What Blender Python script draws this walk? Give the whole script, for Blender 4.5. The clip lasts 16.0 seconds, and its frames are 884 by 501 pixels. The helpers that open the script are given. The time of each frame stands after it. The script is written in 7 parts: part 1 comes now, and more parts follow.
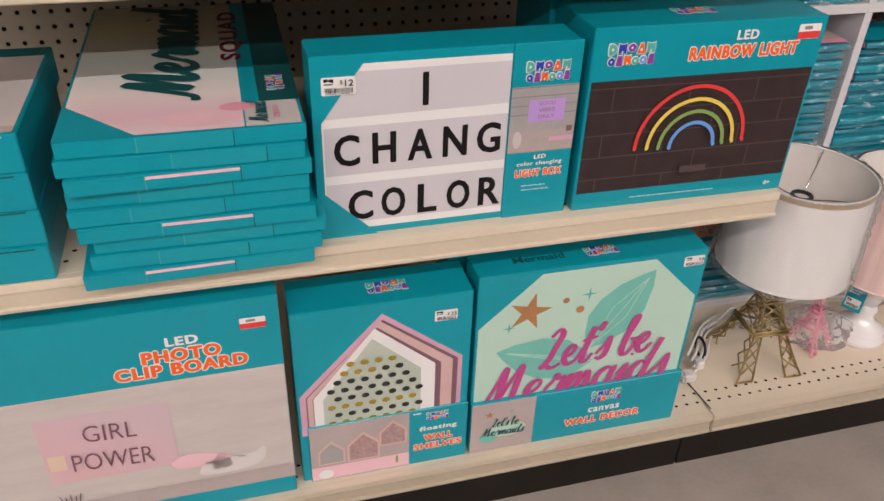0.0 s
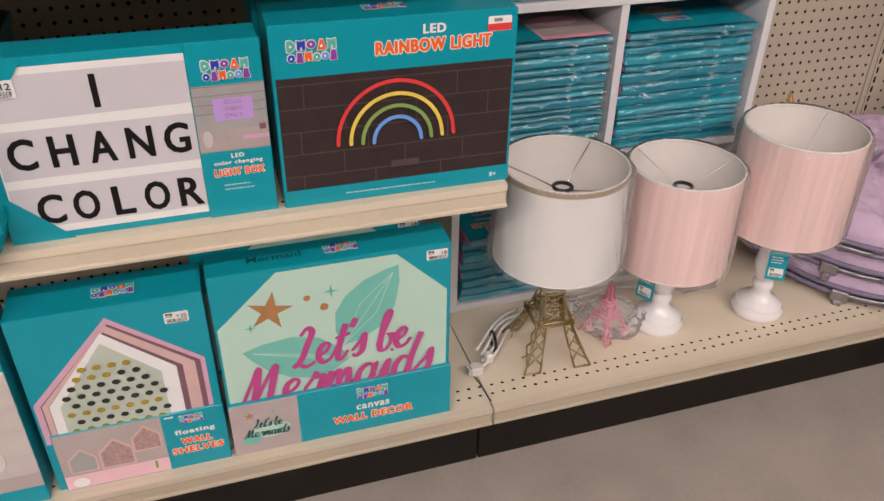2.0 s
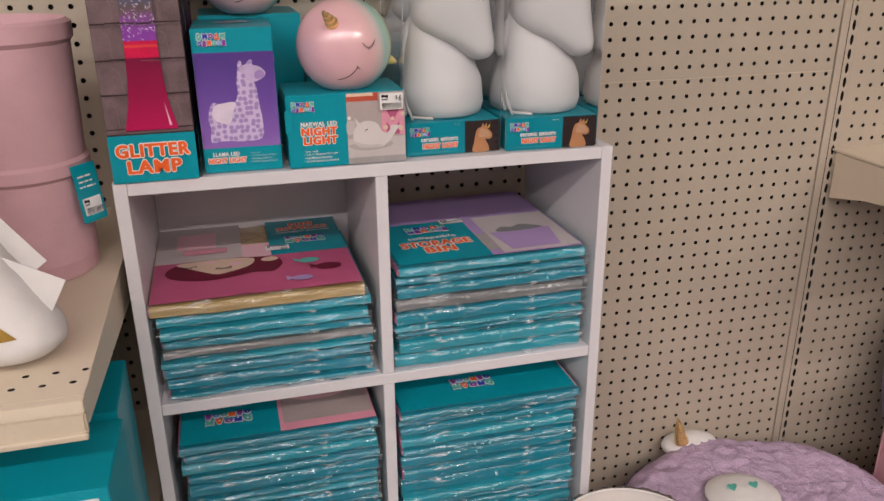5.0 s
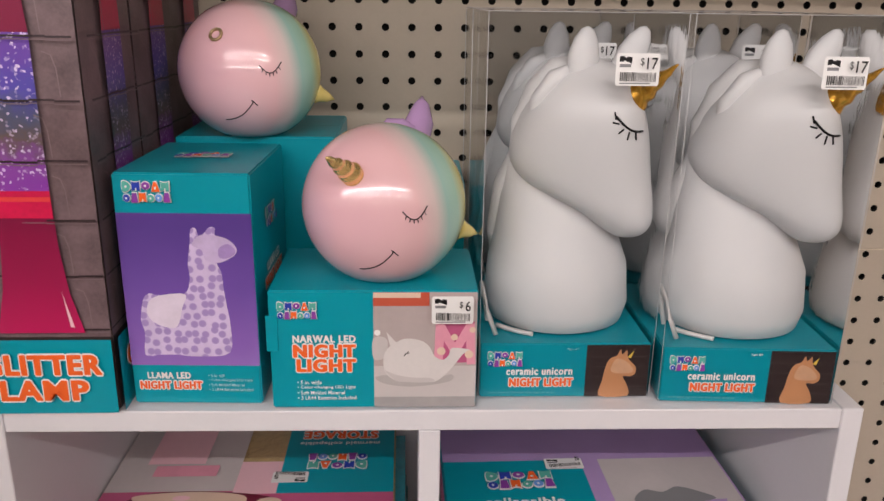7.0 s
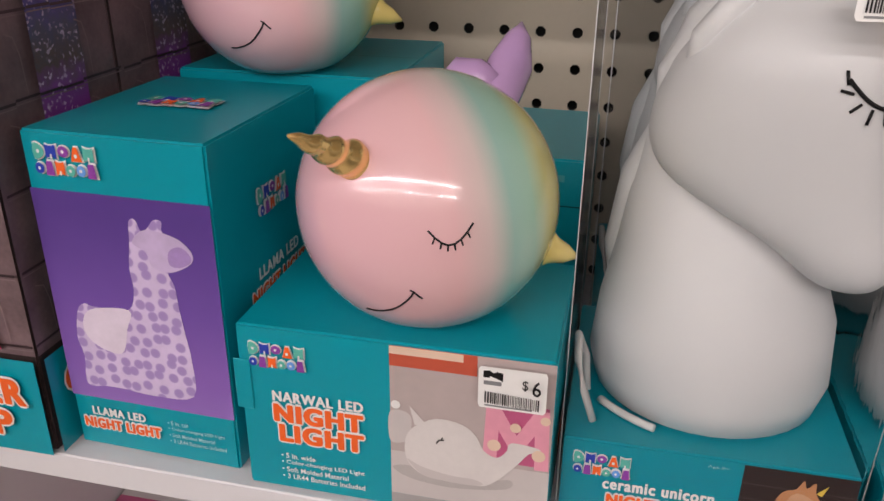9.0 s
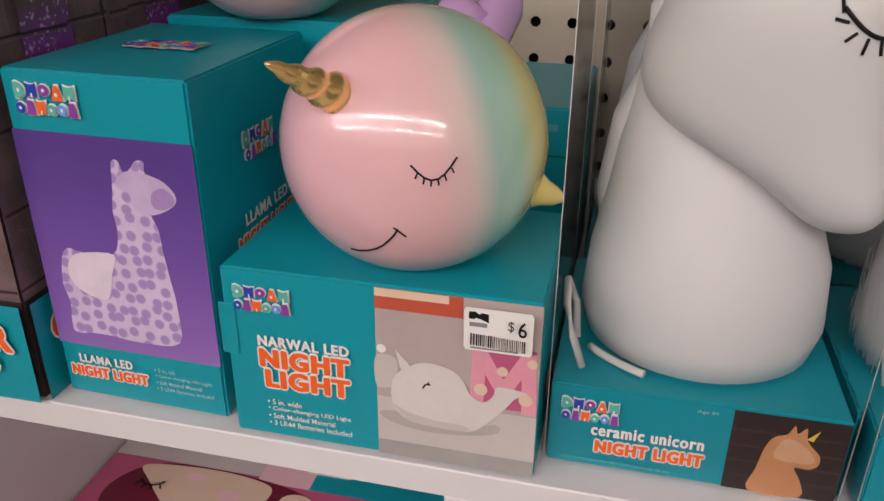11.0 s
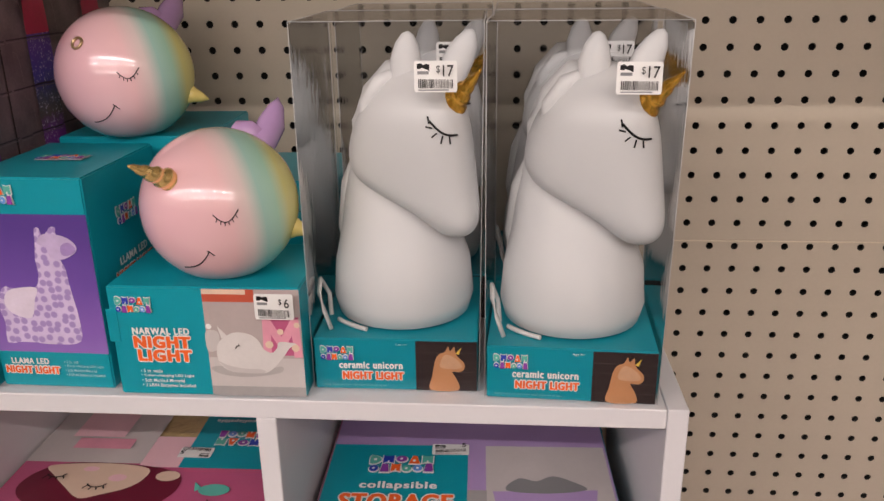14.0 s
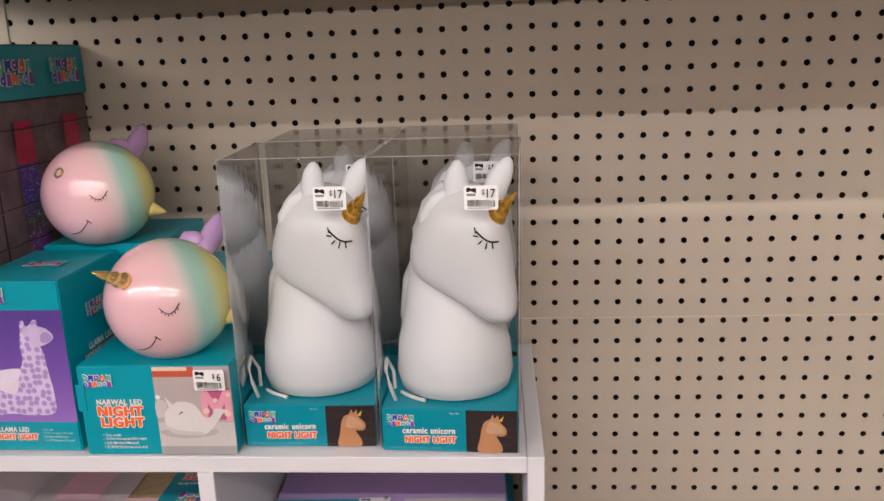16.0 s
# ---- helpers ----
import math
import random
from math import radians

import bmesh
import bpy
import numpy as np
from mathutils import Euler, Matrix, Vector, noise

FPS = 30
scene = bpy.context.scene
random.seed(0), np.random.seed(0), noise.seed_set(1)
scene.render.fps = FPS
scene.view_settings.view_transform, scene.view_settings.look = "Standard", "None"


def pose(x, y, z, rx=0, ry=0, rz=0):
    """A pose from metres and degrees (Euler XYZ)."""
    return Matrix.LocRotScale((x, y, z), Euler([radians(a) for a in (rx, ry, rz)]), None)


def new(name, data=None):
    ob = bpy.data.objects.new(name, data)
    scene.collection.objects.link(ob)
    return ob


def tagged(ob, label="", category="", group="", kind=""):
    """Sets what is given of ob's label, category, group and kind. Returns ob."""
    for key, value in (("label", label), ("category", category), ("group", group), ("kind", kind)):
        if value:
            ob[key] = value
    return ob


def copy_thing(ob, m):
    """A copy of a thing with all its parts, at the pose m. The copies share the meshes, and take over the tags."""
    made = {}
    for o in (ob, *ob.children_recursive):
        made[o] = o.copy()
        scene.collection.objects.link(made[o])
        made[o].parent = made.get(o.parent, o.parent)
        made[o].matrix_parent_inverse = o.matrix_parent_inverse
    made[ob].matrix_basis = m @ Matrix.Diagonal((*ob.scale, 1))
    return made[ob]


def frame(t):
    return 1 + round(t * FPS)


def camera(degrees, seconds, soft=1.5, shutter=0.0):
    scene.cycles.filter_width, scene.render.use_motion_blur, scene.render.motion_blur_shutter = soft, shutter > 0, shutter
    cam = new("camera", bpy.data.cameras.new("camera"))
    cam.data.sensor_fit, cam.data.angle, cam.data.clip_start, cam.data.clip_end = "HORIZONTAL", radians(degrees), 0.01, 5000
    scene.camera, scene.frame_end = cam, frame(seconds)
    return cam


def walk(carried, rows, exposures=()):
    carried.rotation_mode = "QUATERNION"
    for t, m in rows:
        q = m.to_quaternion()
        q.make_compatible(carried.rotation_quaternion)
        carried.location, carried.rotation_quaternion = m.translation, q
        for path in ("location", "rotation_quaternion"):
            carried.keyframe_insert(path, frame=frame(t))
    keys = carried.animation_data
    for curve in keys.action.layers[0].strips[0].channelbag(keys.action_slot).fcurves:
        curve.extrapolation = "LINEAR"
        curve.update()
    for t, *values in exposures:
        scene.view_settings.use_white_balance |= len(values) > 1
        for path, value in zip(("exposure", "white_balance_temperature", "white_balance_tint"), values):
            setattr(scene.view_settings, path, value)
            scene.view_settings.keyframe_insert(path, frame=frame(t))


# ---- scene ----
cam = camera(57.8, 16.0)
METRES, EYE, TILT, LEAN, TURN = 2.27, 1.205, 0.0, 0.0, -16.3
ROWS = [
    (0.0, 0.0, 0.0, 0.0, 1.13, -33.58, -1.7),
    (0.5, 0.051, 0.0096, -0.0053, -0.32, -33.99, -1.72),
    (1.0, 0.1063, 0.0076, -0.0061, 0.03, -34.1, -2.28),
    (1.5, 0.1412, -0.0, -0.0032, -0.63, -33.87, -1.59),
    (2.0, 0.1598, -0.0059, -0.0009, -1.22, -32.95, -0.75),
    (2.5, 0.1782, 0.006, 0.007, -2.4, -32.18, -0.59),
    (3.0, 0.2174, 0.0399, 0.0218, -4.3, -29.04, -0.65),
    (3.5, 0.2541, 0.0706, 0.0427, -5.19, -24.97, -0.48),
    (6.0, 0.3885, 0.2947, 0.0868, 7.43, -18.89, -0.11),
    (6.5, 0.3788, 0.3512, 0.0907, 9.68, -17.03, -0.76),
    (7.0, 0.3763, 0.3953, 0.0849, 14.5, -17.33, -0.73),
    (7.5, 0.3758, 0.4537, 0.09, 23.69, -18.35, -0.96),
    (8.0, 0.3733, 0.4867, 0.0833, 27.63, -21.6, -0.72),
    (10.5, 0.3738, 0.5036, 0.0751, 29.98, -24.9, -0.44),
    (11.0, 0.3769, 0.5012, 0.0708, 30.06, -25.38, -0.42),
    (11.5, 0.3817, 0.4966, 0.0674, 30.35, -25.92, -0.43),
    (12.0, 0.389, 0.4924, 0.0662, 30.3, -26.37, -0.48),
    (12.5, 0.4052, 0.4853, 0.0671, 29.02, -26.01, -0.9),
    (13.0, 0.4223, 0.4671, 0.0753, 24.89, -24.9, -1.21),
    (13.5, 0.4458, 0.4386, 0.0898, 21.07, -22.05, -0.31),
    (14.0, 0.4566, 0.4147, 0.0974, 20.47, -19.65, 0.77),
    (14.5, 0.4634, 0.397, 0.1034, 19.97, -17.46, 1.26),
    (15.0, 0.4726, 0.3853, 0.1053, 19.59, -16.81, 1.49),
    (15.5, 0.492, 0.3824, 0.1115, 19.62, -15.93, 2.03),
    (16.0, 0.5163, 0.3693, 0.1205, 20.06, -14.18, 1.99),
]
walk(cam, [(t, pose(0, 0, EYE, TILT, LEAN, TURN) @ pose(METRES * x, METRES * y, METRES * z, 90 + pitch, roll, yaw)) for t, x, y, z, yaw, pitch, roll in ROWS],
     [(0.0, -0.32, 6600, 10), (2.4, -0.32, 6650, 10), (3.0, -0.42, 6600, 10), (3.5, -0.38, 6600, 10), (6.0, -0.36, 6560, 11), (6.5, -0.24, 6500, 11), (7.0, -0.25, 6470, 10), (7.5, -0.34, 6470, 10), (8.0, -0.30, 6470, 10), (11.0, -0.36, 6650, 11), (13.0, -0.38, 6900, 12), (14.5, -0.18, 6600, 11), (16.0, -0.07, 6450, 10)])

# ---- world and lights ----
world = bpy.data.worlds.new("store_air")
scene.world = world
world.use_nodes = True
world.node_tree.nodes["Background"].inputs["Color"].default_value = (0.9, 0.92, 1.0, 1)
world.node_tree.nodes["Background"].inputs["Strength"].default_value = 0.008


def strip_lamp(name, x, y, z, length, width, power):
    data = bpy.data.lights.new(name, "AREA")
    data.shape, data.size, data.size_y = "RECTANGLE", length, width
    data.energy, data.color = power, (1.0, 0.917, 0.892)
    ob = new(name, data)
    ob.matrix_world = pose(x, y, z)
    return ob


# two rows of tubes beyond the aisle, each with a gap between fixtures
strip_lamp("tube_lamp_row", -2.20, -2.53, 3.78, 8.4, 0.06, 290)
strip_lamp("tube_lamp_row", 3.35, -2.53, 3.78, 2.0, 0.06, 69)
strip_lamp("tube_lamp_far_row", -1.95, -4.30, 3.78, 8.9, 0.06, 330)
strip_lamp("tube_lamp_far_row", 4.30, -4.30, 3.78, 2.6, 0.06, 97)
# added fill light that lifts the upper pegboard, not a known fixture
strip_lamp("fill_lamp_back_row", 1.0, -12.4, 3.78, 14.0, 0.30, 2500)

# ---- materials ----
MATS = {}


def mat(name, colour, rough=0.5, vary=0.06, scale=30.0, fine=400.0, bump=0.1, metal=0.0, coat=0.0, spec=0.5, stretch=(1, 1, 1), dist=0.001):
    """A painted, woven or moulded surface with stains, grain and fine relief."""
    m = bpy.data.materials.new(name)
    m.use_nodes = True
    n, l = m.node_tree.nodes, m.node_tree.links
    b = n["Principled BSDF"]
    tc, mp = n.new("ShaderNodeTexCoord"), n.new("ShaderNodeMapping")
    mp.inputs["Scale"].default_value = stretch
    l.new(tc.outputs["Object"], mp.inputs["Vector"])
    big, small = n.new("ShaderNodeTexNoise"), n.new("ShaderNodeTexNoise")
    big.inputs["Scale"].default_value, small.inputs["Scale"].default_value = scale, fine
    big.inputs["Detail"].default_value, small.inputs["Detail"].default_value = 3, 2
    l.new(mp.outputs["Vector"], big.inputs["Vector"])
    l.new(mp.outputs["Vector"], small.inputs["Vector"])
    add = n.new("ShaderNodeMath")
    add.operation = "MULTIPLY_ADD"
    add.inputs[1].default_value = 0.35
    l.new(small.outputs["Fac"], add.inputs[0])
    l.new(big.outputs["Fac"], add.inputs[2])
    ramp = n.new("ShaderNodeMapRange")
    ramp.inputs["From Min"].default_value, ramp.inputs["From Max"].default_value = 0.35, 1.0
    ramp.inputs["To Min"].default_value, ramp.inputs["To Max"].default_value = 1 - vary, 1 + vary
    l.new(add.outputs[0], ramp.inputs["Value"])
    mul = n.new("ShaderNodeMix")
    mul.data_type, mul.blend_type = "RGBA", "MULTIPLY"
    mul.inputs["Factor"].default_value = 1
    mul.inputs["A"].default_value = (*colour, 1)
    l.new(ramp.outputs["Result"], mul.inputs["B"])
    l.new(mul.outputs["Result"], b.inputs["Base Color"])
    b.inputs["Roughness"].default_value, b.inputs["Metallic"].default_value = rough, metal
    b.inputs["Coat Weight"].default_value, b.inputs["Specular IOR Level"].default_value = coat, spec
    b.inputs["Coat Roughness"].default_value = 0.08
    if bump:
        bp = n.new("ShaderNodeBump")
        bp.inputs["Strength"].default_value, bp.inputs["Distance"].default_value = bump, dist
        l.new(add.outputs[0], bp.inputs["Height"])
        l.new(bp.outputs["Normal"], b.inputs["Normal"])
    MATS[name] = m
    return m


TEAL = mat("teal_card", (0.0, 0.300, 0.382), 0.30, 0.05, 9, 300, 0.05)
TEAL2 = mat("teal_card_faded", (0.005, 0.31, 0.385), 0.38, 0.06, 9, 300, 0.05)
DTEAL = mat("deep_teal_print", (0.005, 0.075, 0.08), 0.4, 0.2, 40, 500, 0.05)
WHITEP = mat("white_print", (0.78, 0.77, 0.77), 0.4, 0.03, 20, 300, 0.03)
ORANGE = mat("orange_print", (0.85, 0.13, 0.02), 0.4, 0.04)
BLACKP = mat("black_print", (0.009, 0.008, 0.009), 0.45, 0.1, spec=0.25)
CREAM = mat("cream_enamel", (0.70, 0.605, 0.48), 0.42, 0.05, 6, 200, 0.04)
# a darker cream for undersides, ticket rails, the joint and the card clip
CREAMD = mat("cream_enamel_dark", (0.60, 0.515, 0.40), 0.45, 0.08, 5, 160, 0.05)
PEG = mat("beige_pegboard", (0.47, 0.405, 0.325), 0.55, 0.05, 5, 250, 0.05)
PEGD = mat("brown_pegboard", (0.07, 0.055, 0.05), 0.6, 0.1, 8, 250, 0.05)
# near-black that paints the shade inside holes and behind the pegboard
CAVITY_SHADE = mat("cavity_shade", (0.01, 0.009, 0.008), 0.9, 0.1)
KICK = mat("black_kick_plate", (0.018, 0.0145, 0.013), 0.55, 0.25, 12, 200, 0.1, spec=0.25)
CUBEW = mat("white_laminate", (0.70, 0.68, 0.71), 0.38, 0.03, 6, 220, 0.04)
PAPERW = mat("white_paper", (0.8, 0.79, 0.78), 0.5, 0.03)
PHOTOB = mat("printed_wall_photo", (0.44, 0.37, 0.36), 0.4, 0.10, 14, 200, 0.03)
PHOTOG = mat("printed_grey_photo", (0.36, 0.34, 0.34), 0.4, 0.12, 20, 200, 0.03)
PHOTOL = mat("printed_light_photo", (0.55, 0.505, 0.50), 0.4, 0.06, 20, 200, 0.03)
PINKP = mat("pink_print", (0.75, 0.32, 0.42), 0.42, 0.10, 30, 300, 0.03)
PALEPINK = mat("pale_pink_print", (0.80, 0.50, 0.56), 0.45, 0.06, 20, 300, 0.03)
MAGENTA = mat("magenta_print", (0.48, 0.06, 0.24), 0.42, 0.08)
MAROON = mat("maroon_print", (0.15, 0.010, 0.032), 0.45, 0.1)
FLESHP = mat("cream_print", (0.72, 0.54, 0.42), 0.45, 0.04)
ROSE = mat("rose_print", (0.50, 0.10, 0.22), 0.45, 0.08, 25, 300, 0.05)
LILACP = mat("lilac_print", (0.42, 0.29, 0.55), 0.45, 0.08, 14)
GLOWP = mat("lavender_print", (0.56, 0.44, 0.68), 0.4, 0.16, 60, 300, 0.03)
GLOWL = mat("pale_lavender_print", (0.71, 0.62, 0.75), 0.4, 0.1, 60)
SNOUT = mat("shaded_lavender_print", (0.36, 0.24, 0.52), 0.4, 0.2, 90)
WHALEP = mat("soft_white_print", (0.66, 0.62, 0.61), 0.4, 0.08, 30)
DIMTEAL = mat("dim_teal_print", (0.08, 0.38, 0.43), 0.4, 0.05)
SHADOWP = mat("soft_shadow_print", (0.43, 0.395, 0.39), 0.4, 0.1, 30)
PALETEAL = mat("pale_teal_print", (0.42, 0.62, 0.66), 0.4, 0.05)
SPOTS = mat("spotted_lavender_print", (0.62, 0.50, 0.73), 0.4, 0.14, 40)


def add_spots(m, scale, dark):
    """Round printed spots with pale rims between them."""
    n, l = m.node_tree.nodes, m.node_tree.links
    b = n["Principled BSDF"]
    colour = b.inputs["Base Color"].links[0].from_socket
    tc, vor, ramp, mix = n.new("ShaderNodeTexCoord"), n.new("ShaderNodeTexVoronoi"), n.new("ShaderNodeMapRange"), n.new("ShaderNodeMix")
    split, flat = n.new("ShaderNodeSeparateXYZ"), n.new("ShaderNodeCombineXYZ")
    l.new(tc.outputs["Object"], split.inputs[0])
    l.new(split.outputs["X"], flat.inputs["X"])
    l.new(split.outputs["Z"], flat.inputs["Y"])
    l.new(flat.outputs[0], vor.inputs["Vector"])
    vor.feature, vor.distance, vor.voronoi_dimensions = "F1", "EUCLIDEAN", "2D"
    vor.inputs["Scale"].default_value, vor.inputs["Randomness"].default_value = scale, 0.55
    ramp.interpolation_type = "SMOOTHSTEP"
    ramp.inputs["From Min"].default_value, ramp.inputs["From Max"].default_value = 0.47, 0.30
    l.new(vor.outputs["Distance"], ramp.inputs["Value"])
    mix.data_type = "RGBA"
    l.new(ramp.outputs["Result"], mix.inputs["Factor"])
    l.new(colour, mix.inputs["A"])
    mix.inputs["B"].default_value = (*dark, 1)
    l.new(mix.outputs["Result"], b.inputs["Base Color"])


add_spots(SPOTS, 150, (0.36, 0.25, 0.54))
SAGE = mat("grey_sage_print", (0.47, 0.52, 0.45), 0.4, 0.12, 18)
HOUSEP = mat("dotted_rose_print", (0.40, 0.26, 0.25), 0.4, 0.35, 160)
PINKSOFT = mat("soft_rose_print", (0.62, 0.42, 0.40), 0.4, 0.06)
BLUEP = mat("blue_print", (0.02, 0.05, 0.42), 0.4)
SKYP = mat("sky_blue_print", (0.14, 0.33, 0.75), 0.4)
GREENP = mat("green_print", (0.23, 0.36, 0.10), 0.4)
YELLOWP = mat("yellow_print", (0.80, 0.58, 0.10), 0.4)
REDP = mat("red_print", (0.72, 0.05, 0.05), 0.4)
TERRA = mat("terracotta_print", (0.50, 0.09, 0.05), 0.4)
VIOLETP = mat("violet_print", (0.25, 0.05, 0.35), 0.4)
GREYT = mat("grey_print", (0.22, 0.22, 0.23), 0.45)
MINT = mat("mint_print", (0.47, 0.66, 0.56), 0.45, 0.03, 15, 300, 0.04)
SEAG = mat("sea_green_print", (0.10, 0.45, 0.38), 0.42, 0.05)
SEAL = mat("pale_sea_green_print", (0.17, 0.50, 0.43), 0.42, 0.05)
COPPER = mat("copper_print", (0.42, 0.20, 0.08), 0.35, 0.12, 60)
GOLDP = mat("gold_foil_dot", (0.55, 0.40, 0.06), 0.25, 0.15, 60, 300, 0.05, 0.6)
DARKDOT = mat("dark_foil_dot", (0.05, 0.055, 0.05), 0.25, 0.2, 60, 300, 0.05, 0.5)
MAUVE = mat("mauve_wood_print", (0.62, 0.36, 0.48), 0.4, 0.05)
MAUVED = mat("plum_board", (0.20, 0.10, 0.13), 0.4, 0.05)
GREYBOX = mat("light_box_face", (0.60, 0.57, 0.61), 0.3, 0.03, 8, 200, 0.02)
BRICKD = mat("dark_brick_print", (0.040, 0.026, 0.026), 0.4, 0.25, 35, 400, 0.05, spec=0.35)
BRICKL = mat("brick_joint_print", (0.085, 0.062, 0.062), 0.4, 0.2)
BRICKV = mat("violet_brick_print", (0.155, 0.103, 0.112), 0.38, 0.45, 40, 400, 0.05)
BRICKVD = mat("dark_violet_joint_print", (0.035, 0.018, 0.022), 0.4, 0.2)
BRICKVJ = mat("violet_joint_print", (0.21, 0.145, 0.155), 0.4, 0.2)
LAVARED = mat("red_glow_print", (0.60, 0.010, 0.07), 0.3, 0.25, 25, 300, 0.02)
LAVADEEP = mat("deep_red_print", (0.42, 0.008, 0.06), 0.3, 0.25, 25, 300, 0.02)
FLESHA = mat("pale_amber_print", (0.62, 0.38, 0.24), 0.4, 0.1, 60)
ALMOND = mat("amber_unicorn_print", (0.55, 0.27, 0.13), 0.4, 0.1, 60)
WIRE = mat("bronze_wire", (0.40, 0.30, 0.14), 0.38, 0.2, 90, 600, 0.1, 0.85)
CHROME = mat("bright_wire", (0.65, 0.63, 0.62), 0.25, 0.08, 60, 500, 0.02, 1.0)
STEEL = mat("grey_steel", (0.30, 0.29, 0.31), 0.35, 0.12, 40, 500, 0.05, 0.9)
LAMPW = mat("white_gloss_lamp_base", (0.78, 0.75, 0.76), 0.22, 0.02, 20, 300, 0.02, 0, 0.5)
GOLDTRIM = mat("brushed_gold_trim", (0.50, 0.36, 0.20), 0.32, 0.1, 90, 600, 0.05, 0.7)
RUBBER = mat("black_plastic", (0.012, 0.012, 0.013), 0.4, 0.1)
CORD = mat("white_cord", (0.68, 0.65, 0.63), 0.45, 0.05)
CERAMIC = mat("white_matte_ceramic", (0.69, 0.685, 0.69), 0.48, 0.02, 12, 300, 0.015)
GOLD = mat("bright_gold_glaze", (0.95, 0.68, 0.28), 0.17, 0.2, 120, 500, 0.15, 0.8)
GOLDO = mat("orange_gold_glaze", (0.85, 0.44, 0.06), 0.18, 0.25, 110, 500, 0.2, 0.75)
LILACG = mat("lilac_glaze", (0.48, 0.30, 0.55), 0.15, 0.04, 20, 300, 0.01, 0, 0.6)
YELLOWG = mat("yellow_glaze", (0.78, 0.62, 0.20), 0.15, 0.04, 20, 300, 0.01, 0, 0.6)
PLUSHW = mat("white_plush", (0.76, 0.74, 0.73), 0.9, 0.04, 60, 900, 0.35, dist=0.002)
PLUSHG = mat("gold_plush_print", (0.34, 0.20, 0.03), 0.7, 0.15, 60, 900, 0.3, dist=0.002)
FUR = mat("lilac_long_fur", (0.50, 0.375, 0.525), 0.95, 0.24, 34, 260, 0.9, dist=0.009)
FURS = mat("lilac_short_fur", (0.56, 0.42, 0.57), 0.95, 0.12, 22, 420, 0.7, dist=0.003)
FABRIC = mat("grey_lilac_canvas", (0.20, 0.165, 0.25), 0.8, 0.12, 20, 900, 0.4)
FABRICP = mat("pink_canvas", (0.66, 0.34, 0.41), 0.8, 0.08, 20, 900, 0.4)
BUCKET = mat("pink_textured_plastic", (0.62, 0.38, 0.42), 0.5, 0.06, 30, 300, 0.2)
CONCRETE = mat("sealed_concrete", (0.45, 0.40, 0.36), 0.5, 0.16, 7, 110, 0.12)
CEIL = mat("white_ceiling_tile", (0.76, 0.75, 0.73), 0.8, 0.04, 3, 90, 0.2)
PLAIN = mat("plain_store_wall", (0.44, 0.42, 0.40), 0.7, 0.08, 2, 60, 0.1)


def ramp_mat(name, stops, axis, span, rough, coat, bump=0.0, bump_scale=200, speck=0.0):
    """A glaze or print that runs through several colours along one object axis."""
    m = bpy.data.materials.new(name)
    m.use_nodes = True
    n, l = m.node_tree.nodes, m.node_tree.links
    b = n["Principled BSDF"]
    tc, dot = n.new("ShaderNodeTexCoord"), n.new("ShaderNodeVectorMath")
    dot.operation = "DOT_PRODUCT"
    dot.inputs[1].default_value = axis
    l.new(tc.outputs["Object"], dot.inputs[0])
    mr = n.new("ShaderNodeMapRange")
    mr.inputs["From Min"].default_value, mr.inputs["From Max"].default_value = span
    no = n.new("ShaderNodeTexNoise")
    no.inputs["Scale"].default_value = bump_scale
    sp = n.new("ShaderNodeMath")
    sp.operation = "MULTIPLY_ADD"
    sp.inputs[1].default_value = speck
    l.new(tc.outputs["Object"], no.inputs["Vector"])
    l.new(dot.outputs["Value"], mr.inputs["Value"])
    l.new(no.outputs["Fac"], sp.inputs[0])
    l.new(mr.outputs["Result"], sp.inputs[2])
    cr = n.new("ShaderNodeValToRGB")
    e = cr.color_ramp.elements
    while len(e) < len(stops):
        e.new(0.5)
    for k, (at, c) in enumerate(stops):
        e[k].position, e[k].color = at, (*c, 1)
    l.new(sp.outputs[0], cr.inputs["Fac"])
    l.new(cr.outputs["Color"], b.inputs["Base Color"])
    b.inputs["Roughness"].default_value, b.inputs["Coat Weight"].default_value = rough, coat
    b.inputs["Coat Roughness"].default_value = 0.05
    if bump:
        bp = n.new("ShaderNodeBump")
        bp.inputs["Strength"].default_value, bp.inputs["Distance"].default_value = bump, 0.002
        l.new(no.outputs["Fac"], bp.inputs["Height"])
        l.new(bp.outputs["Normal"], b.inputs["Normal"])
    return m


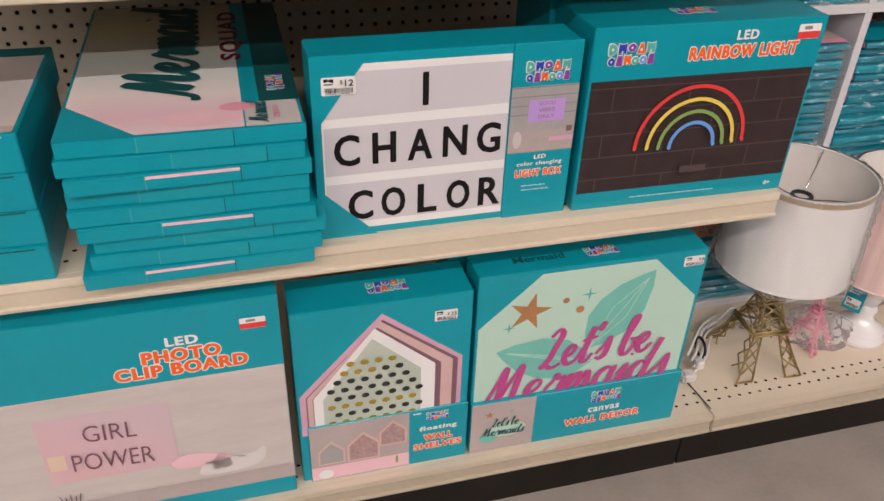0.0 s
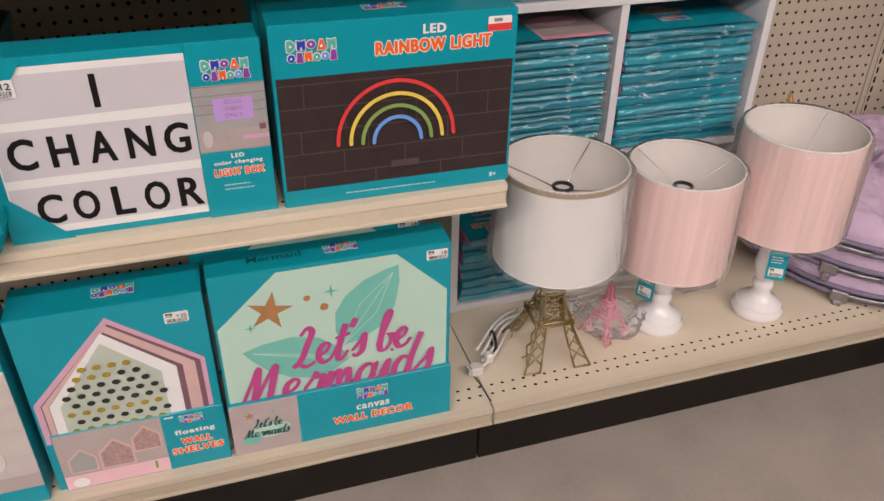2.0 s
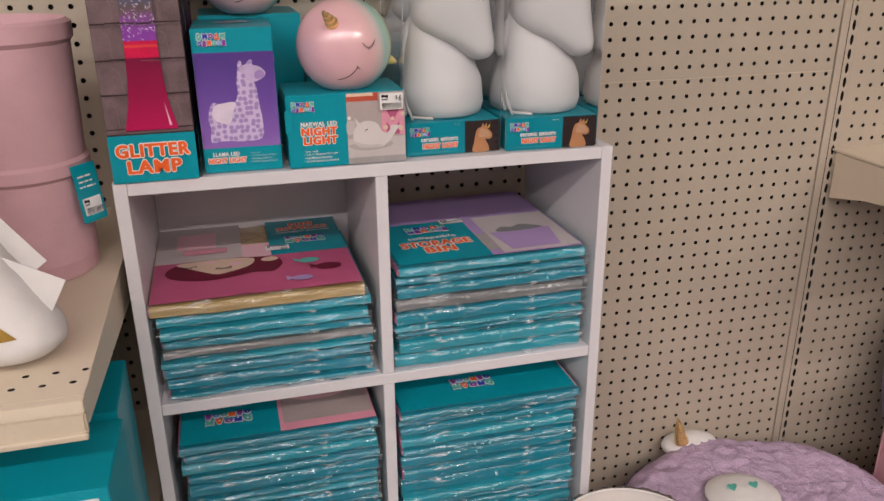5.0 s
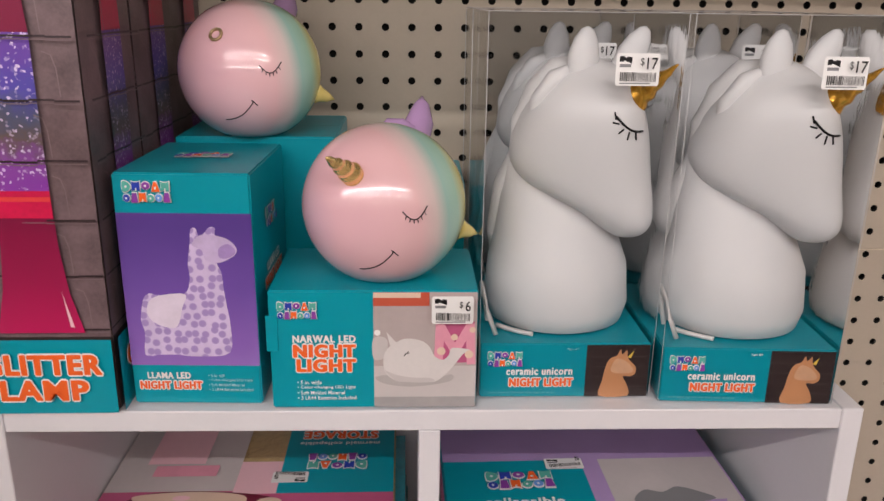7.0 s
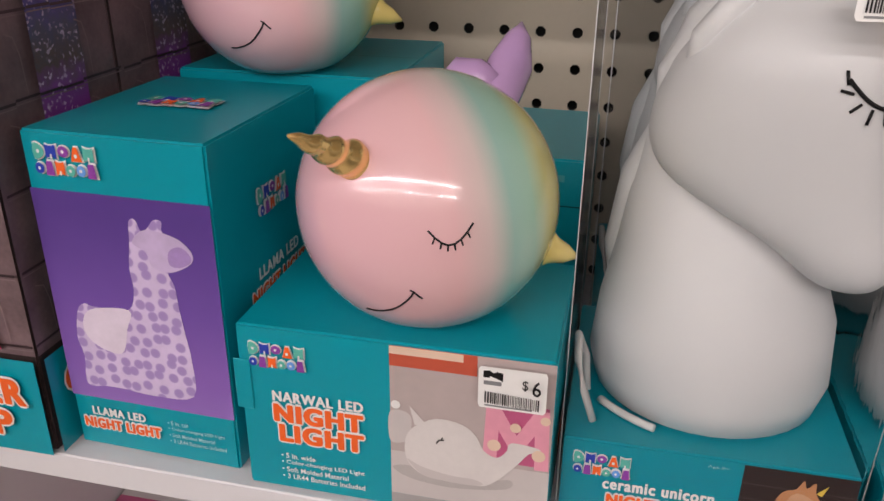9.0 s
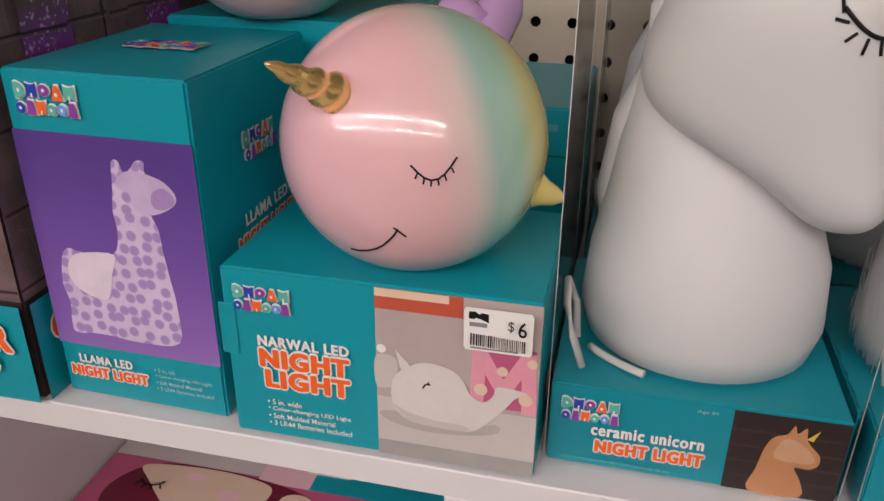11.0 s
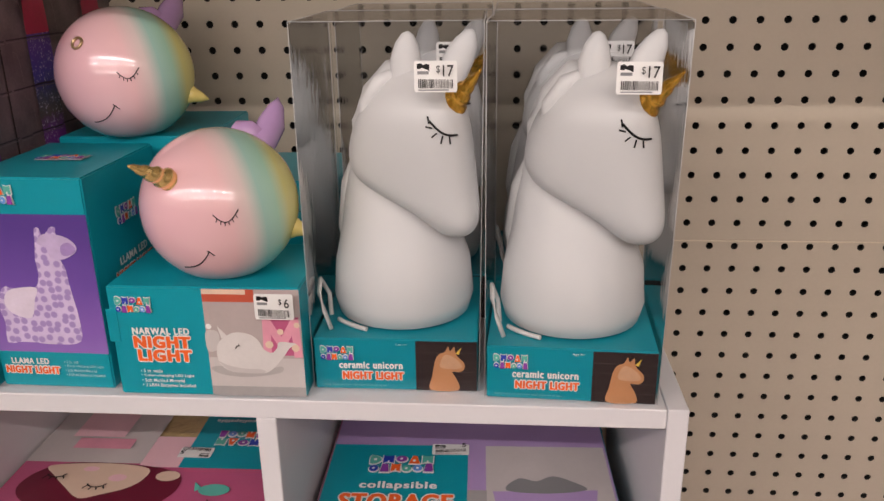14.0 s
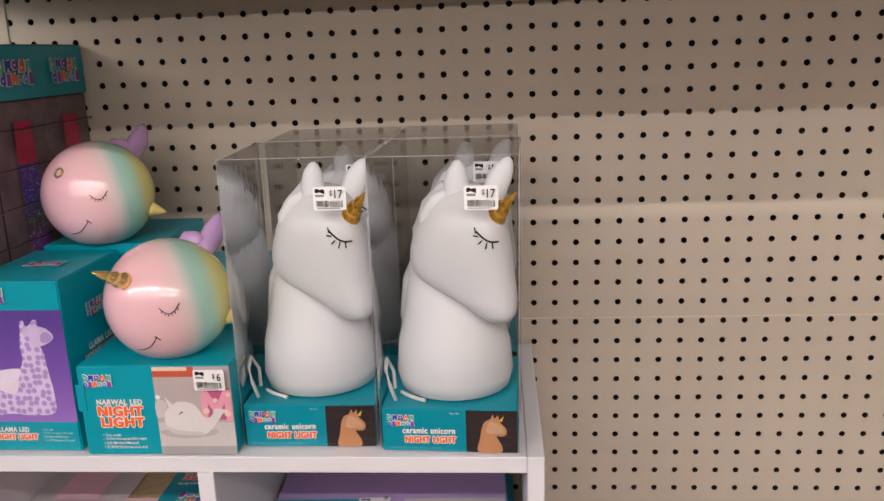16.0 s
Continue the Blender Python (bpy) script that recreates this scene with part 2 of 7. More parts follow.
PASTEL = ramp_mat("pastel_rainbow_glaze", [(0.0, (0.68, 0.44, 0.55)), (0.07, (0.76, 0.46, 0.52)), (0.42, (0.80, 0.50, 0.52)), (0.53, (0.70, 0.58, 0.56)), (0.62, (0.36, 0.58, 0.51)), (0.71, (0.38, 0.62, 0.47)), (0.80, (0.66, 0.62, 0.22)), (1.0, (0.76, 0.62, 0.12))],
                  (0.80, 0.58, 0.10), (-0.060, 0.060), 0.16, 0.7)
def glitter_mat(name, dim):
    """A printed glitter column: a colour run full of bright specks."""
    run = [(0.0, (0.38, 0.03, 0.22)), (0.10, (0.24, 0.04, 0.36)), (0.30, (0.24, 0.06, 0.34)), (0.45, (0.13, 0.09, 0.08)), (0.60, (0.08, 0.09, 0.16)), (0.80, (0.08, 0.06, 0.36)), (1.0, (0.13, 0.05, 0.34))]
    m = ramp_mat(name, [(p, tuple(dim * x for x in c)) for p, c in run], (0, 0, 1), (0.158, 0.256), 0.35, 0.1, 0, 160, 0.25)
    n, l = m.node_tree.nodes, m.node_tree.links
    vor, mr, mix = n.new("ShaderNodeTexVoronoi"), n.new("ShaderNodeMapRange"), n.new("ShaderNodeMix")
    tc = n.new("ShaderNodeTexCoord")
    vor.inputs["Scale"].default_value = 620
    mr.inputs["From Min"].default_value, mr.inputs["From Max"].default_value = 0.86, 1.02
    sep = n.new("ShaderNodeSeparateColor")
    mix.data_type = "RGBA"
    mix.inputs["B"].default_value = (0.75 * dim, 0.62 * dim, 0.85 * dim, 1)
    l.new(tc.outputs["Object"], vor.inputs["Vector"])
    l.new(vor.outputs["Color"], sep.inputs["Color"])
    l.new(sep.outputs["Red"], mr.inputs["Value"])
    l.new(mr.outputs["Result"], mix.inputs["Factor"])
    l.new(n["Color Ramp"].outputs["Color"], mix.inputs["A"])
    l.new(mix.outputs["Result"], n["Principled BSDF"].inputs["Base Color"])
    return m


PURPLEP = ramp_mat("purple_glow_print", [(0.0, (0.30, 0.17, 0.50)), (0.25, (0.235, 0.115, 0.44)), (0.6, (0.155, 0.075, 0.36)), (1.0, (0.095, 0.045, 0.26))], (0, 0, 1), (0.03, 0.14), 0.36, 0.0, 0, 30, 0.18)
LAVA = ramp_mat("lava_glow_print", [(0.0, (0.50, 0.010, 0.10)), (0.45, (0.33, 0.008, 0.07)), (1.0, (0.20, 0.006, 0.045))], (0, 0, 1), (0.06, 0.14), 0.3, 0.1)
GLITTER = glitter_mat("glitter_print", 1.0)
GLITTERD = glitter_mat("dim_glitter_print", 0.8)
SUNSET = ramp_mat("watercolour_print", [(0.0, (0.80, 0.66, 0.66)), (0.16, (0.76, 0.50, 0.58)), (0.3, (0.80, 0.70, 0.68)), (0.5, (0.62, 0.68, 0.66)), (0.75, (0.62, 0.55, 0.42)), (1.0, (0.55, 0.50, 0.42))],
                  (0.1, 1, 0), (0.0, 0.5), 0.42, 0.0, 0, 6, 0.15)
SCREENG = ramp_mat("light_box_photo_print", [(0.0, (0.25, 0.55, 0.62)), (0.5, (0.35, 0.40, 0.72)), (1.0, (0.50, 0.30, 0.68))], (1, 0, 0.3), (0.06, 0.16), 0.4, 0)


def film_mat(name, colour, vary, stretch, strength):
    """Coloured card or cloth under crinkled clear film."""
    m = mat(name, colour, 0.42, vary, 22, 200, 0.1, coat=1.0, stretch=stretch)
    n, l = m.node_tree.nodes, m.node_tree.links
    no = n.new("ShaderNodeTexNoise")
    no.inputs["Scale"].default_value, no.inputs["Detail"].default_value, no.inputs["Distortion"].default_value = 38, 4, 1.6
    tc, mp = n.new("ShaderNodeTexCoord"), n.new("ShaderNodeMapping")
    mp.inputs["Scale"].default_value = stretch
    mp.inputs["Rotation"].default_value = (0.2, 0.25, 0.3)
    l.new(tc.outputs["Object"], mp.inputs["Vector"])
    l.new(mp.outputs["Vector"], no.inputs["Vector"])
    bp = n.new("ShaderNodeBump")
    bp.inputs["Strength"].default_value, bp.inputs["Distance"].default_value = strength, 0.006
    l.new(no.outputs["Fac"], bp.inputs["Height"])
    l.new(bp.outputs["Normal"], n["Principled BSDF"].inputs["Coat Normal"])
    n["Principled BSDF"].inputs["Coat Roughness"].default_value = 0.07
    return m


FILMTEAL = film_mat("film_wrapped_teal", (0.0, 0.265, 0.36), 0.18, (1, 1, 3), 0.9)
FILMTEAL2 = film_mat("film_wrapped_blue_teal", (0.01, 0.35, 0.44), 0.2, (1, 1, 3), 0.9)
FILMPINK = film_mat("film_wrapped_pink", (0.45, 0.13, 0.24), 0.1, (1, 1, 3), 0.8)
FILMGOLD = film_mat("film_wrapped_gold", (0.50, 0.36, 0.16), 0.2, (1, 1, 4), 0.9)
FILMGREY = film_mat("film_wrapped_grey", (0.24, 0.24, 0.24), 0.3, (1, 1, 3), 1.0)
SHADEW = film_mat("white_pleated_shade_in_film", (0.71, 0.68, 0.665), 0.05, (1, 1, 0.25), 0.35)
SHADEP = film_mat("pink_pleated_shade_in_film", (0.80, 0.565, 0.53), 0.15, (4, 4, 0.12), 0.3)
for shade_m, depth in ((SHADEW, 0.4), (SHADEP, 0.4)):
    shade_m.node_tree.nodes["Principled BSDF"].inputs["Coat Weight"].default_value = depth
SIGNP = ramp_mat("pink_sign_print", [(0.0, (0.68, 0.50, 0.50)), (0.4, (0.66, 0.42, 0.46)), (0.8, (0.64, 0.44, 0.49)), (1.0, (0.60, 0.45, 0.50))], (0.6, 0, 1), (0.03, 0.24), 0.4, 0, 0, 22, 0.35)
BRICKW = mat("white_brick_photo_print", (0.56, 0.50, 0.475), 0.4, 0.10, 16, 120, 0.03, stretch=(0.5, 1, 3.0))
LINER = mat("pale_shade_liner", (0.74, 0.69, 0.66), 0.7, 0.03)

ACETATE = bpy.data.materials.new("clear_acetate")
ACETATE.use_nodes = True
an, al = ACETATE.node_tree.nodes, ACETATE.node_tree.links
clear, gloss, mixer, lw = an.new("ShaderNodeBsdfTransparent"), an.new("ShaderNodeBsdfGlossy"), an.new("ShaderNodeMixShader"), an.new("ShaderNodeFresnel")
clear.inputs["Color"].default_value = (0.90, 0.903, 0.906, 1)
gloss.inputs["Roughness"].default_value = 0.08
lw.inputs["IOR"].default_value = 1.28
wav, wb = an.new("ShaderNodeTexNoise"), an.new("ShaderNodeBump")
wav.inputs["Scale"].default_value = 14
wb.inputs["Strength"].default_value, wb.inputs["Distance"].default_value = 0.10, 0.004
al.new(wav.outputs["Fac"], wb.inputs["Height"])
al.new(wb.outputs["Normal"], gloss.inputs["Normal"])
al.new(lw.outputs["Fac"], mixer.inputs["Fac"])
al.new(clear.outputs[0], mixer.inputs[1])
al.new(gloss.outputs[0], mixer.inputs[2])
al.new(mixer.outputs[0], an["Material Output"].inputs["Surface"])

FILM = bpy.data.materials.new("crinkled_film_with_glints")
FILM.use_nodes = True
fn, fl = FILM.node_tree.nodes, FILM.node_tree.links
f_clear, f_gloss, f_glint_white, f_mix, f_mix2, f_fres = fn.new("ShaderNodeBsdfTransparent"), fn.new("ShaderNodeBsdfGlossy"), fn.new("ShaderNodeBsdfDiffuse"), fn.new("ShaderNodeMixShader"), fn.new("ShaderNodeMixShader"), fn.new("ShaderNodeFresnel")
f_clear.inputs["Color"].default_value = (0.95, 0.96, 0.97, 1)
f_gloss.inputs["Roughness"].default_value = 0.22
f_glint_white.inputs["Color"].default_value = (0.82, 0.83, 0.84, 1)
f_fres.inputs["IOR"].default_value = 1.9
# white streaks mixed into the colour stand in for glints on the film
f_tc, f_map, f_glint_noise, f_glint_mask = fn.new("ShaderNodeTexCoord"), fn.new("ShaderNodeMapping"), fn.new("ShaderNodeTexNoise"), fn.new("ShaderNodeMapRange")
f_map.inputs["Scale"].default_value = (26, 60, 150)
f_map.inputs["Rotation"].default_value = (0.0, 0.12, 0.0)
f_glint_noise.inputs["Scale"].default_value, f_glint_noise.inputs["Detail"].default_value, f_glint_noise.inputs["Distortion"].default_value = 1.0, 3, 1.2
f_glint_mask.inputs["From Min"].default_value, f_glint_mask.inputs["From Max"].default_value = 0.60, 0.74
f_glint_mask.inputs["To Max"].default_value = 0.75
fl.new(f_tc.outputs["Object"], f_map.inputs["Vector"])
fl.new(f_map.outputs["Vector"], f_glint_noise.inputs["Vector"])
fl.new(f_glint_noise.outputs["Fac"], f_glint_mask.inputs["Value"])
fl.new(f_glint_mask.outputs["Result"], f_mix.inputs["Fac"])
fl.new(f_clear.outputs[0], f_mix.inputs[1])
fl.new(f_glint_white.outputs[0], f_mix.inputs[2])
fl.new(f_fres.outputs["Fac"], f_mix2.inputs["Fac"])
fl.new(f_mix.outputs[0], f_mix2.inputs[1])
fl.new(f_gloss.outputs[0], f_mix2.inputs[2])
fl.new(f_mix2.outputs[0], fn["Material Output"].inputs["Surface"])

SLEEVE = ACETATE.copy()
SLEEVE.name = "loose_clear_sleeve"
sn, sl = SLEEVE.node_tree.nodes, SLEEVE.node_tree.links
s_haze, s_mix = sn.new("ShaderNodeBsdfDiffuse"), sn.new("ShaderNodeMixShader")
s_haze.inputs["Color"].default_value = (0.85, 0.83, 0.82, 1)
s_mix.inputs["Fac"].default_value = 0.13
sl.new(sn["Mix Shader"].outputs[0], s_mix.inputs[1])
sl.new(s_haze.outputs[0], s_mix.inputs[2])
sl.new(s_mix.outputs[0], sn["Material Output"].inputs["Surface"])
sn["Transparent BSDF"].inputs["Color"].default_value = (0.98, 0.98, 0.98, 1)
SLEEVE.node_tree.nodes["Fresnel"].inputs["IOR"].default_value = 1.4
SLEEVE.node_tree.nodes["Glossy BSDF"].inputs["Roughness"].default_value = 0.09
SLEEVE.node_tree.nodes["Noise Texture"].inputs["Scale"].default_value = 34
SLEEVE.node_tree.nodes["Bump"].inputs["Strength"].default_value = 1.0

# ---- building helpers ----


def thing(name, m, label, category, group="", kind=""):
    ob = new(name)
    ob.empty_display_size = 0.05
    ob.matrix_world = m
    return tagged(ob, label, category, group, kind)


def mesh_of(name, bm, *materials):
    me = bpy.data.meshes.new(name)
    bm.normal_update()
    bm.to_mesh(me)
    bm.free()
    for material in materials:
        me.materials.append(material)
    return me


def part(name, bm, material, parent, label=""):
    mats = material if isinstance(material, (list, tuple)) else [material]
    ob = new(name, mesh_of(name, bm, *mats))
    ob.parent = parent
    return tagged(ob, label)


def lone(name, bm, material, label="", category="", kind="", group=""):
    mats = material if isinstance(material, (list, tuple)) else [material]
    return tagged(new(name, mesh_of(name, bm, *mats)), label, category, group, kind)


def smooth(ob, sharp=0.9):
    for p in ob.data.polygons:
        p.use_smooth = True
    if sharp:
        ob.data.set_sharp_from_angle(angle=sharp)
    return ob


def slab(x0, y0, z0, x1, y1, z1, bevel=0.001, bm=None, segments=1):
    own = bmesh.new()
    bmesh.ops.create_cube(own, size=1)
    for v in own.verts:
        v.co = ((x0 + x1) / 2 + v.co.x * (x1 - x0), (y0 + y1) / 2 + v.co.y * (y1 - y0), (z0 + z1) / 2 + v.co.z * (z1 - z0))
    if bevel:
        bmesh.ops.bevel(own, geom=own.edges[:], offset=bevel, segments=segments, affect="EDGES")
    return own if bm is None else merge(bm, own)


def merge(bm, other, m=None):
    """Adds another bmesh to bm."""
    made = [bm.verts.new(m @ v.co if m else v.co) for v in other.verts]
    for f in other.faces:
        g = bm.faces.new([made[v.index] for v in f.verts])
        g.material_index, g.smooth = f.material_index, f.smooth
    other.free()
    return bm


def tube(points, r, seg=8, closed=False, bm=None, taper=None):
    bm = bm or bmesh.new()
    pts = [Vector(p) for p in points]
    rings, n = [], len(pts)
    for i, p in enumerate(pts):
        d = (pts[(i + 1) % n] - pts[i - 1]) if closed else (pts[min(i + 1, n - 1)] - pts[max(i - 1, 0)])
        d = d.normalized() if d.length > 1e-9 else Vector((0, 0, 1))
        a = d.orthogonal().normalized() if abs(d.z) > 0.9 else Vector((0, 0, 1)).cross(d).normalized()
        b = d.cross(a)
        rr = taper[i] if taper else r
        rings.append([bm.verts.new(p + rr * (math.cos(2 * math.pi * k / seg) * a + math.sin(2 * math.pi * k / seg) * b)) for k in range(seg)])
    for i in range(n if closed else n - 1):
        u, w = rings[i], rings[(i + 1) % n]
        for k in range(seg):
            bm.faces.new((u[k], u[(k + 1) % seg], w[(k + 1) % seg], w[k])).smooth = True
    if not closed:
        bm.faces.new(rings[0][::-1])
        bm.faces.new(rings[-1])
    return bm


def lathe(profile, seg=40, bm=None, centre=(0, 0)):
    bm = bm or bmesh.new()
    rings = [[bm.verts.new((centre[0] + r * math.cos(2 * math.pi * k / seg), centre[1] + r * math.sin(2 * math.pi * k / seg), z)) for k in range(seg)] for r, z in profile]
    for u, w in zip(rings, rings[1:]):
        for k in range(seg):
            bm.faces.new((u[k], u[(k + 1) % seg], w[(k + 1) % seg], w[k])).smooth = True
    return bm


class Face:
    """A printed side of a carton: u to the right, v up, seen from outside."""

    def __init__(self, origin, right, up):
        self.o, self.r, self.u = Vector(origin), Vector(right).normalized(), Vector(up).normalized()
        self.n = self.r.cross(self.u)

    def at(self, u, v, lift=0.0):
        return self.o + u * self.r + v * self.u + lift * self.n

    def turned(self, u, v, degrees):
        a = radians(degrees)
        return Face(self.at(u, v), math.cos(a) * self.r + math.sin(a) * self.u, math.cos(a) * self.u - math.sin(a) * self.r)


def rect(u0, v0, u1, v1):
    return [(u0, v0), (u1, v0), (u1, v1), (u0, v1)]


def oval(u, v, a, b=None, n=16, turn=0.0):
    b = b or a
    c, s = math.cos(radians(turn)), math.sin(radians(turn))
    return [(u + a * math.cos(2 * math.pi * k / n) * c - b * math.sin(2 * math.pi * k / n) * s, v + a * math.cos(2 * math.pi * k / n) * s + b * math.sin(2 * math.pi * k / n) * c) for k in range(n)]


def star(u, v, r, inner=0.45, n=5, turn=90.0):
    return [(u + (r if k % 2 == 0 else r * inner) * math.cos(radians(turn + 180 * k / n)), v + (r if k % 2 == 0 else r * inner) * math.sin(radians(turn + 180 * k / n))) for k in range(2 * n)]


def arc(u, v, r, width, a0=0.0, a1=180.0, n=24, squash=1.0):
    """An arc's band, as quads."""
    out = []
    for k in range(n):
        p, q = radians(a0 + (a1 - a0) * k / n), radians(a0 + (a1 - a0) * (k + 1) / n)
        i, o = r - width / 2, r + width / 2
        out.append([(u + i * math.cos(p), v + squash * i * math.sin(p)), (u + o * math.cos(p), v + squash * o * math.sin(p)), (u + o * math.cos(q), v + squash * o * math.sin(q)), (u + i * math.cos(q), v + squash * i * math.sin(q))][::1])
    return out


def stroke(points, width):
    """A brush stroke through points, as quads."""
    out = []
    for (a, b), (c, d) in zip(points, points[1:]):
        l = math.hypot(c - a, d - b) or 1
        x, y = -(d - b) / l * width / 2, (c - a) / l * width / 2
        e, f = (c - a) / l * width * 0.25, (d - b) / l * width * 0.25
        out.append([(a - x - e, b - y - f), (c - x + e, d - y + f), (c + x + e, d + y + f), (a + x - e, b + y - f)])
    return out


def printed_each(name, parent, face, items, lift, label=""):
    """Each printed field as a part of its own."""
    return [printed(name, parent, face, [item], lift + 0.00012 * k, label) for k, item in enumerate(items)]


def rounded(points, steps=4):
    """A closed outline drawn softly through its corners."""
    out, n = [], len(points)
    for k in range(n):
        p0, p1, p2, p3 = (Vector(points[(k + i - 1) % n]) for i in range(4))
        for i in range(steps):
            t = i / steps
            out.append(tuple(0.5 * (2 * p1 + (p2 - p0) * t + (2 * p0 - 5 * p1 + 4 * p2 - p3) * t * t + (3 * p1 - p0 - 3 * p2 + p3) * t ** 3)))
    return out


def printed(name, parent, face, items, lift=0.0004, label=""):
    """Flat print on a face: items of (polygon, material); later ones lie on earlier ones."""
    bm, mats = bmesh.new(), []
    for k, (poly, material) in enumerate(items):
        if material not in mats:
            mats.append(material)
        f = bm.faces.new([bm.verts.new(face.at(u, v, lift + 0.00006 * k)) for u, v in poly])
        f.material_index = mats.index(material)
        f.normal_update()
        if f.normal.dot(face.n) < 0:
            f.normal_flip()
    return part(name, bm, mats, parent, label)


GLYPHS = {}


def glyphs(words, bold, slant):
    key = (words, bold, slant)
    if key not in GLYPHS:
        c = bpy.data.curves.new("letters", "FONT")
        c.body, c.offset, c.shear, c.resolution_u, c.align_x, c.space_character = words, bold, slant, 3, "CENTER", 1.14 if bold > 0.0119 else 1.0
        ob = new("letters", c)
        bpy.context.view_layer.update()
        me = bpy.data.meshes.new_from_object(ob.evaluated_get(bpy.context.evaluated_depsgraph_get()))
        GLYPHS[key] = ([v.co.copy() for v in me.vertices], [list(p.vertices) for p in me.polygons])
        bpy.data.objects.remove(ob)
        bpy.data.curves.remove(c)
        bpy.data.meshes.remove(me)
    return GLYPHS[key]


def words(parent, face, text, u, v, width, height, material, lift=0.0012, bold=0.0, slant=0.0, rim=None, rim_bold=0.07, name="lettering"):
    """Lettering centred on (u, v), fitted to a width and a cap height; rim: a backing outline."""
    weight = max(0.0, bold) * 1.6 if bold > 0.012 else 0.0
    verts, faces = glyphs(text, min(bold, 0.012), slant)
    xs, ys = [p.x for p in verts], [p.y for p in verts]
    sx, sy = width / (max(xs) - min(xs)), height / (max(ys) - min(ys))
    cx, cy = (max(xs) + min(xs)) / 2, (max(ys) + min(ys)) / 2
    bm = bmesh.new()
    layers = []
    if rim:
        spread = weight * height + max(0.0007, rim_bold * height)
        layers += [(verts, faces, lift - 0.0003 + 0.000006 * k, 1, spread * math.cos(k * math.pi / 5), spread * math.sin(k * math.pi / 5)) for k in range(10)]
    thick = weight * height
    layers += [(verts, faces, lift + 0.000006 * k, 0, thick * a, thick * b) for k, (a, b) in enumerate(((0, 0), (1, 0), (-1, 0), (0.7, 0.5), (-0.7, 0.5), (0.7, -0.5), (-0.7, -0.5)) if weight else ((0, 0),))]
    for vs, fs, h, slot, ox, oy in layers:
        made = [bm.verts.new(face.at(u + (p.x - cx) * sx + ox, v + (p.y - cy) * sy + oy, h)) for p in vs]
        for f in fs:
            try:
                g = bm.faces.new([made[i] for i in f])
                g.material_index = slot
            except ValueError:
                pass
    for g in bm.faces:
        g.normal_update()
        if g.normal.dot(face.n) < 0:
            g.normal_flip()
    return part(name, bm, [material, rim] if rim else material, parent)


def logo(parent, face, u, v, w, lift=0.0008):
    """A maker's mark as two rows of plain coloured tokens with thin white edges; (u, v) is its centre."""
    backs, marks = [], []
    shapes = (rounded([(-0.9, -1), (0.2, -1), (0.95, -0.35), (0.95, 0.35), (0.2, 1), (-0.9, 1)], 2),
              [(-0.95, -1), (0.95, -1), (0.62, 1), (-0.62, 1)],
              oval(0, 0, 1.0, 0.92, 12),
              [(-1, -1), (1, -1), (0.35, 1), (-0.35, 1)],
              [(-0.95, -1), (-0.3, -0.75), (0.3, -0.75), (0.95, -1), (0.95, 1), (0.3, 0.8), (-0.3, 0.8), (-0.95, 1)])
    rows_ = (((SEAG, 0), (BLUEP, 4), (VIOLETP, 2), (ORANGE, 3), (SEAG, 4)), ((BLUEP, 2), (VIOLETP, 1), (ORANGE, 4), (SEAG, 2), (SKYP, 2), (VIOLETP, 1)))
    for row, y, x0, span in ((rows_[0], 0.112, -0.47, 0.94), (rows_[1], -0.112, -0.46, 0.94)):
        step = span / len(row) * w
        for k, (c, kind) in enumerate(row):
            cx, cy = u + x0 * w + (k + 0.5) * step, v + (y + 0.010 * ((k * 7) % 3 - 1)) * w
            a, b = step * 0.43, w * (0.096 if kind != 2 else 0.082)
            edge = 0.016 * w
            backs.append(([(cx + p * (a + edge), cy + q * (b + edge)) for p, q in shapes[kind]], WHITEP))
            marks.append(([(cx + p * a, cy + q * b) for p, q in shapes[kind]], c))
            if kind in (0, 2, 3):
                marks.append((oval(cx - a * 0.05, cy + (0.0 if kind < 3 else -0.25) * b, a * 0.30, b * 0.30, 8), WHITEP))
            elif kind == 4:
                marks.append((rect(cx - a * 0.16, cy - b, cx + a * 0.16, cy - b * 0.35), WHITEP))
    return printed("logo", parent, face, backs + marks, lift)


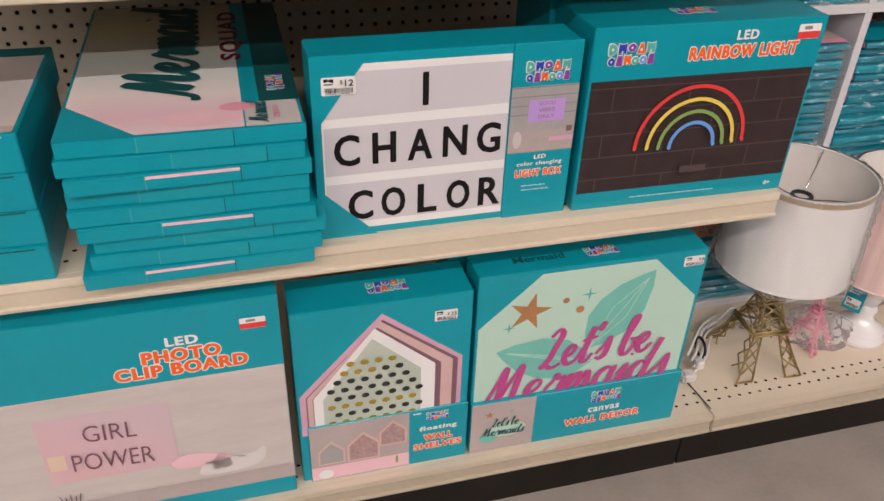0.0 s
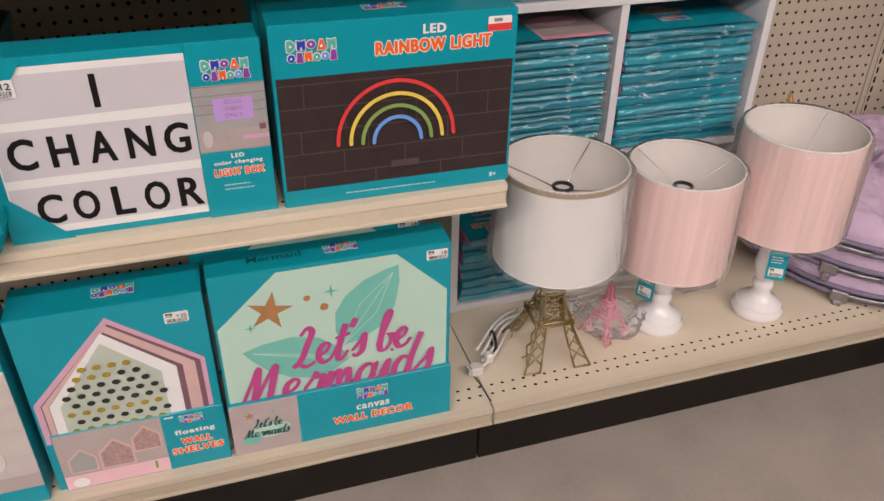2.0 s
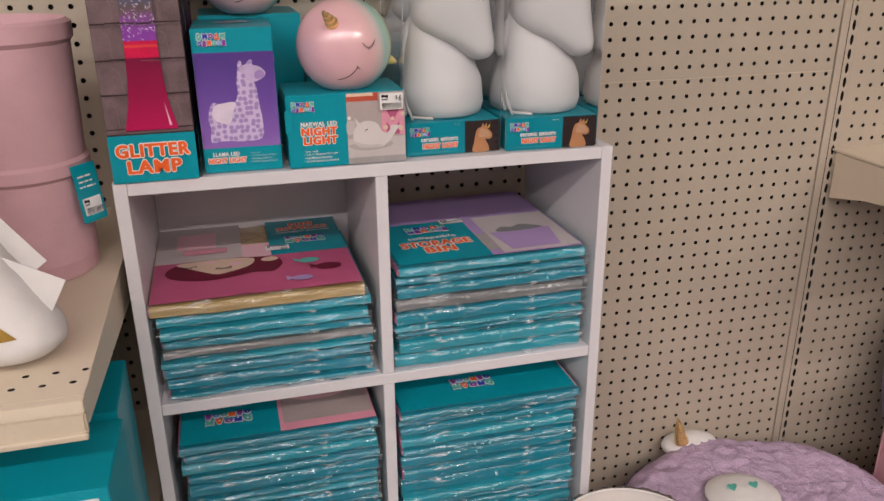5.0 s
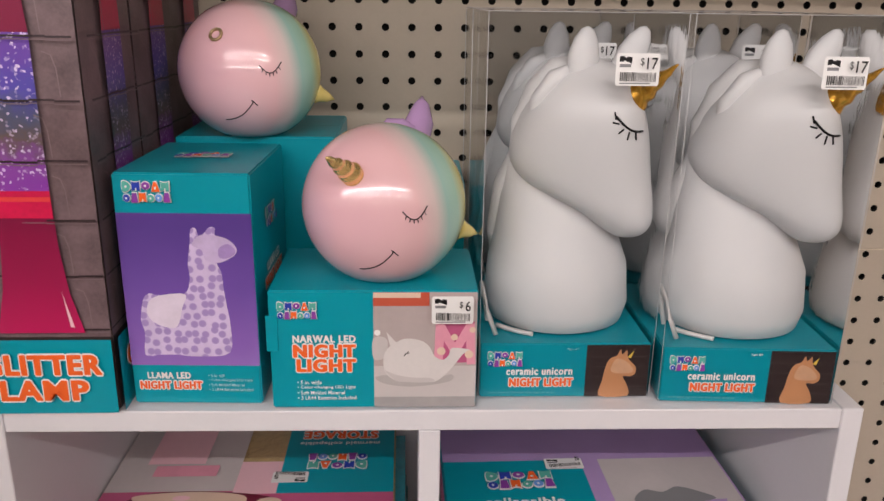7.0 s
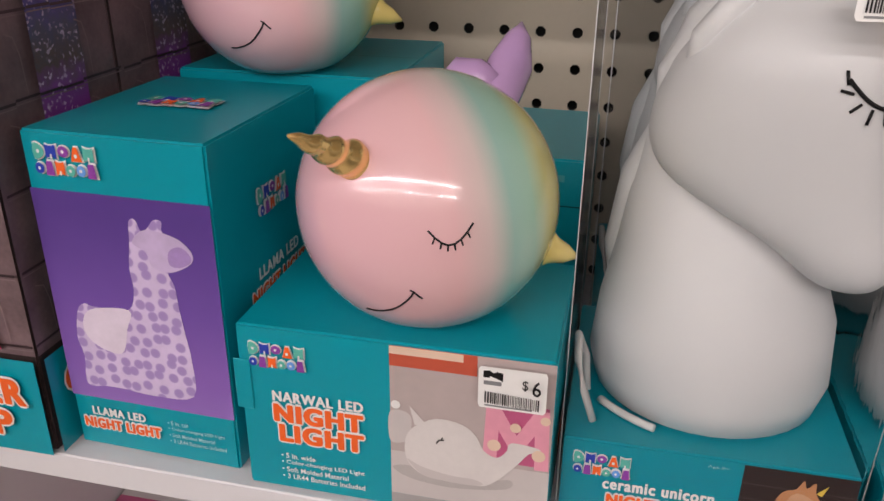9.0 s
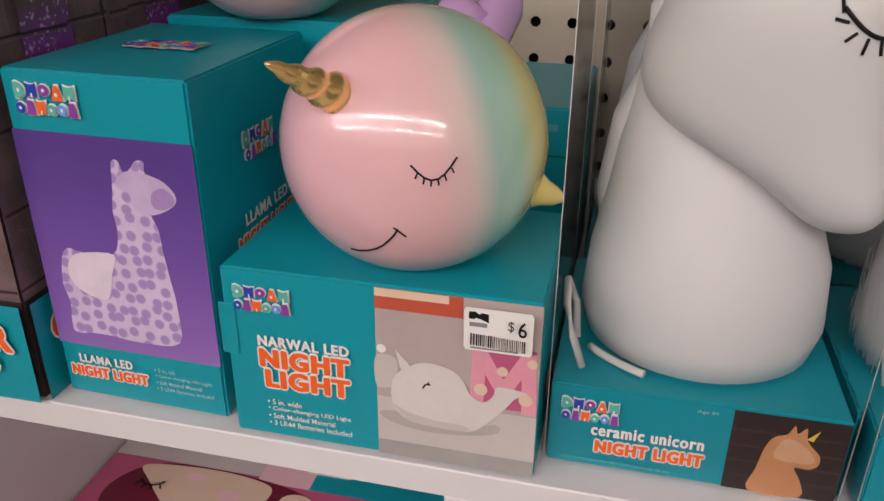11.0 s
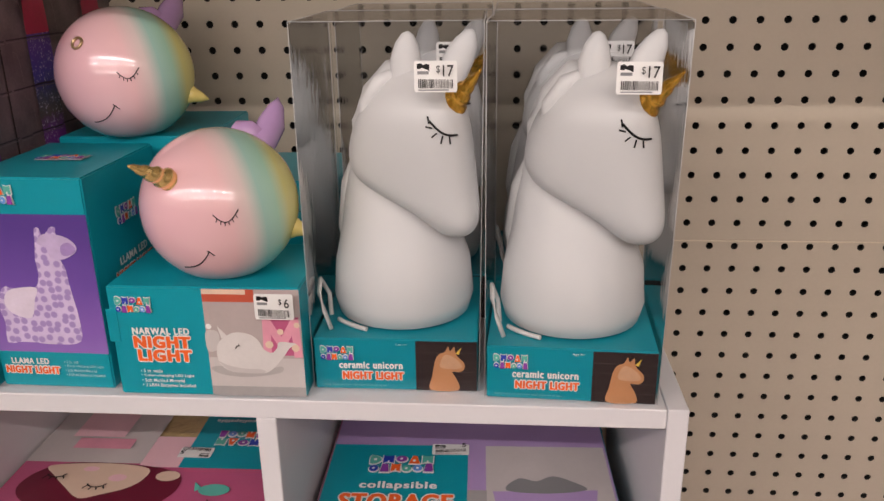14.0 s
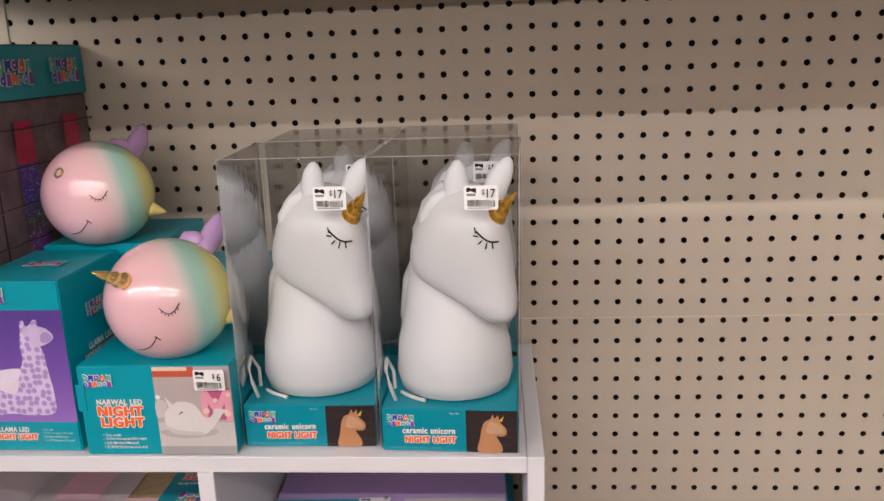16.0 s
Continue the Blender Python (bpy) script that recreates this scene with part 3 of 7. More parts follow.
def price_tag(parent, face, u, v, w, h, price="", red=False, lift=0.0016):
    """A white price sticker with bars for its small print; (u, v) is its lower left corner."""
    items = [([(u + w * 0.03, v), (u + w * 0.97, v), (u + w, v + h * 0.08), (u + w, v + h * 0.92), (u + w * 0.97, v + h), (u + w * 0.03, v + h), (u, v + h * 0.92), (u, v + h * 0.08)], PAPERW)]
    bars = []
    if red:
        items += [(rect(u, v + h * 0.02, u + w, v + h * 0.5), REDP), (rect(u + w * 0.25, v + h * 0.62, u + w * 0.6, v + h * 0.85), GREYT)]
    else:
        rng = random.Random(5)
        x = u + w * 0.1
        while x < u + w * 0.9:
            d = rng.choice((0.008, 0.014, 0.022)) * w
            bars.append((rect(x, v + h * 0.14, x + d, v + h * 0.42), BLACKP))
            x += d + rng.choice((0.012, 0.02)) * w
        items += [([(u + w * 0.07, v + h * 0.74), (u + w * 0.16, v + h * 0.74), (u + w * 0.17, v + h * 0.78), (u + w * 0.26, v + h * 0.74), (u + w * 0.36, v + h * 0.68), (u + w * 0.36, v + h * 0.88), (u + w * 0.27, v + h * 0.90), (u + w * 0.22, v + h * 0.86), (u + w * 0.16, v + h * 0.92), (u + w * 0.07, v + h * 0.90)], BLACKP), (rect(u + w * 0.08, v + h * 0.57, u + w * 0.34, v + h * 0.67), GREYT), (rect(u + w * 0.1, v + h * 0.05, u + w * 0.8, v + h * 0.09), GREYT)]
    tag = printed("price_tag", parent, face, items, lift, "white price sticker")
    if bars:
        tagged(printed("barcode", parent, face, bars, lift + 0.0006), kind="stuff")
    if price:
        n = len(price.lstrip("$"))
        words(parent, face, price.lstrip("$"), u + w * (0.92 - 0.06 * n), v + h * 0.70, w * 0.125 * n, h * 0.36, BLACKP, lift + 0.003, 0.01, name="price")
        if price[0] == "$":
            words(parent, face, "$", u + w * (0.82 - 0.125 * n), v + h * 0.74, w * 0.085, h * 0.26, BLACKP, lift + 0.003, 0.005, name="price")
    return tag


def small_print(parent, face, u, v, w, rows, gap, h, material=WHITEP, seed=1):
    """Lines of print too small to read."""
    rng, items = random.Random(seed), []
    for k in range(rows):
        x, end = u, u + w * rng.uniform(0.75, 1.0)
        while x < end:
            d = rng.uniform(1.5, 5) * h
            items.append((rect(x, v - k * gap, min(x + d, end), v - k * gap + h), material))
            x += d + h * 0.7
    return printed("small_print", parent, face, items, 0.0008)


def carton(name, w, d, h, m, label, category="box", group="", material=TEAL):
    """A closed card carton: a thing with its carton body and the lid's seam. Its base's front edge is centred on the origin."""
    ob = thing(name, m, label, category, group)
    bm = slab(-w / 2, 0, 0, w / 2, d, h, 0.0012, segments=2)
    part("carton", bm, material, ob)
    return ob


def sides(w, d, h):
    return (Face((-w / 2, 0, 0), (1, 0, 0), (0, 0, 1)), Face((w / 2, 0, 0), (0, 1, 0), (0, 0, 1)), Face((-w / 2, 0, h), (1, 0, 0), (0, 1, 0)))


# brush-script letters: strokes in units of the x-height
SCRIPT = {}
SCRIPT["L"] = (1.0, [[(0.1, 1.6), (0.4, 1.95), (0.65, 1.7), (0.5, 1.1), (0.3, 0.4), (0.0, 0.05), (0.25, 0.1), (0.6, -0.05), (1.0, 0.15)]])
SCRIPT["e"] = (0.85, [[(0, 0.35), (0.45, 0.55), (0.6, 0.85), (0.4, 1), (0.15, 0.75), (0.15, 0.3), (0.4, 0), (0.7, 0.1), (0.9, 0.4)]])
SCRIPT["t"] = (0.65, [[(0, 0.3), (0.3, 1.1), (0.42, 1.8), (0.27, 0.8), (0.28, 0.1), (0.5, 0), (0.75, 0.4)], [(0.0, 1.15), (0.75, 1.28)]])
SCRIPT["'"] = (0.3, [[(0.25, 2.0), (0.1, 1.55)]])
SCRIPT["s"] = (0.75, [[(0, 0.3), (0.35, 0.75), (0.5, 1.1), (0.55, 0.6), (0.5, 0.2), (0.25, 0), (0.05, 0.15)]])
SCRIPT["b"] = (0.85, [[(0, 0.3), (0.4, 1.4), (0.5, 1.95), (0.3, 1.9), (0.2, 1.2), (0.15, 0.4), (0.25, 0.05), (0.5, 0), (0.7, 0.35), (0.62, 0.75), (0.5, 0.8), (0.9, 0.75)]])
SCRIPT["M"] = (1.6, [[(-0.25, 0.0), (0.05, 0.1), (0.35, 1.0), (0.6, 1.85), (0.62, 1.0), (0.55, 0.1), (0.9, 1.1), (1.22, 1.85), (1.2, 1.0), (1.15, 0.15), (1.35, 0.02), (1.6, 0.4)]])
SCRIPT["r"] = (0.75, [[(0, 0.4), (0.3, 0.9), (0.35, 1.1), (0.45, 0.88), (0.68, 0.9), (0.58, 0.3), (0.65, 0.0), (0.8, 0.4)]])
SCRIPT["m"] = (1.25, [[(0, 0.4), (0.2, 1), (0.2, 0.0), (0.3, 0.6), (0.5, 1), (0.58, 0.6), (0.55, 0), (0.65, 0.6), (0.85, 1), (0.95, 0.6), (0.92, 0.1), (1.05, 0), (1.25, 0.4)]])
SCRIPT["a"] = (0.95, [[(0.65, 0.85), (0.4, 1), (0.1, 0.7), (0.1, 0.2), (0.3, 0), (0.55, 0.3), (0.7, 1), (0.65, 0.2), (0.8, 0), (1.0, 0.4)]])
SCRIPT["i"] = (0.5, [[(0, 0.4), (0.25, 1), (0.2, 0.2), (0.35, 0), (0.55, 0.4)], [(0.3, 1.4), (0.36, 1.47)]])
SCRIPT["d"] = (0.95, [[(0.6, 0.85), (0.35, 1), (0.1, 0.7), (0.1, 0.2), (0.3, 0), (0.55, 0.3), (0.78, 1.4), (0.9, 2.0), (0.7, 1.0), (0.65, 0.2), (0.8, 0), (1.0, 0.4)]])
SCRIPT[" "] = (0.5, [])


def script(parent, face, text, u, v, width, xh, thick, material, lift=0.0014, slant=0.35):
    """Brush-script lettering: left end at u, baseline v, fitted to a width; xh: the x-height."""
    total, bm, n = sum(SCRIPT[c][0] for c in text), bmesh.new(), 0
    sx, pen = width / total, 0.0
    for c in text:
        for path in SCRIPT[c][1]:
            pts = []
            for i in range(len(path) - 1):
                p0, p1, p2, p3 = (Vector(path[min(max(i + k - 1, 0), len(path) - 1)]) for k in range(4))
                for j in range(6):
                    t = j / 6
                    pts.append(0.5 * ((2 * p1) + (p2 - p0) * t + (2 * p0 - 5 * p1 + 4 * p2 - p3) * t * t + (3 * p1 - p0 - 3 * p2 + p3) * t ** 3))
            pts.append(Vector(path[-1]))
            line = [(u + (pen + p.x + slant * p.y * xh / sx * 0.6) * sx, v + p.y * xh) for p in pts]
            left, right_ = [], []
            for i, (x, y) in enumerate(line):
                a, b = line[max(i - 1, 0)], line[min(i + 1, len(line) - 1)]
                l = math.hypot(b[0] - a[0], b[1] - a[1]) or 1
                w = thick * (0.55 + 0.45 * max(0.0, (a[1] - b[1]) / l)) * (0.5 if i in (0, len(line) - 1) else 1) / 2 * 1.3
                nx, ny = -(b[1] - a[1]) / l * w, (b[0] - a[0]) / l * w
                h = lift + 0.000005 * n
                n += 1
                left.append(bm.verts.new(face.at(x + nx, y + ny, h)))
                right_.append(bm.verts.new(face.at(x - nx, y - ny, h)))
            for i in range(len(line) - 1):
                bm.faces.new((left[i], right_[i], right_[i + 1], left[i + 1]))
        pen += SCRIPT[c][0]
    return part("script_lettering", bm, material, parent)

# ---- structure ----
WALL, BACK = 1.425, 1.130      # pegboard face, cube unit's front
DECK, SHELF_A, SHELF_B = 0.195, 0.647, 1.004
LIP = 0.846                    # front edge of shelves and deck
BAY_L, BAY_R = 0.758, 2.005    # uprights


def perforated(origin, right, up, nu, nv, pu, pv, ru, rv, depth, shift=0.0, seg=8):
    """A sheet with a round or oblong hole in each cell; the holes' walls take the second, shade-dark material."""
    o, r, u = Vector(origin), Vector(right), Vector(up)
    n = r.cross(u).normalized()
    verts, faces, slots = [], [], []
    for j in range(nv):
        for i in range(nu):
            cu, cv, base = (i + 0.5) * pu, (j + 0.5) * pv, len(verts)
            hu = cu + (shift if j % 2 else 0)
            for k in range(seg):
                a = 2 * math.pi * (k + 0.5) / seg
                c, s = math.cos(a), math.sin(a)
                q = 1 / max(abs(c), abs(s))
                verts.append(o + (cu + c * q * pu / 2) * r + (cv + s * q * pv / 2) * u)
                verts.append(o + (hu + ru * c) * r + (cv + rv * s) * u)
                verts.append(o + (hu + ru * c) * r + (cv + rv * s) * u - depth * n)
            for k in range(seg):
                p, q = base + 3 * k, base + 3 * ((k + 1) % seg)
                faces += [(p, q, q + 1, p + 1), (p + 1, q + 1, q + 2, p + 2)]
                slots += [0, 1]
            corners = [(-1, -1), (1, -1), (1, 1), (-1, 1)]
            for sx, sy in corners:
                near = [k for k in range(seg) if (math.cos(2 * math.pi * (k + 0.5) / seg) * sx > 0) and (math.sin(2 * math.pi * (k + 0.5) / seg) * sy > 0)]
                if len(near) == 2:
                    verts.append(o + (cu + sx * pu / 2) * r + (cv + sy * pv / 2) * u)
                    faces.append((base + 3 * near[0], len(verts) - 1, base + 3 * near[1]))
                    slots.append(0)
    return verts, faces, slots


def sheet(name, data, mats, parent=None, label="", kind=""):
    verts, faces, slots = data
    me = bpy.data.meshes.new(name)
    me.from_pydata(verts, [], faces)
    me.polygons.foreach_set("material_index", slots)
    bm = bmesh.new()
    bm.from_mesh(me)
    bmesh.ops.remove_doubles(bm, verts=bm.verts[:], dist=0.00004)
    bm.to_mesh(me)
    bm.free()
    for material in mats:
        me.materials.append(material)
    ob = new(name, me)
    if parent:
        ob.parent = parent
    return tagged(ob, label, kind=kind)


def structure(name, bm, material, label, category):
    return lone(name, bm, material, label, category, "structure")


structure("floor", slab(-7, -17, -0.1, 9, 4, 0, 0), CONCRETE, "worn sealed grey concrete shop floor", "floor")
structure("ceiling", slab(-7, -17, 3.95, 9, 4, 4.05, 0), CEIL, "white tiled shop ceiling", "ceiling")
structure("wall_north", slab(-7, 2.6, 0, 9, 2.75, 3.95, 0), PLAIN, "plain painted shop wall behind the shelving", "wall")
structure("wall_south", slab(-7, -16.9, 0, 9, -16.75, 3.95, 0), PLAIN, "plain painted shop wall", "wall")
structure("wall_west", slab(-7, -16.75, 0, -6.85, 2.6, 3.95, 0), PLAIN, "plain painted shop wall", "wall")
structure("wall_east", slab(8.85, -16.75, 0, 9, 2.6, 3.95, 0), PLAIN, "plain painted shop wall", "wall")
# unseen block; its height is set to trim far-row light on low goods
structure("wall_aisle_block", slab(-6, -1.85, 0, 8, -1.45, 1.80, 0.004), PLAIN, "plain unseen block across the aisle that trims low light", "wall")

# back panels of the shelving run
PU, PV, HOLE_X, HOLE_Z = 0.0256, 0.0254, 1.401, 1.144


def pegboard(name, first, last, z_rows, label):
    """Columns first..last and rows z_rows of holes, counted from the hole at HOLE_X, HOLE_Z."""
    lo, hi = z_rows
    return tagged(sheet(name, perforated((HOLE_X + (first - 0.5) * PU, WALL, HOLE_Z + (lo - 0.5) * PV), (1, 0, 0), (0, 0, 1), last - first + 1, hi - lo + 1, PU, PV, 0.0038, 0.0038, 0.004), (PEG, CAVITY_SHADE), None, label, "structure"), category="wall")


pegboard("wall_pegboard_1", -73, -26, (-37, 31), "beige steel pegboard back panel in the shade of shelves")
pegboard("wall_pegboard_2", -24, 22, (-37, 31), "beige steel pegboard back panel with rows of holes")
pegboard("wall_pegboard_3", 25, 71, (-37, 31), "beige steel pegboard back panel of the next bay")
# sheet added to give the holes their shade by its dark colour
structure("wall_pegboard_dark_sheet", slab(-0.50, WALL + 0.012, 0.1, 3.22, WALL + 0.03, 1.96, 0), CAVITY_SHADE, "dark sheet standing for the shade behind the pegboard", "wall")
for k, x in enumerate((-0.492, BAY_L, BAY_R)):
    post = sheet("trim_upright_%d" % (k + 1), perforated((x - 0.010, WALL - 0.003, 0.2), (1, 0, 0), (0, 0, 1), 1, 69, 0.020, 0.0254, 0.0036, 0.0098, 0.02), (PEG, CAVITY_SHADE), None, "beige steel upright with a column of bracket slots", "structure")
    tagged(post, category="trim")
    structure("trim_flange_%d" % (k + 1), slab(x - 0.026, WALL - 0.0024, 0.2, x - 0.0102, WALL + 0.003, 1.95, 0.0008), PEG, "beige steel flange beside the upright", "trim")
    structure("trim_flange_%d" % (k + 4), slab(x + 0.0102, WALL - 0.0024, 0.2, x + 0.026, WALL + 0.003, 1.95, 0.0008), PEG, "beige steel flange beside the upright", "trim")
structure("trim_joint", slab(BAY_L + 0.028, WALL - 0.0010, 1.1490, BAY_R - 0.028, WALL + 0.003, 1.1502, 0), CREAMD, "thin horizontal joint between pegboard panels", "trim")


def gondola_shelf(name, x0, x1, z, depth, label, lip=0.036, pitch=0.0254):
    """A steel shelf: a tray with two rows of holes along its front, a rolled lip with a ticket rail, and end brackets."""
    front = WALL - depth
    ob = thing(name, pose((x0 + x1) / 2, front, z), label, "shelf", "steel shelves of the shelving run")
    w = x1 - x0
    h = w / 2
    n = int(w / pitch)
    sheet("perforated_strip", perforated((-h, 0.0265, 0), (1, 0, 0), (0, 1, 0), n, 2, w / n, 0.0222, 0.0034, 0.0028, 0.004, w / n * 0.3), (CREAM, CAVITY_SHADE), ob)
    part("front_strip", slab(-h, 0.0121, -0.004, h, 0.0265, 0.0, 0), CREAM, ob)
    part("tray", slab(-h, 0.0709, -0.004, h, depth, -0.0002, 0), CREAM, ob)
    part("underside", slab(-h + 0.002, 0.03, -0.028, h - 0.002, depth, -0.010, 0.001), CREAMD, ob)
    part("front_edge", slab(-h, 0.0, -0.012, h, 0.0120, 0.0, 0.0008, segments=2), CREAM, ob)
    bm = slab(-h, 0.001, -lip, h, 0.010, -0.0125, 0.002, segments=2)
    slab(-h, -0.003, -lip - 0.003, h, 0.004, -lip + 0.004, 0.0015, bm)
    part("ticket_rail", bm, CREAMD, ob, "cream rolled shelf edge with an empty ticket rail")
    for s in (-1, 1):
        bm = bmesh.new()
        x = s * (h - 0.003)
        pts = [(0.012, -0.006), (depth - 0.01, -0.006), (depth - 0.01, -0.095), (depth - 0.10, -0.075), (0.02, -0.034)]
        a = [bm.verts.new((x - 0.0015, p, q)) for p, q in pts]
        b = [bm.verts.new((x + 0.0015, p, q)) for p, q in pts]
        bm.faces.new(a[::-1])
        bm.faces.new(b)
        for k in range(5):
            bm.faces.new((a[k], a[(k + 1) % 5], b[(k + 1) % 5], b[k]))
        bmesh.ops.recalc_face_normals(bm, faces=bm.faces[:])
        part("bracket", bm, CREAM, ob)
    return ob


DEPTH = WALL - LIP
gondola_shelf("steel_shelf", -0.485, BAY_L - 0.001, SHELF_A, DEPTH, "cream steel shelf carrying teal toy cartons, with perforated front")
gondola_shelf("steel_shelf", -0.485, BAY_L - 0.001, SHELF_B, DEPTH, "cream steel shelf carrying a tower-shaped pillow")
gondola_shelf("steel_shelf", BAY_R + 0.002, 3.22, 1.002, DEPTH - 0.06, "cream steel shelf of the next bay with its side bracket")
gondola_shelf("steel_shelf", BAY_L + 0.001, BAY_R - 0.001, 1.645, 0.50, "high cream steel shelf shading the pegboard below")
for x0, x1, label in ((-0.487, BAY_L, "cream steel base deck carrying large cartons"), (BAY_L, BAY_R, "cream steel base deck carrying table lamps"), (BAY_R, 3.22, "cream steel base deck carrying folded chairs")):
    deck = gondola_shelf("base_deck", x0 + 0.0012, x1 - 0.0012, DECK, DEPTH, label, 0.035, 0.0209)
    kick = part("kick_plate", slab(x0 + 0.002 - (x0 + x1) / 2, 0.066, -DECK, x1 - 0.002 - (x0 + x1) / 2, 0.08, -0.030, 0.001), KICK, deck, "black recessed kick plate")
    bolt = lathe([(0.0, 0.006), (0.004, 0.005), (0.006, 0.0)], 10)
    bolt.transform(pose((x0 + 0.16) - (x0 + x1) / 2, 0.0655, -0.09, 90))
    part("bolt", bolt, STEEL, deck, "dull steel bolt head")

# ---- white cube unit ----
CX0, CX1, CT, CB = 0.768, 1.397, 1.120, 0.196
CM = (CX0 + CX1) / 2
unit = thing("cube_unit", pose(CM, BACK, CB), "white laminate six-cube storage unit standing on the deck", "shelf unit")
hw, hh, dd = (CX1 - CX0) / 2, CT - CB, WALL - BACK - 0.012
part("side_panel", slab(-hw, 0, 0, -hw + 0.0155, dd, hh, 0.0008), CUBEW, unit)
part("side_panel", slab(hw - 0.0155, 0, 0, hw, dd, hh, 0.0008), CUBEW, unit)
part("top_panel", slab(-hw + 0.0158, 0.0006, hh - 0.0165, hw - 0.0158, dd, hh - 0.0004, 0.0008), CUBEW, unit)
for z in (0.008, 0.3165, 0.6175):
    part("shelf_panel", slab(-hw + 0.0158, 0.001, z - 0.008, hw - 0.0158, dd, z + 0.008, 0.0008), CUBEW, unit)
for z0, z1 in ((0.0165, 0.308), (0.325, 0.609), (0.626, 0.907)):
    part("divider", slab(-0.0078, 0.0015, z0, 0.0078, dd, z1, 0.0008), CUBEW, unit)
part("back_panel", slab(-hw + 0.016, dd - 0.003, 0.62, -0.008, dd, hh - 0.02, 0.0), CUBEW, unit)
part("back_panel", slab(-hw + 0.016, dd - 0.003, 0.02, hw - 0.016, dd, 0.61, 0.0), CUBEW, unit)

# ---- stacks of wrapped folded bins ----


def bin_pack(x, y, z, w, d, h, seed, material, edge=None, turn=0.0):
    """One folded fabric bin in clear film: a sagging slab with soft corners and a wrinkled film skirt."""
    rng = random.Random(seed)
    ob = thing("folded_bin", pose(x, y, z, 0, 0, turn), "flat-folded fabric storage bin in crinkled clear film", "storage bin", "film-wrapped folded bins in the cube unit")
    bm = bmesh.new()
    nx, ny, ph, tilt = 14, 8, rng.uniform(0, 6), rng.uniform(-0.0016, 0.0016)
    grid = {}
    for s in (0, 1):
        for i in range(nx + 1):
            for j in range(ny + 1):
                px, py = -w / 2 + w * i / nx, d * j / ny
                edge_in = 0.0012 * math.sin(i * 1.1 + ph) if j == 0 else 0
                pz = h * s + tilt * (i / nx - 0.5) + (0.0005 * math.sin(i * 0.7 + ph + s) + 0.0003 * math.sin(i * 2.3 + ph * 2))
                rim = 0.0016 if (i in (0, nx) or j in (0, ny)) else 0.0
                grid[s, i, j] = bm.verts.new((px * (1 - rim * 2), py + edge_in, pz - (rim if s else -rim)))
    for i in range(nx):
        for j in range(ny):
            bm.faces.new((grid[1, i, j], grid[1, i + 1, j], grid[1, i + 1, j + 1], grid[1, i, j + 1]))
            bm.faces.new((grid[0, i, j], grid[0, i, j + 1], grid[0, i + 1, j + 1], grid[0, i + 1, j]))
    for i in range(nx):
        mid = [bm.verts.new((grid[0, k, 0].co + grid[1, k, 0].co) / 2 + Vector((0, -0.0006, 0.0008 * math.sin(k * 3.1 + ph)))) for k in (i, i + 1)]
        bm.faces.new((grid[0, i, 0], grid[0, i + 1, 0], mid[1], mid[0]))
        bm.faces.new((mid[0], mid[1], grid[1, i + 1, 0], grid[1, i, 0]))
        bm.faces.new((grid[0, i + 1, ny], grid[0, i, ny], grid[1, i, ny], grid[1, i + 1, ny]))
    for j in range(ny):
        bm.faces.new((grid[0, 0, j + 1], grid[0, 0, j], grid[1, 0, j], grid[1, 0, j + 1]))
        bm.faces.new((grid[0, nx, j], grid[0, nx, j + 1], grid[1, nx, j + 1], grid[1, nx, j]))
    bmesh.ops.remove_doubles(bm, verts=bm.verts[:], dist=0.0001)
    part("folded_card", bm, material, ob)
    if edge:
        part("fabric_edge", slab(-w / 2 - 0.002, 0.004, 0.002, -w / 2 + 0.006, d - 0.01, h - 0.003, 0.001), edge, ob)
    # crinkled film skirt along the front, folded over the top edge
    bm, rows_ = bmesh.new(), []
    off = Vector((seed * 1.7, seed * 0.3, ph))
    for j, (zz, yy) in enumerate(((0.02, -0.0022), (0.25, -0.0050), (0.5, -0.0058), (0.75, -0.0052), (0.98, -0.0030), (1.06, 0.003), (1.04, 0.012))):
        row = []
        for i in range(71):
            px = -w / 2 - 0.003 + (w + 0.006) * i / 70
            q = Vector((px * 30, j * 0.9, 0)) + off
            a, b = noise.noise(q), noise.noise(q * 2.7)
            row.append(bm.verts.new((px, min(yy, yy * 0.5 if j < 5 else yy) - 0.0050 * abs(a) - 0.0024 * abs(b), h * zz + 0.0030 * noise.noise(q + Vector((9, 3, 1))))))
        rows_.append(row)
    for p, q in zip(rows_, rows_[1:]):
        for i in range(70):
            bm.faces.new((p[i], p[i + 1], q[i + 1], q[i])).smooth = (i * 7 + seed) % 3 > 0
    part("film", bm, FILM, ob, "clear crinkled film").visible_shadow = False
    return ob


def bin_stack(x0, x1, z0, z1, n, seed, gold=(), grey=()):
    rng = random.Random(seed)
    cuts, z, out = [rng.uniform(0.6, 1.4) for _ in range(n)], z0, []
    for k in range(n):
        h = (z1 - z0) * cuts[k] / sum(cuts)
        m = FILMGOLD if k in gold else FILMGREY if k in grey else rng.choice((FILMTEAL, FILMTEAL, FILMTEAL2))
        w = x1 - x0 - rng.uniform(0.002, 0.014)
        out.append(bin_pack((x0 + x1) / 2 + rng.uniform(-0.003, 0.003), BACK + 0.006 + rng.uniform(-0.002, 0.008), z, w, 0.262, h - 0.0012, seed * 50 + k, m, rng.choice((FILMPINK, None)), rng.uniform(-0.7, 0.7)))
        z += h
    return out


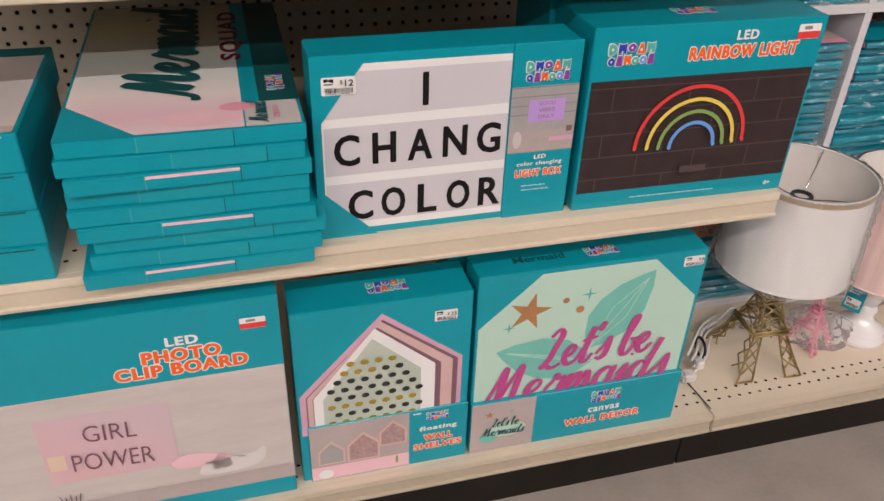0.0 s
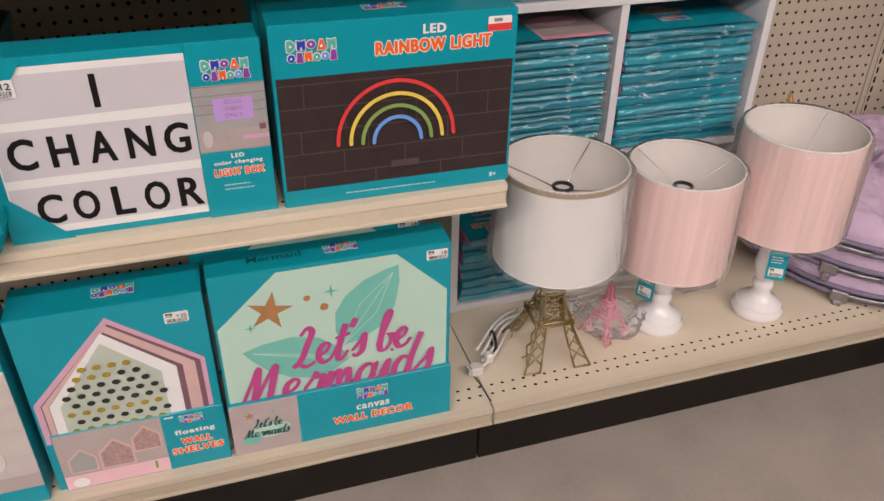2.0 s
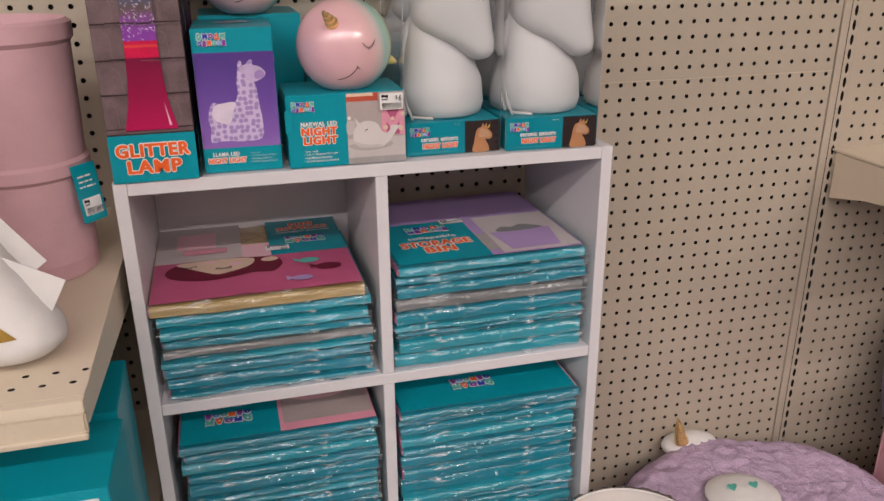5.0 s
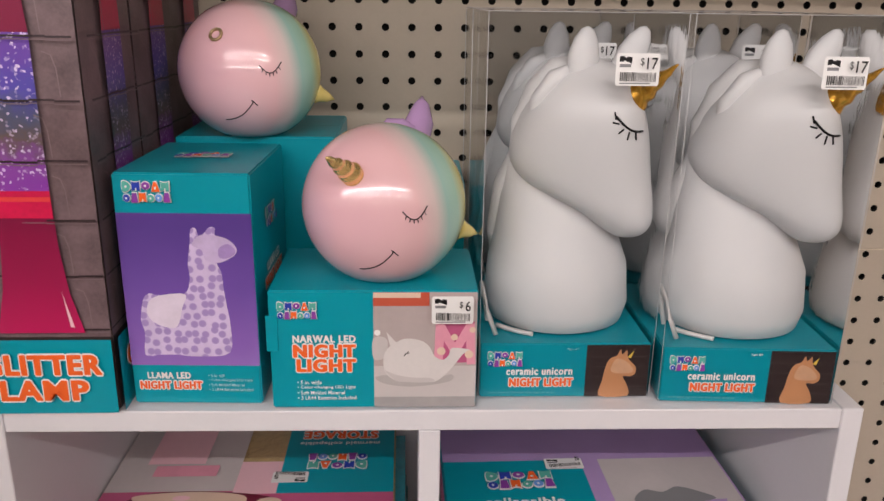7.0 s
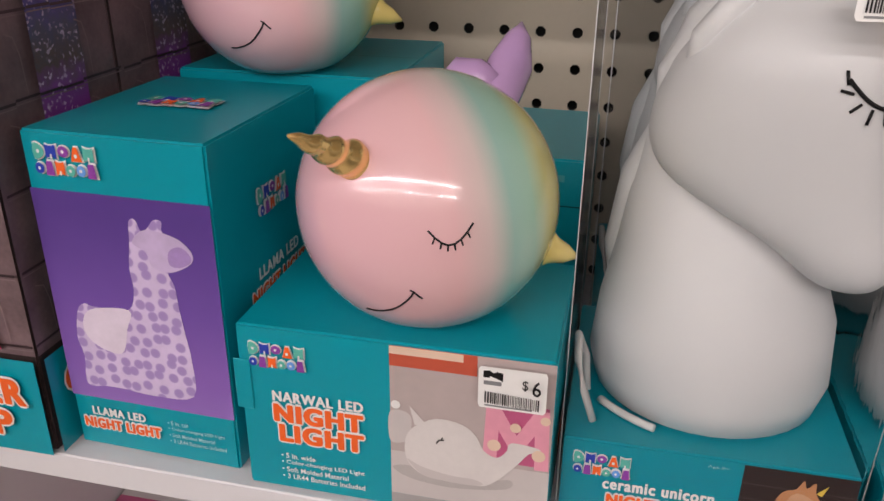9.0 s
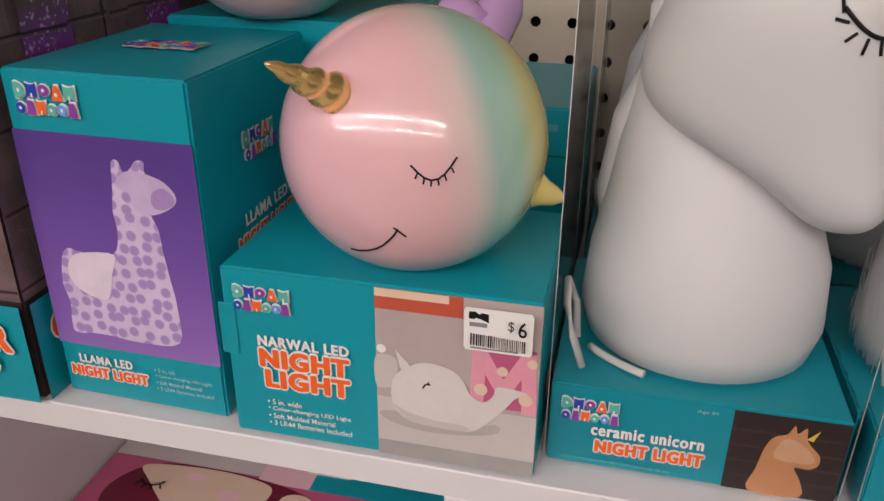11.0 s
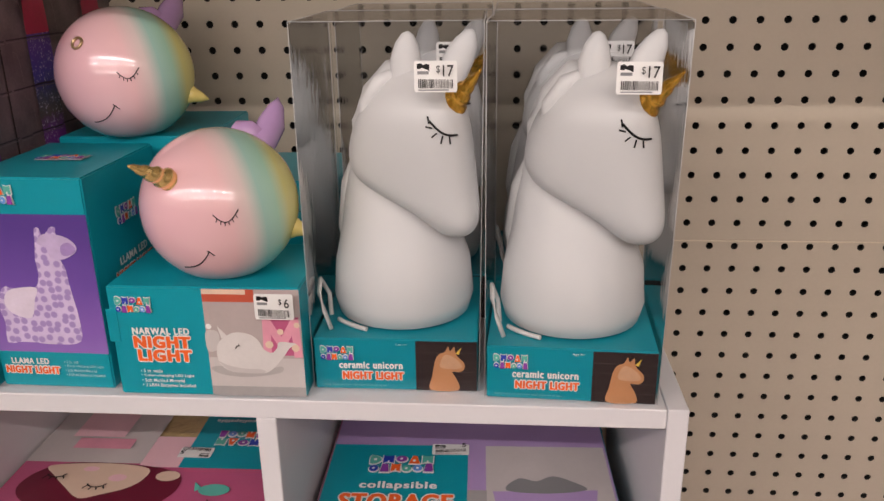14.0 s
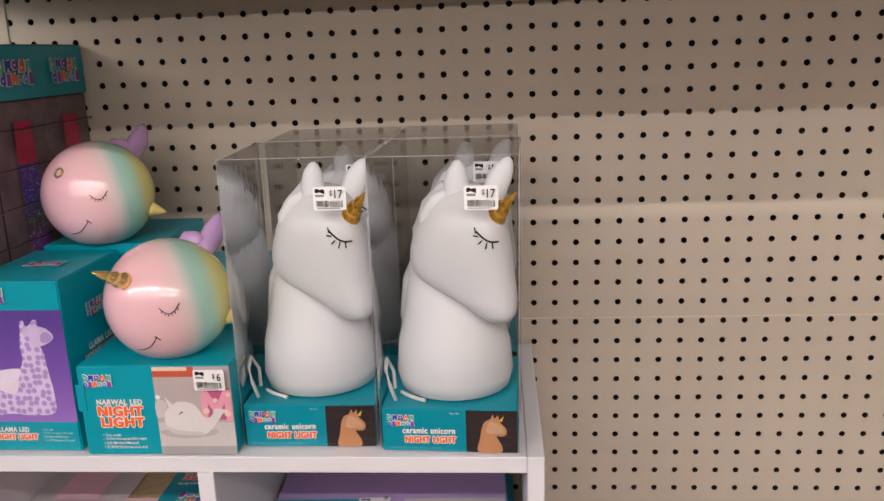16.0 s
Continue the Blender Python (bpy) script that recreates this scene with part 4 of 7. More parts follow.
sh = lambda k: CB + (0.016, 0.3245, 0.6255)[k]
tl = bin_stack(0.790, 1.068, sh(2) + 0.001, 0.941, 8, 1, grey=(4,))
tr = bin_stack(1.094, 1.374, sh(2) + 0.001, 0.961, 8, 2, grey=(5,))
bl = bin_stack(0.796, 1.067, sh(1) + 0.001, 0.738, 14, 3)
br = bin_stack(1.096, 1.372, sh(1) + 0.001, 0.738, 13, 4)
dl = bin_stack(0.792, 1.067, sh(0) + 0.001, 0.372, 9, 5)

# pink mermaid pack on the upper left pile, printed upside down to the aisle
W, D = 0.27, 0.272
pk = bin_pack(0.921, BACK + 0.004, 0.942, W, D, 0.018, 91, FILMGOLD, FILMPINK, 0.8)
f = Face((-W / 2, 0, 0.019), (1, 0, 0), (0, 1, 0))
hair = [(0.033, 0.075), (0.040, 0.055), (0.058, 0.040), (0.085, 0.032), (0.112, 0.034), (0.135, 0.042), (0.150, 0.047), (0.172, 0.042), (0.182, 0.055), (0.188, 0.075), (0.184, 0.100), (0.165, 0.112), (0.140, 0.118), (0.100, 0.122), (0.060, 0.118), (0.040, 0.100)]
items = [(rect(0.002, 0.002, W - 0.002, 0.125), ROSE), (rect(0.002, 0.125, 0.12, D - 0.004), PHOTOL), (rect(0.12, 0.120, 0.172, 0.17), PALEPINK), (rect(0.160, 0.120, W - 0.002, D - 0.006), TEAL),
         (rounded(hair), MAROON), (rounded([(0.047, 0.112), (0.060, 0.094), (0.078, 0.074), (0.100, 0.053), (0.118, 0.060), (0.140, 0.074), (0.150, 0.092), (0.148, 0.112), (0.115, 0.120), (0.075, 0.119)]), FLESHP),
         (oval(0.172, 0.098, 0.012, 0.010), FLESHP), (oval(0.124, 0.092, 0.009, 0.007), PALEPINK), (oval(0.092, 0.108, 0.008, 0.005), PALEPINK), (oval(0.208, 0.087, 0.015, 0.0085), SEAG), ([(0.196, 0.089), (0.186, 0.098), (0.190, 0.084)], SEAG), (oval(0.232, 0.060, 0.018, 0.011), MAROON), ([(0.218, 0.063), (0.206, 0.074), (0.208, 0.056)], MAROON), (oval(0.193, 0.030, 0.014, 0.008), LILACP), ([(0.183, 0.031), (0.172, 0.040), (0.173, 0.024)], LILACP),
         (rect(0.03, 0.165, 0.085, 0.225), PALEPINK), (rect(0.04, 0.145, 0.10, 0.162), PINKP)]
for cu, cv in ((0.064, 0.093), (0.110, 0.076)):
    items += [(q, BLACKP) for q in arc(cu, cv + 0.004, 0.010, 0.0018, 200, 340, 8)]
    items += [(q, BLACKP) for k in range(4) for q in stroke([(cu - 0.008 + k * 0.005, cv - 0.003 - 0.003 * (k in (1, 2))), (cu - 0.011 + k * 0.007, cv - 0.009 - 0.002 * (k in (1, 2)))], 0.0014)]
items = [([(u - 0.016, 0.136 - (0.125 - v) * 0.82) if 4 <= k < 9 or k >= 17 else (u, v * 1.075) for u, v in poly], m_) for k, (poly, m_) in enumerate(items)]
printed_each("printed_label", pk, f, items[:4], 0.0012, "rose and teal printed label")
printed_each("printed_picture", pk, f, items[4:17], 0.0020, "mermaid drawing on pink")
for k in range(2):
    printed("printed_lashes", pk, f, items[17 + 12 * k:29 + 12 * k], 0.0042, "black closed eye")
g = f.turned(0.213, 0.204, 180)
words(pk, g, "STORAGE", 0, -0.024, 0.075, 0.014, ORANGE, 0.004, 0.03, rim=WHITEP)
words(pk, g, "BIN", 0, -0.042, 0.035, 0.014, ORANGE, 0.004, 0.03, rim=WHITEP)
words(pk, g, "mermaid collapsible", 0, -0.008, 0.080, 0.008, WHITEP, 0.004, 0.02)
logo(pk, g, 0, 0.025, 0.062, 0.003)
price_tag(pk, g.turned(0, 0, 0), 0.026, 0.042, 0.034, 0.018, "5", lift=0.003)

# lilac pack on the upper right pile
pk = bin_pack(1.235, BACK + 0.004, 0.962, 0.268, D, 0.015, 92, FILMTEAL2, FILMPINK, 1.6)
f = Face((-0.134, 0, 0.0162), (1, 0, 0), (0, 1, 0))
printed_each("printed_label", pk, f, [(rect(0.002, 0.002, 0.266, D - 0.004), LILACP), (rect(0.002, 0.002, 0.133, 0.156), TEAL), (rect(0.150, 0.006, 0.264, 0.156), PHOTOL), ([(0.166, 0.014), (0.238, 0.014), (0.250, 0.088), (0.156, 0.084)], LILACP), (rounded([(0.168, 0.086), (0.180, 0.104), (0.196, 0.100), (0.212, 0.108), (0.232, 0.098), (0.240, 0.088), (0.206, 0.082)]), GREYT), (rect(0.133, 0.02, 0.1505, 0.085), PHOTOG)], 0.0012, "lilac and teal printed label")
logo(pk, f, 0.070, 0.121, 0.066, 0.003)
words(pk, f, "collapsible", 0.070, 0.088, 0.070, 0.013, WHITEP, 0.003, 0.02)
words(pk, f, "STORAGE", 0.070, 0.066, 0.100, 0.020, ORANGE, 0.003, 0.03, rim=WHITEP)
words(pk, f, "BIN", 0.070, 0.042, 0.042, 0.020, ORANGE, 0.003, 0.03, rim=WHITEP)
small_print(pk, f, 0.025, 0.020, 0.085, 1, 0.004, 0.0025)
price_tag(pk, f, 0.098, 0.138, 0.036, 0.018, "5", lift=0.003)

# labelled packs on the lower piles
for x, z, w, seed, flip in ((0.931, 0.739, 0.268, 93, True), (1.234, 0.739, 0.272, 94, True), (0.929, 0.373, 0.268, 95, False)):
    pk = bin_pack(x, BACK + (0.001 if flip else -0.026), z, w, D, 0.014, seed, FILMTEAL, FILMPINK, 0.4)
    f = Face((-w / 2, 0, 0.0152), (1, 0, 0), (0, 1, 0))
    printed_each("printed_label", pk, f, [(rect(0.002, 0.002, w - 0.002, D - 0.01), PINKP), (rect(0.002, 0.002, w * 0.5 if x < 1 else w - 0.004, 0.17), TEAL), (rect(w * 0.52, 0.02, w - 0.004, 0.16) if x < 1 else rect(0.02, 0.18, w - 0.02, 0.24), PHOTOB), (oval(w * 0.72, 0.10, 0.05, 0.03) if x < 1 else oval(0.14, 0.21, 0.05, 0.02), PALEPINK)], 0.0012, "teal and pink printed label")
    g = f.turned(0.066 if x < 1 else 0.12, 0.09 if flip else 0.052, 180 if x > 1 or flip else 0)
    words(pk, g, "STORAGE", 0, -0.012, 0.092, 0.016, ORANGE, 0.003, 0.03, rim=WHITEP)
    words(pk, g, "BIN", 0, -0.033, 0.042, 0.016, ORANGE, 0.003, 0.03, rim=WHITEP)
    words(pk, g, "collapsible", 0, 0.008, 0.066, 0.009, WHITEP, 0.003, 0.02)
    logo(pk, g, 0, 0.038, 0.068, 0.003)

# ---- cartons on the left bay ----


def brick_print(u0, v0, u1, v1, bw, bh, brick, joint, lines=0.0022, seed=3):
    rng = random.Random(seed)
    items, v, k = [(rect(u0, v0, u1, v1), brick)], v0 + bh * 0.6, 0
    while v < v1:
        items.append((rect(u0, v, u1, min(v + lines, v1)), joint))
        u = u0 + (bw * (0.3 + 0.5 * (k % 2)) + rng.uniform(-0.1, 0.1) * bw)
        while u < u1 - lines:
            items.append((rect(u, max(v0, v - bh), u + lines, v), joint))
            u += bw * rng.uniform(0.85, 1.15)
        v += bh
        k += 1
    return items


# neon rainbow carton
w, d, h = 0.327, 0.122, 0.2545


def rainbow_carton(m):
    rb = carton("rainbow_light_carton", w, d, h, m, "teal carton with a neon rainbow on dark brick", "box", "rainbow light cartons")
    F, R, T = sides(w, d, h)
    items = brick_print(0.004, 0.026, w - 0.004, 0.186, 0.098, 0.0325, BRICKD, BRICKL, 0.0014)
    cu, cv = 0.159, 0.0885
    for r, c in ((0.081, REDP), (0.064, YELLOWP), (0.048, GREENP), (0.033, SKYP)):
        items += [(q, c) for q in arc(cu, cv, r, 0.0052, 0, 180, 28, 1.02)]
        items += [(oval(cu + s * r, cv, 0.0026, 0.0030, 8), c) for s in (-1, 1)]
    items += [(rect(cu - 0.010, cv - 0.040, cu + 0.03, cv - 0.030), BRICKL)]
    printed("printed_picture", rb, F, items, 0.0004, "neon rainbow picture on dark brick")
    logo(rb, F, 0.052, 0.220, 0.068)
    words(rb, F, "LED", 0.212, 0.236, 0.030, 0.012, WHITEP, 0.0012, 0.03)
    words(rb, F, "RAINBOW LIGHT", 0.212, 0.215, 0.156, 0.0165, ORANGE, 0.0012, 0.035, rim=WHITEP)
    small_print(rb, F, 0.085, 0.012, 0.165, 1, 0.004, 0.0020, PALETEAL)
    words(rb, F, "8+", 0.302, 0.0135, 0.010, 0.007, WHITEP, 0.0012, 0.02)
    price_tag(rb, F, 0.285, 0.2255, 0.033, 0.020, red=True)
    logo(rb, T, 0.155, 0.045, 0.06)
    return rb


rainbow_carton(pose(0.598, 0.861, SHELF_A, 0, 0, -0.6))
rainbow_carton(pose(0.592, 0.992, SHELF_A, 0, 0, 1.2))

# letter box carton
w, d, h = 0.333, 0.062, 0.240
lb = carton("light_box_carton", w, d, h, pose(0.257, 0.868, SHELF_A, 0, 0, 0.3), "teal carton framing a white letter light box", "box")
F, R, T = sides(w, d, h)
panel = [(0.010, 0.052), (0.052, 0.010), (0.243, 0.010), (0.243, 0.229), (0.060, 0.229), (0.010, 0.170)]
printed("letter_board", lb, F, [(panel, WHITEP), (rect(0.012, 0.088, 0.243, 0.152), GREYBOX), ([(0.034, 0.028), (0.024, 0.040), (0.012, 0.050), (0.012, 0.076), (0.243, 0.076), (0.243, 0.020), (0.044, 0.020)], GREYBOX), ([(0.012, 0.170), (0.056, 0.220), (0.243, 0.220), (0.243, 0.166), (0.012, 0.163)], GREYBOX)], 0.0005, "white letter board with black letters")
for c, u, v in (("I", 0.136, 0.193), *((c, x, 0.121) for c, x in zip("CHANG", (0.0390, 0.0850, 0.1300, 0.1750, 0.2190))), *((c, x, 0.044) for c, x in zip("COLOR", (0.0540, 0.0960, 0.1405, 0.1820, 0.2245)))):
    words(lb, F, c, u, v, {"I": 0.0058, "L": 0.0240, "R": 0.0285, "H": 0.0280}.get(c, 0.0300), 0.041, BLACKP, 0.0012, 0.013, name="letter")
for name, tri in (("corner_flap", [(-0.0005, 0.0), (0.075, 0.0), (0.0, 0.074)]), ("corner_flap", [(0.0, 0.146), (0.068, 0.2395), (0.0, 0.2395)])):
    printed(name, lb, F, [(tri, TEAL)], 0.0024, "teal card corner flap")
bm = slab(0.244 - w / 2, -0.003, 0, w / 2 + 0.001, 0.0, h + 0.001, 0.0008)
part("side_sleeve", bm, TEAL, lb, "teal card sleeve with a small wall photo")
S = Face((-w / 2, -0.003, 0), (1, 0, 0), (0, 0, 1))
items = [(rect(0.2445, 0.096, w + 0.0005, 0.186), PHOTOG)] + [(rect(0.2445, 0.1 + 0.012 * k, w, 0.1012 + 0.012 * k), GREYT) for k in range(4, 8)] + [(rect(0.2445, 0.098, w, 0.126), PHOTOB), (rect(0.268, 0.138, 0.317, 0.168), SCREENG), (rect(0.30, 0.110, w, 0.116), MAUVE), (oval(0.256, 0.115, 0.006, 0.012), PHOTOL), (rect(0.322, 0.122, 0.330, 0.130), MAUVED)]
printed_each("printed_picture", lb, S, items, 0.0004, "small wall photo print")
for k, t in enumerate(("GOOD", "VIBES", "ONLY")):
    words(lb, S, t, 0.2925, 0.163 - 0.009 * k, 0.022, 0.005, GREYT, 0.0014)
logo(lb, S, 0.289, 0.205, 0.062)
words(lb, S, "LED", 0.290, 0.089, 0.016, 0.006, WHITEP, 0.0012, 0.02)
words(lb, S, "color changing", 0.290, 0.079, 0.062, 0.0075, WHITEP, 0.0012, 0.015)
words(lb, S, "LIGHT BOX", 0.290, 0.066, 0.064, 0.010, ORANGE, 0.0014, 0.035, rim=WHITEP)
small_print(lb, S, 0.268, 0.046, 0.042, 2, 0.006, 0.0018, PALETEAL)
price_tag(lb, F, 0.012, 0.194, 0.040, 0.022, "$12", lift=0.003)

# flat sign cartons in a pile
rng = random.Random(8)
for k in range(9):
    hh_ = 0.0202
    off, tw = rng.uniform(-0.012, 0.010), rng.uniform(-1.2, 1.2)
    if k == 8:
        off, tw = -0.006, -0.5
    sq = carton("sign_carton", 0.262, 0.46, hh_ - 0.0007, pose(-0.046 + off, 0.815 + 0.004 * (k % 3), SHELF_A + 0.0005 + k * hh_, 0, 0, tw), "flat teal sign carton in a pile on the shelf", "box", "flat sign cartons in piles")
    Fq, _, Tq = sides(0.262, 0.46, hh_ - 0.0007)
    a = rng.uniform(0.06, 0.12)
    printed("open_edge", sq, Fq, [(rect(a, 0.0135 if k % 3 == 0 else 0.0005, a + 0.10, 0.0175 if k % 3 == 0 else 0.019), PALEPINK if k % 3 == 0 else TEAL2), (rect(a - 0.0012, 0, a, 0.019), DIMTEAL), (rect(a + 0.10, 0, a + 0.1010, 0.019), DTEAL)], 0.0004)
    if k == 8:
        printed("printed_picture", sq, Tq, [(rect(0.004, 0.004, 0.196, 0.455), SUNSET), (rect(0.198, 0.004, 0.258, 0.07), PHOTOL), (rect(0.216, 0.07, 0.262, 0.455), DTEAL), ([(0, 0), (0.085, 0), (0, 0.095)], TEAL), (oval(0.15, 0.035, 0.045, 0.022), PALEPINK), (oval(0.19, 0.06, 0.02, 0.012), PINKP)], 0.0006, "watercolour sign under a teal corner")
        side = Tq.turned(0.13, 0.26, 90)
        script(sq, side, "Mermaid", -0.165, -0.015, 0.33, 0.044, 0.015, DTEAL, 0.0022)
        words(sq, side, "SQUAD", 0.05, -0.062, 0.20, 0.030, MAROON, 0.0018, 0.02)
        script(sq, side, "Mermaid", -0.250, -0.092, 0.050, 0.011, 0.0022, DTEAL, 0.0022)
        words(sq, side, "SQUAD", -0.223, -0.103, 0.035, 0.008, PINKP, 0.0018, 0.02)
        logo(sq, Tq.turned(0.238, 0.125, 90), 0, 0, 0.05)
for k in range(4):
    sq = carton("sign_carton", 0.25, 0.27, 0.0455, pose(-0.345 + rng.uniform(-0.004, 0.004), 0.848 + 0.004 * (k % 2), SHELF_A + 0.0005 + k * 0.0462, 0, 0, rng.uniform(-1, 1)), "deep teal carton in a second pile", "box", "flat sign cartons in piles")
    Fq, _, Tq = sides(0.25, 0.27, 0.0455)
    printed("open_edge", sq, Fq, [(rect(0.0, 0.0415, 0.236, 0.0435), PALEPINK if k == 3 else DTEAL), (rect(0.1, 0, 0.1010, 0.045), DTEAL)], 0.0004)
    if k == 3:
        printed("printed_picture", sq, Tq, [(rect(0.004, 0.004, 0.246, 0.236), PHOTOL), (rect(0.004, 0.004, 0.246, 0.02), PHOTOB)], 0.0006, "pale printed face")

# photo clip board carton
w, d, h = 0.435, 0.09, 0.380
cb = carton("clip_board_carton", w, d, h, pose(-0.188, 0.857, DECK + 0.0005, 0, 0, 0.2), "large teal carton picturing a pink wall sign", "box")
F, R, T = sides(w, d, h)
printed("wall_photo", cb, F, [(rect(0.0006, 0.036, w - 0.0006, 0.262), BRICKW)], 0.0004, "photo of a white brick wall")
printed("sign_photo", cb, F, [(rect(0.104, 0.105, 0.275, 0.227), SIGNP)], 0.0012, "pink sign in the photo")
for poly, m_ in ((rect(0.108, 0.132, 0.130, 0.160), FLESHP), (rect(0.0006, 0.036, w - 0.0006, 0.064), PHOTOB), (rounded([(0.262, 0.106), (0.285, 0.120), (0.318, 0.116), (0.345, 0.104), (0.330, 0.094), (0.280, 0.092)]), PALEPINK), (rounded([(0.300, 0.074), (0.310, 0.098), (0.345, 0.100), (0.378, 0.102), (0.392, 0.112), (0.396, 0.098), (0.384, 0.078), (0.340, 0.070)]), WHALEP), (rounded([(0.318, 0.082), (0.326, 0.108), (0.338, 0.108), (0.346, 0.084)]), PHOTOL), (oval(0.362, 0.104, 0.010, 0.008), PHOTOL)):
    printed("ornament_photo", cb, F, [(poly, m_)], 0.0018)
printed("dried_stems_photo", cb, F, [(q, MAUVED) for k in range(5) for q in stroke([(0.118 + 0.002 * k, 0.040), (0.108 + 0.007 * k, 0.082 - 0.004 * (k % 2))], 0.0016)], 0.0030, "dark dried stems in the photo")
printed("vase_photo", cb, F, [(oval(0.122, 0.044, 0.010, 0.012), YELLOWP)], 0.0034)
gp = F.turned(0.192, 0.165, -3)
words(cb, gp, "GIRL", 0.001, 0.026, 0.068, 0.030, MAUVED, 0.003, -0.006)
words(cb, gp, "POWER", 0.0, -0.026, 0.106, 0.032, MAUVED, 0.003, -0.006)
words(cb, F, "LED", 0.308, 0.328, 0.040, 0.014, WHITEP, 0.0012, 0.035)
words(cb, F, "PHOTO", 0.305, 0.306, 0.098, 0.0195, ORANGE, 0.0014, 0.04, rim=WHITEP)
words(cb, F, "CLIP BOARD", 0.303, 0.283, 0.168, 0.0195, ORANGE, 0.0014, 0.04, rim=WHITEP)
price_tag(cb, F, 0.383, 0.332, 0.034, 0.018, red=True)

# floating shelves carton: teal front with a house-shaped window
w, d, h = 0.262, 0.080, 0.333
ws = carton("wall_shelf_carton", w, d, h, pose(0.173, 0.870, DECK + 0.0005, 0, 0, -0.3), "teal carton with house-shaped nested wall shelves", "box")
F, R, T = sides(w, d, h)


def house(inset, lift, right=0.0):
    a, b, t = 0.004 + inset, w - 0.012 - inset + right, 0.315 - inset * 1.25
    return [(a, 0.10), (b, 0.10), (b, 0.215 - inset * 0.35), (0.128 + right * 0.5, t), (a, 0.180 - inset * 0.35)]


for k, (poly, m_) in enumerate(((house(0.0, 0), MAUVE), (house(0.009, 0, 0.002), MAUVED), (house(0.011, 0, -0.004), PINKSOFT), (house(0.019, 0, -0.014), MAUVED), (house(0.020, 0, -0.022), WHITEP), (house(0.034, 0, -0.030), SAGE))):
    printed("house_shelf" if k < 5 else "house_back", ws, F, [(poly, m_)], 0.0005 + 0.00015 * k)
items = []
for j in range(8):
    for i in range(8):
        u, v = 0.050 + i * 0.0205 + (0.010 if j % 2 else 0), 0.118 + j * 0.0165
        top = 0.272 - abs(u - 0.112) * 1.05
        if v < top and 0.045 < u < 0.185:
            items.append((oval(u, v, 0.0060, 0.0048, 10), GOLDP if j in (0, 2, 7) or (j == 6 and i < 4) else DARKDOT))
printed("foil_dots", ws, F, items, 0.0014, "gold and dark foil dots")
bm = slab(-w / 2 + 0.012, -0.004, 0.0, w / 2 + 0.001, 0.0, 0.118, 0.0008)
part("lower_sleeve", bm, TEAL, ws, "teal lower sleeve with a small photo")
S = Face((-w / 2, -0.004, 0), (1, 0, 0), (0, 0, 1))
items = [(rect(0.013, 0.002, 0.168, 0.117), PHOTOB), (rect(0.013, 0.002, 0.168, 0.03), PALEPINK)]
for cx, cy, s, c in ((0.045, 0.055, 0.021, PHOTOG), (0.095, 0.058, 0.026, HOUSEP), (0.142, 0.077, 0.022, HOUSEP)):
    items += [([(cx - s, cy - s), (cx + s, cy - s), (cx + s, cy + s * 0.4), (cx, cy + s * 1.4), (cx - s, cy + s * 0.4)], PINKSOFT), ([(cx - s * 0.85, cy - s * 0.85), (cx + s * 0.85, cy - s * 0.85), (cx + s * 0.85, cy + s * 0.3), (cx, cy + s * 1.15), (cx - s * 0.85, cy + s * 0.3)], c)]
items += [(oval(0.035, 0.014, 0.012, 0.010), WHITEP), (rect(0.146, 0.012, 0.150, 0.028), GREENP)]
printed_each("printed_picture", ws, S, items, 0.0004, "small shelf photo print")
logo(ws, S, 0.213, 0.103, 0.038)
words(ws, S, "floating", 0.215, 0.076, 0.060, 0.012, WHITEP, 0.0012, 0.03)
words(ws, S, "WALL", 0.215, 0.057, 0.046, 0.0125, ORANGE, 0.0014, 0.04, rim=WHITEP)
words(ws, S, "SHELVES", 0.215, 0.038, 0.078, 0.0125, ORANGE, 0.0014, 0.04, rim=WHITEP)
small_print(ws, S, 0.174, 0.110, 0.018, 1, 0.004, 0.003)
price_tag(ws, F, 0.205, 0.287, 0.034, 0.019, "$25", lift=0.001)
logo(ws, T, 0.142, 0.036, 0.062)

# canvas decor cartons, a second one behind
w, d, h = 0.368, 0.062, 0.350


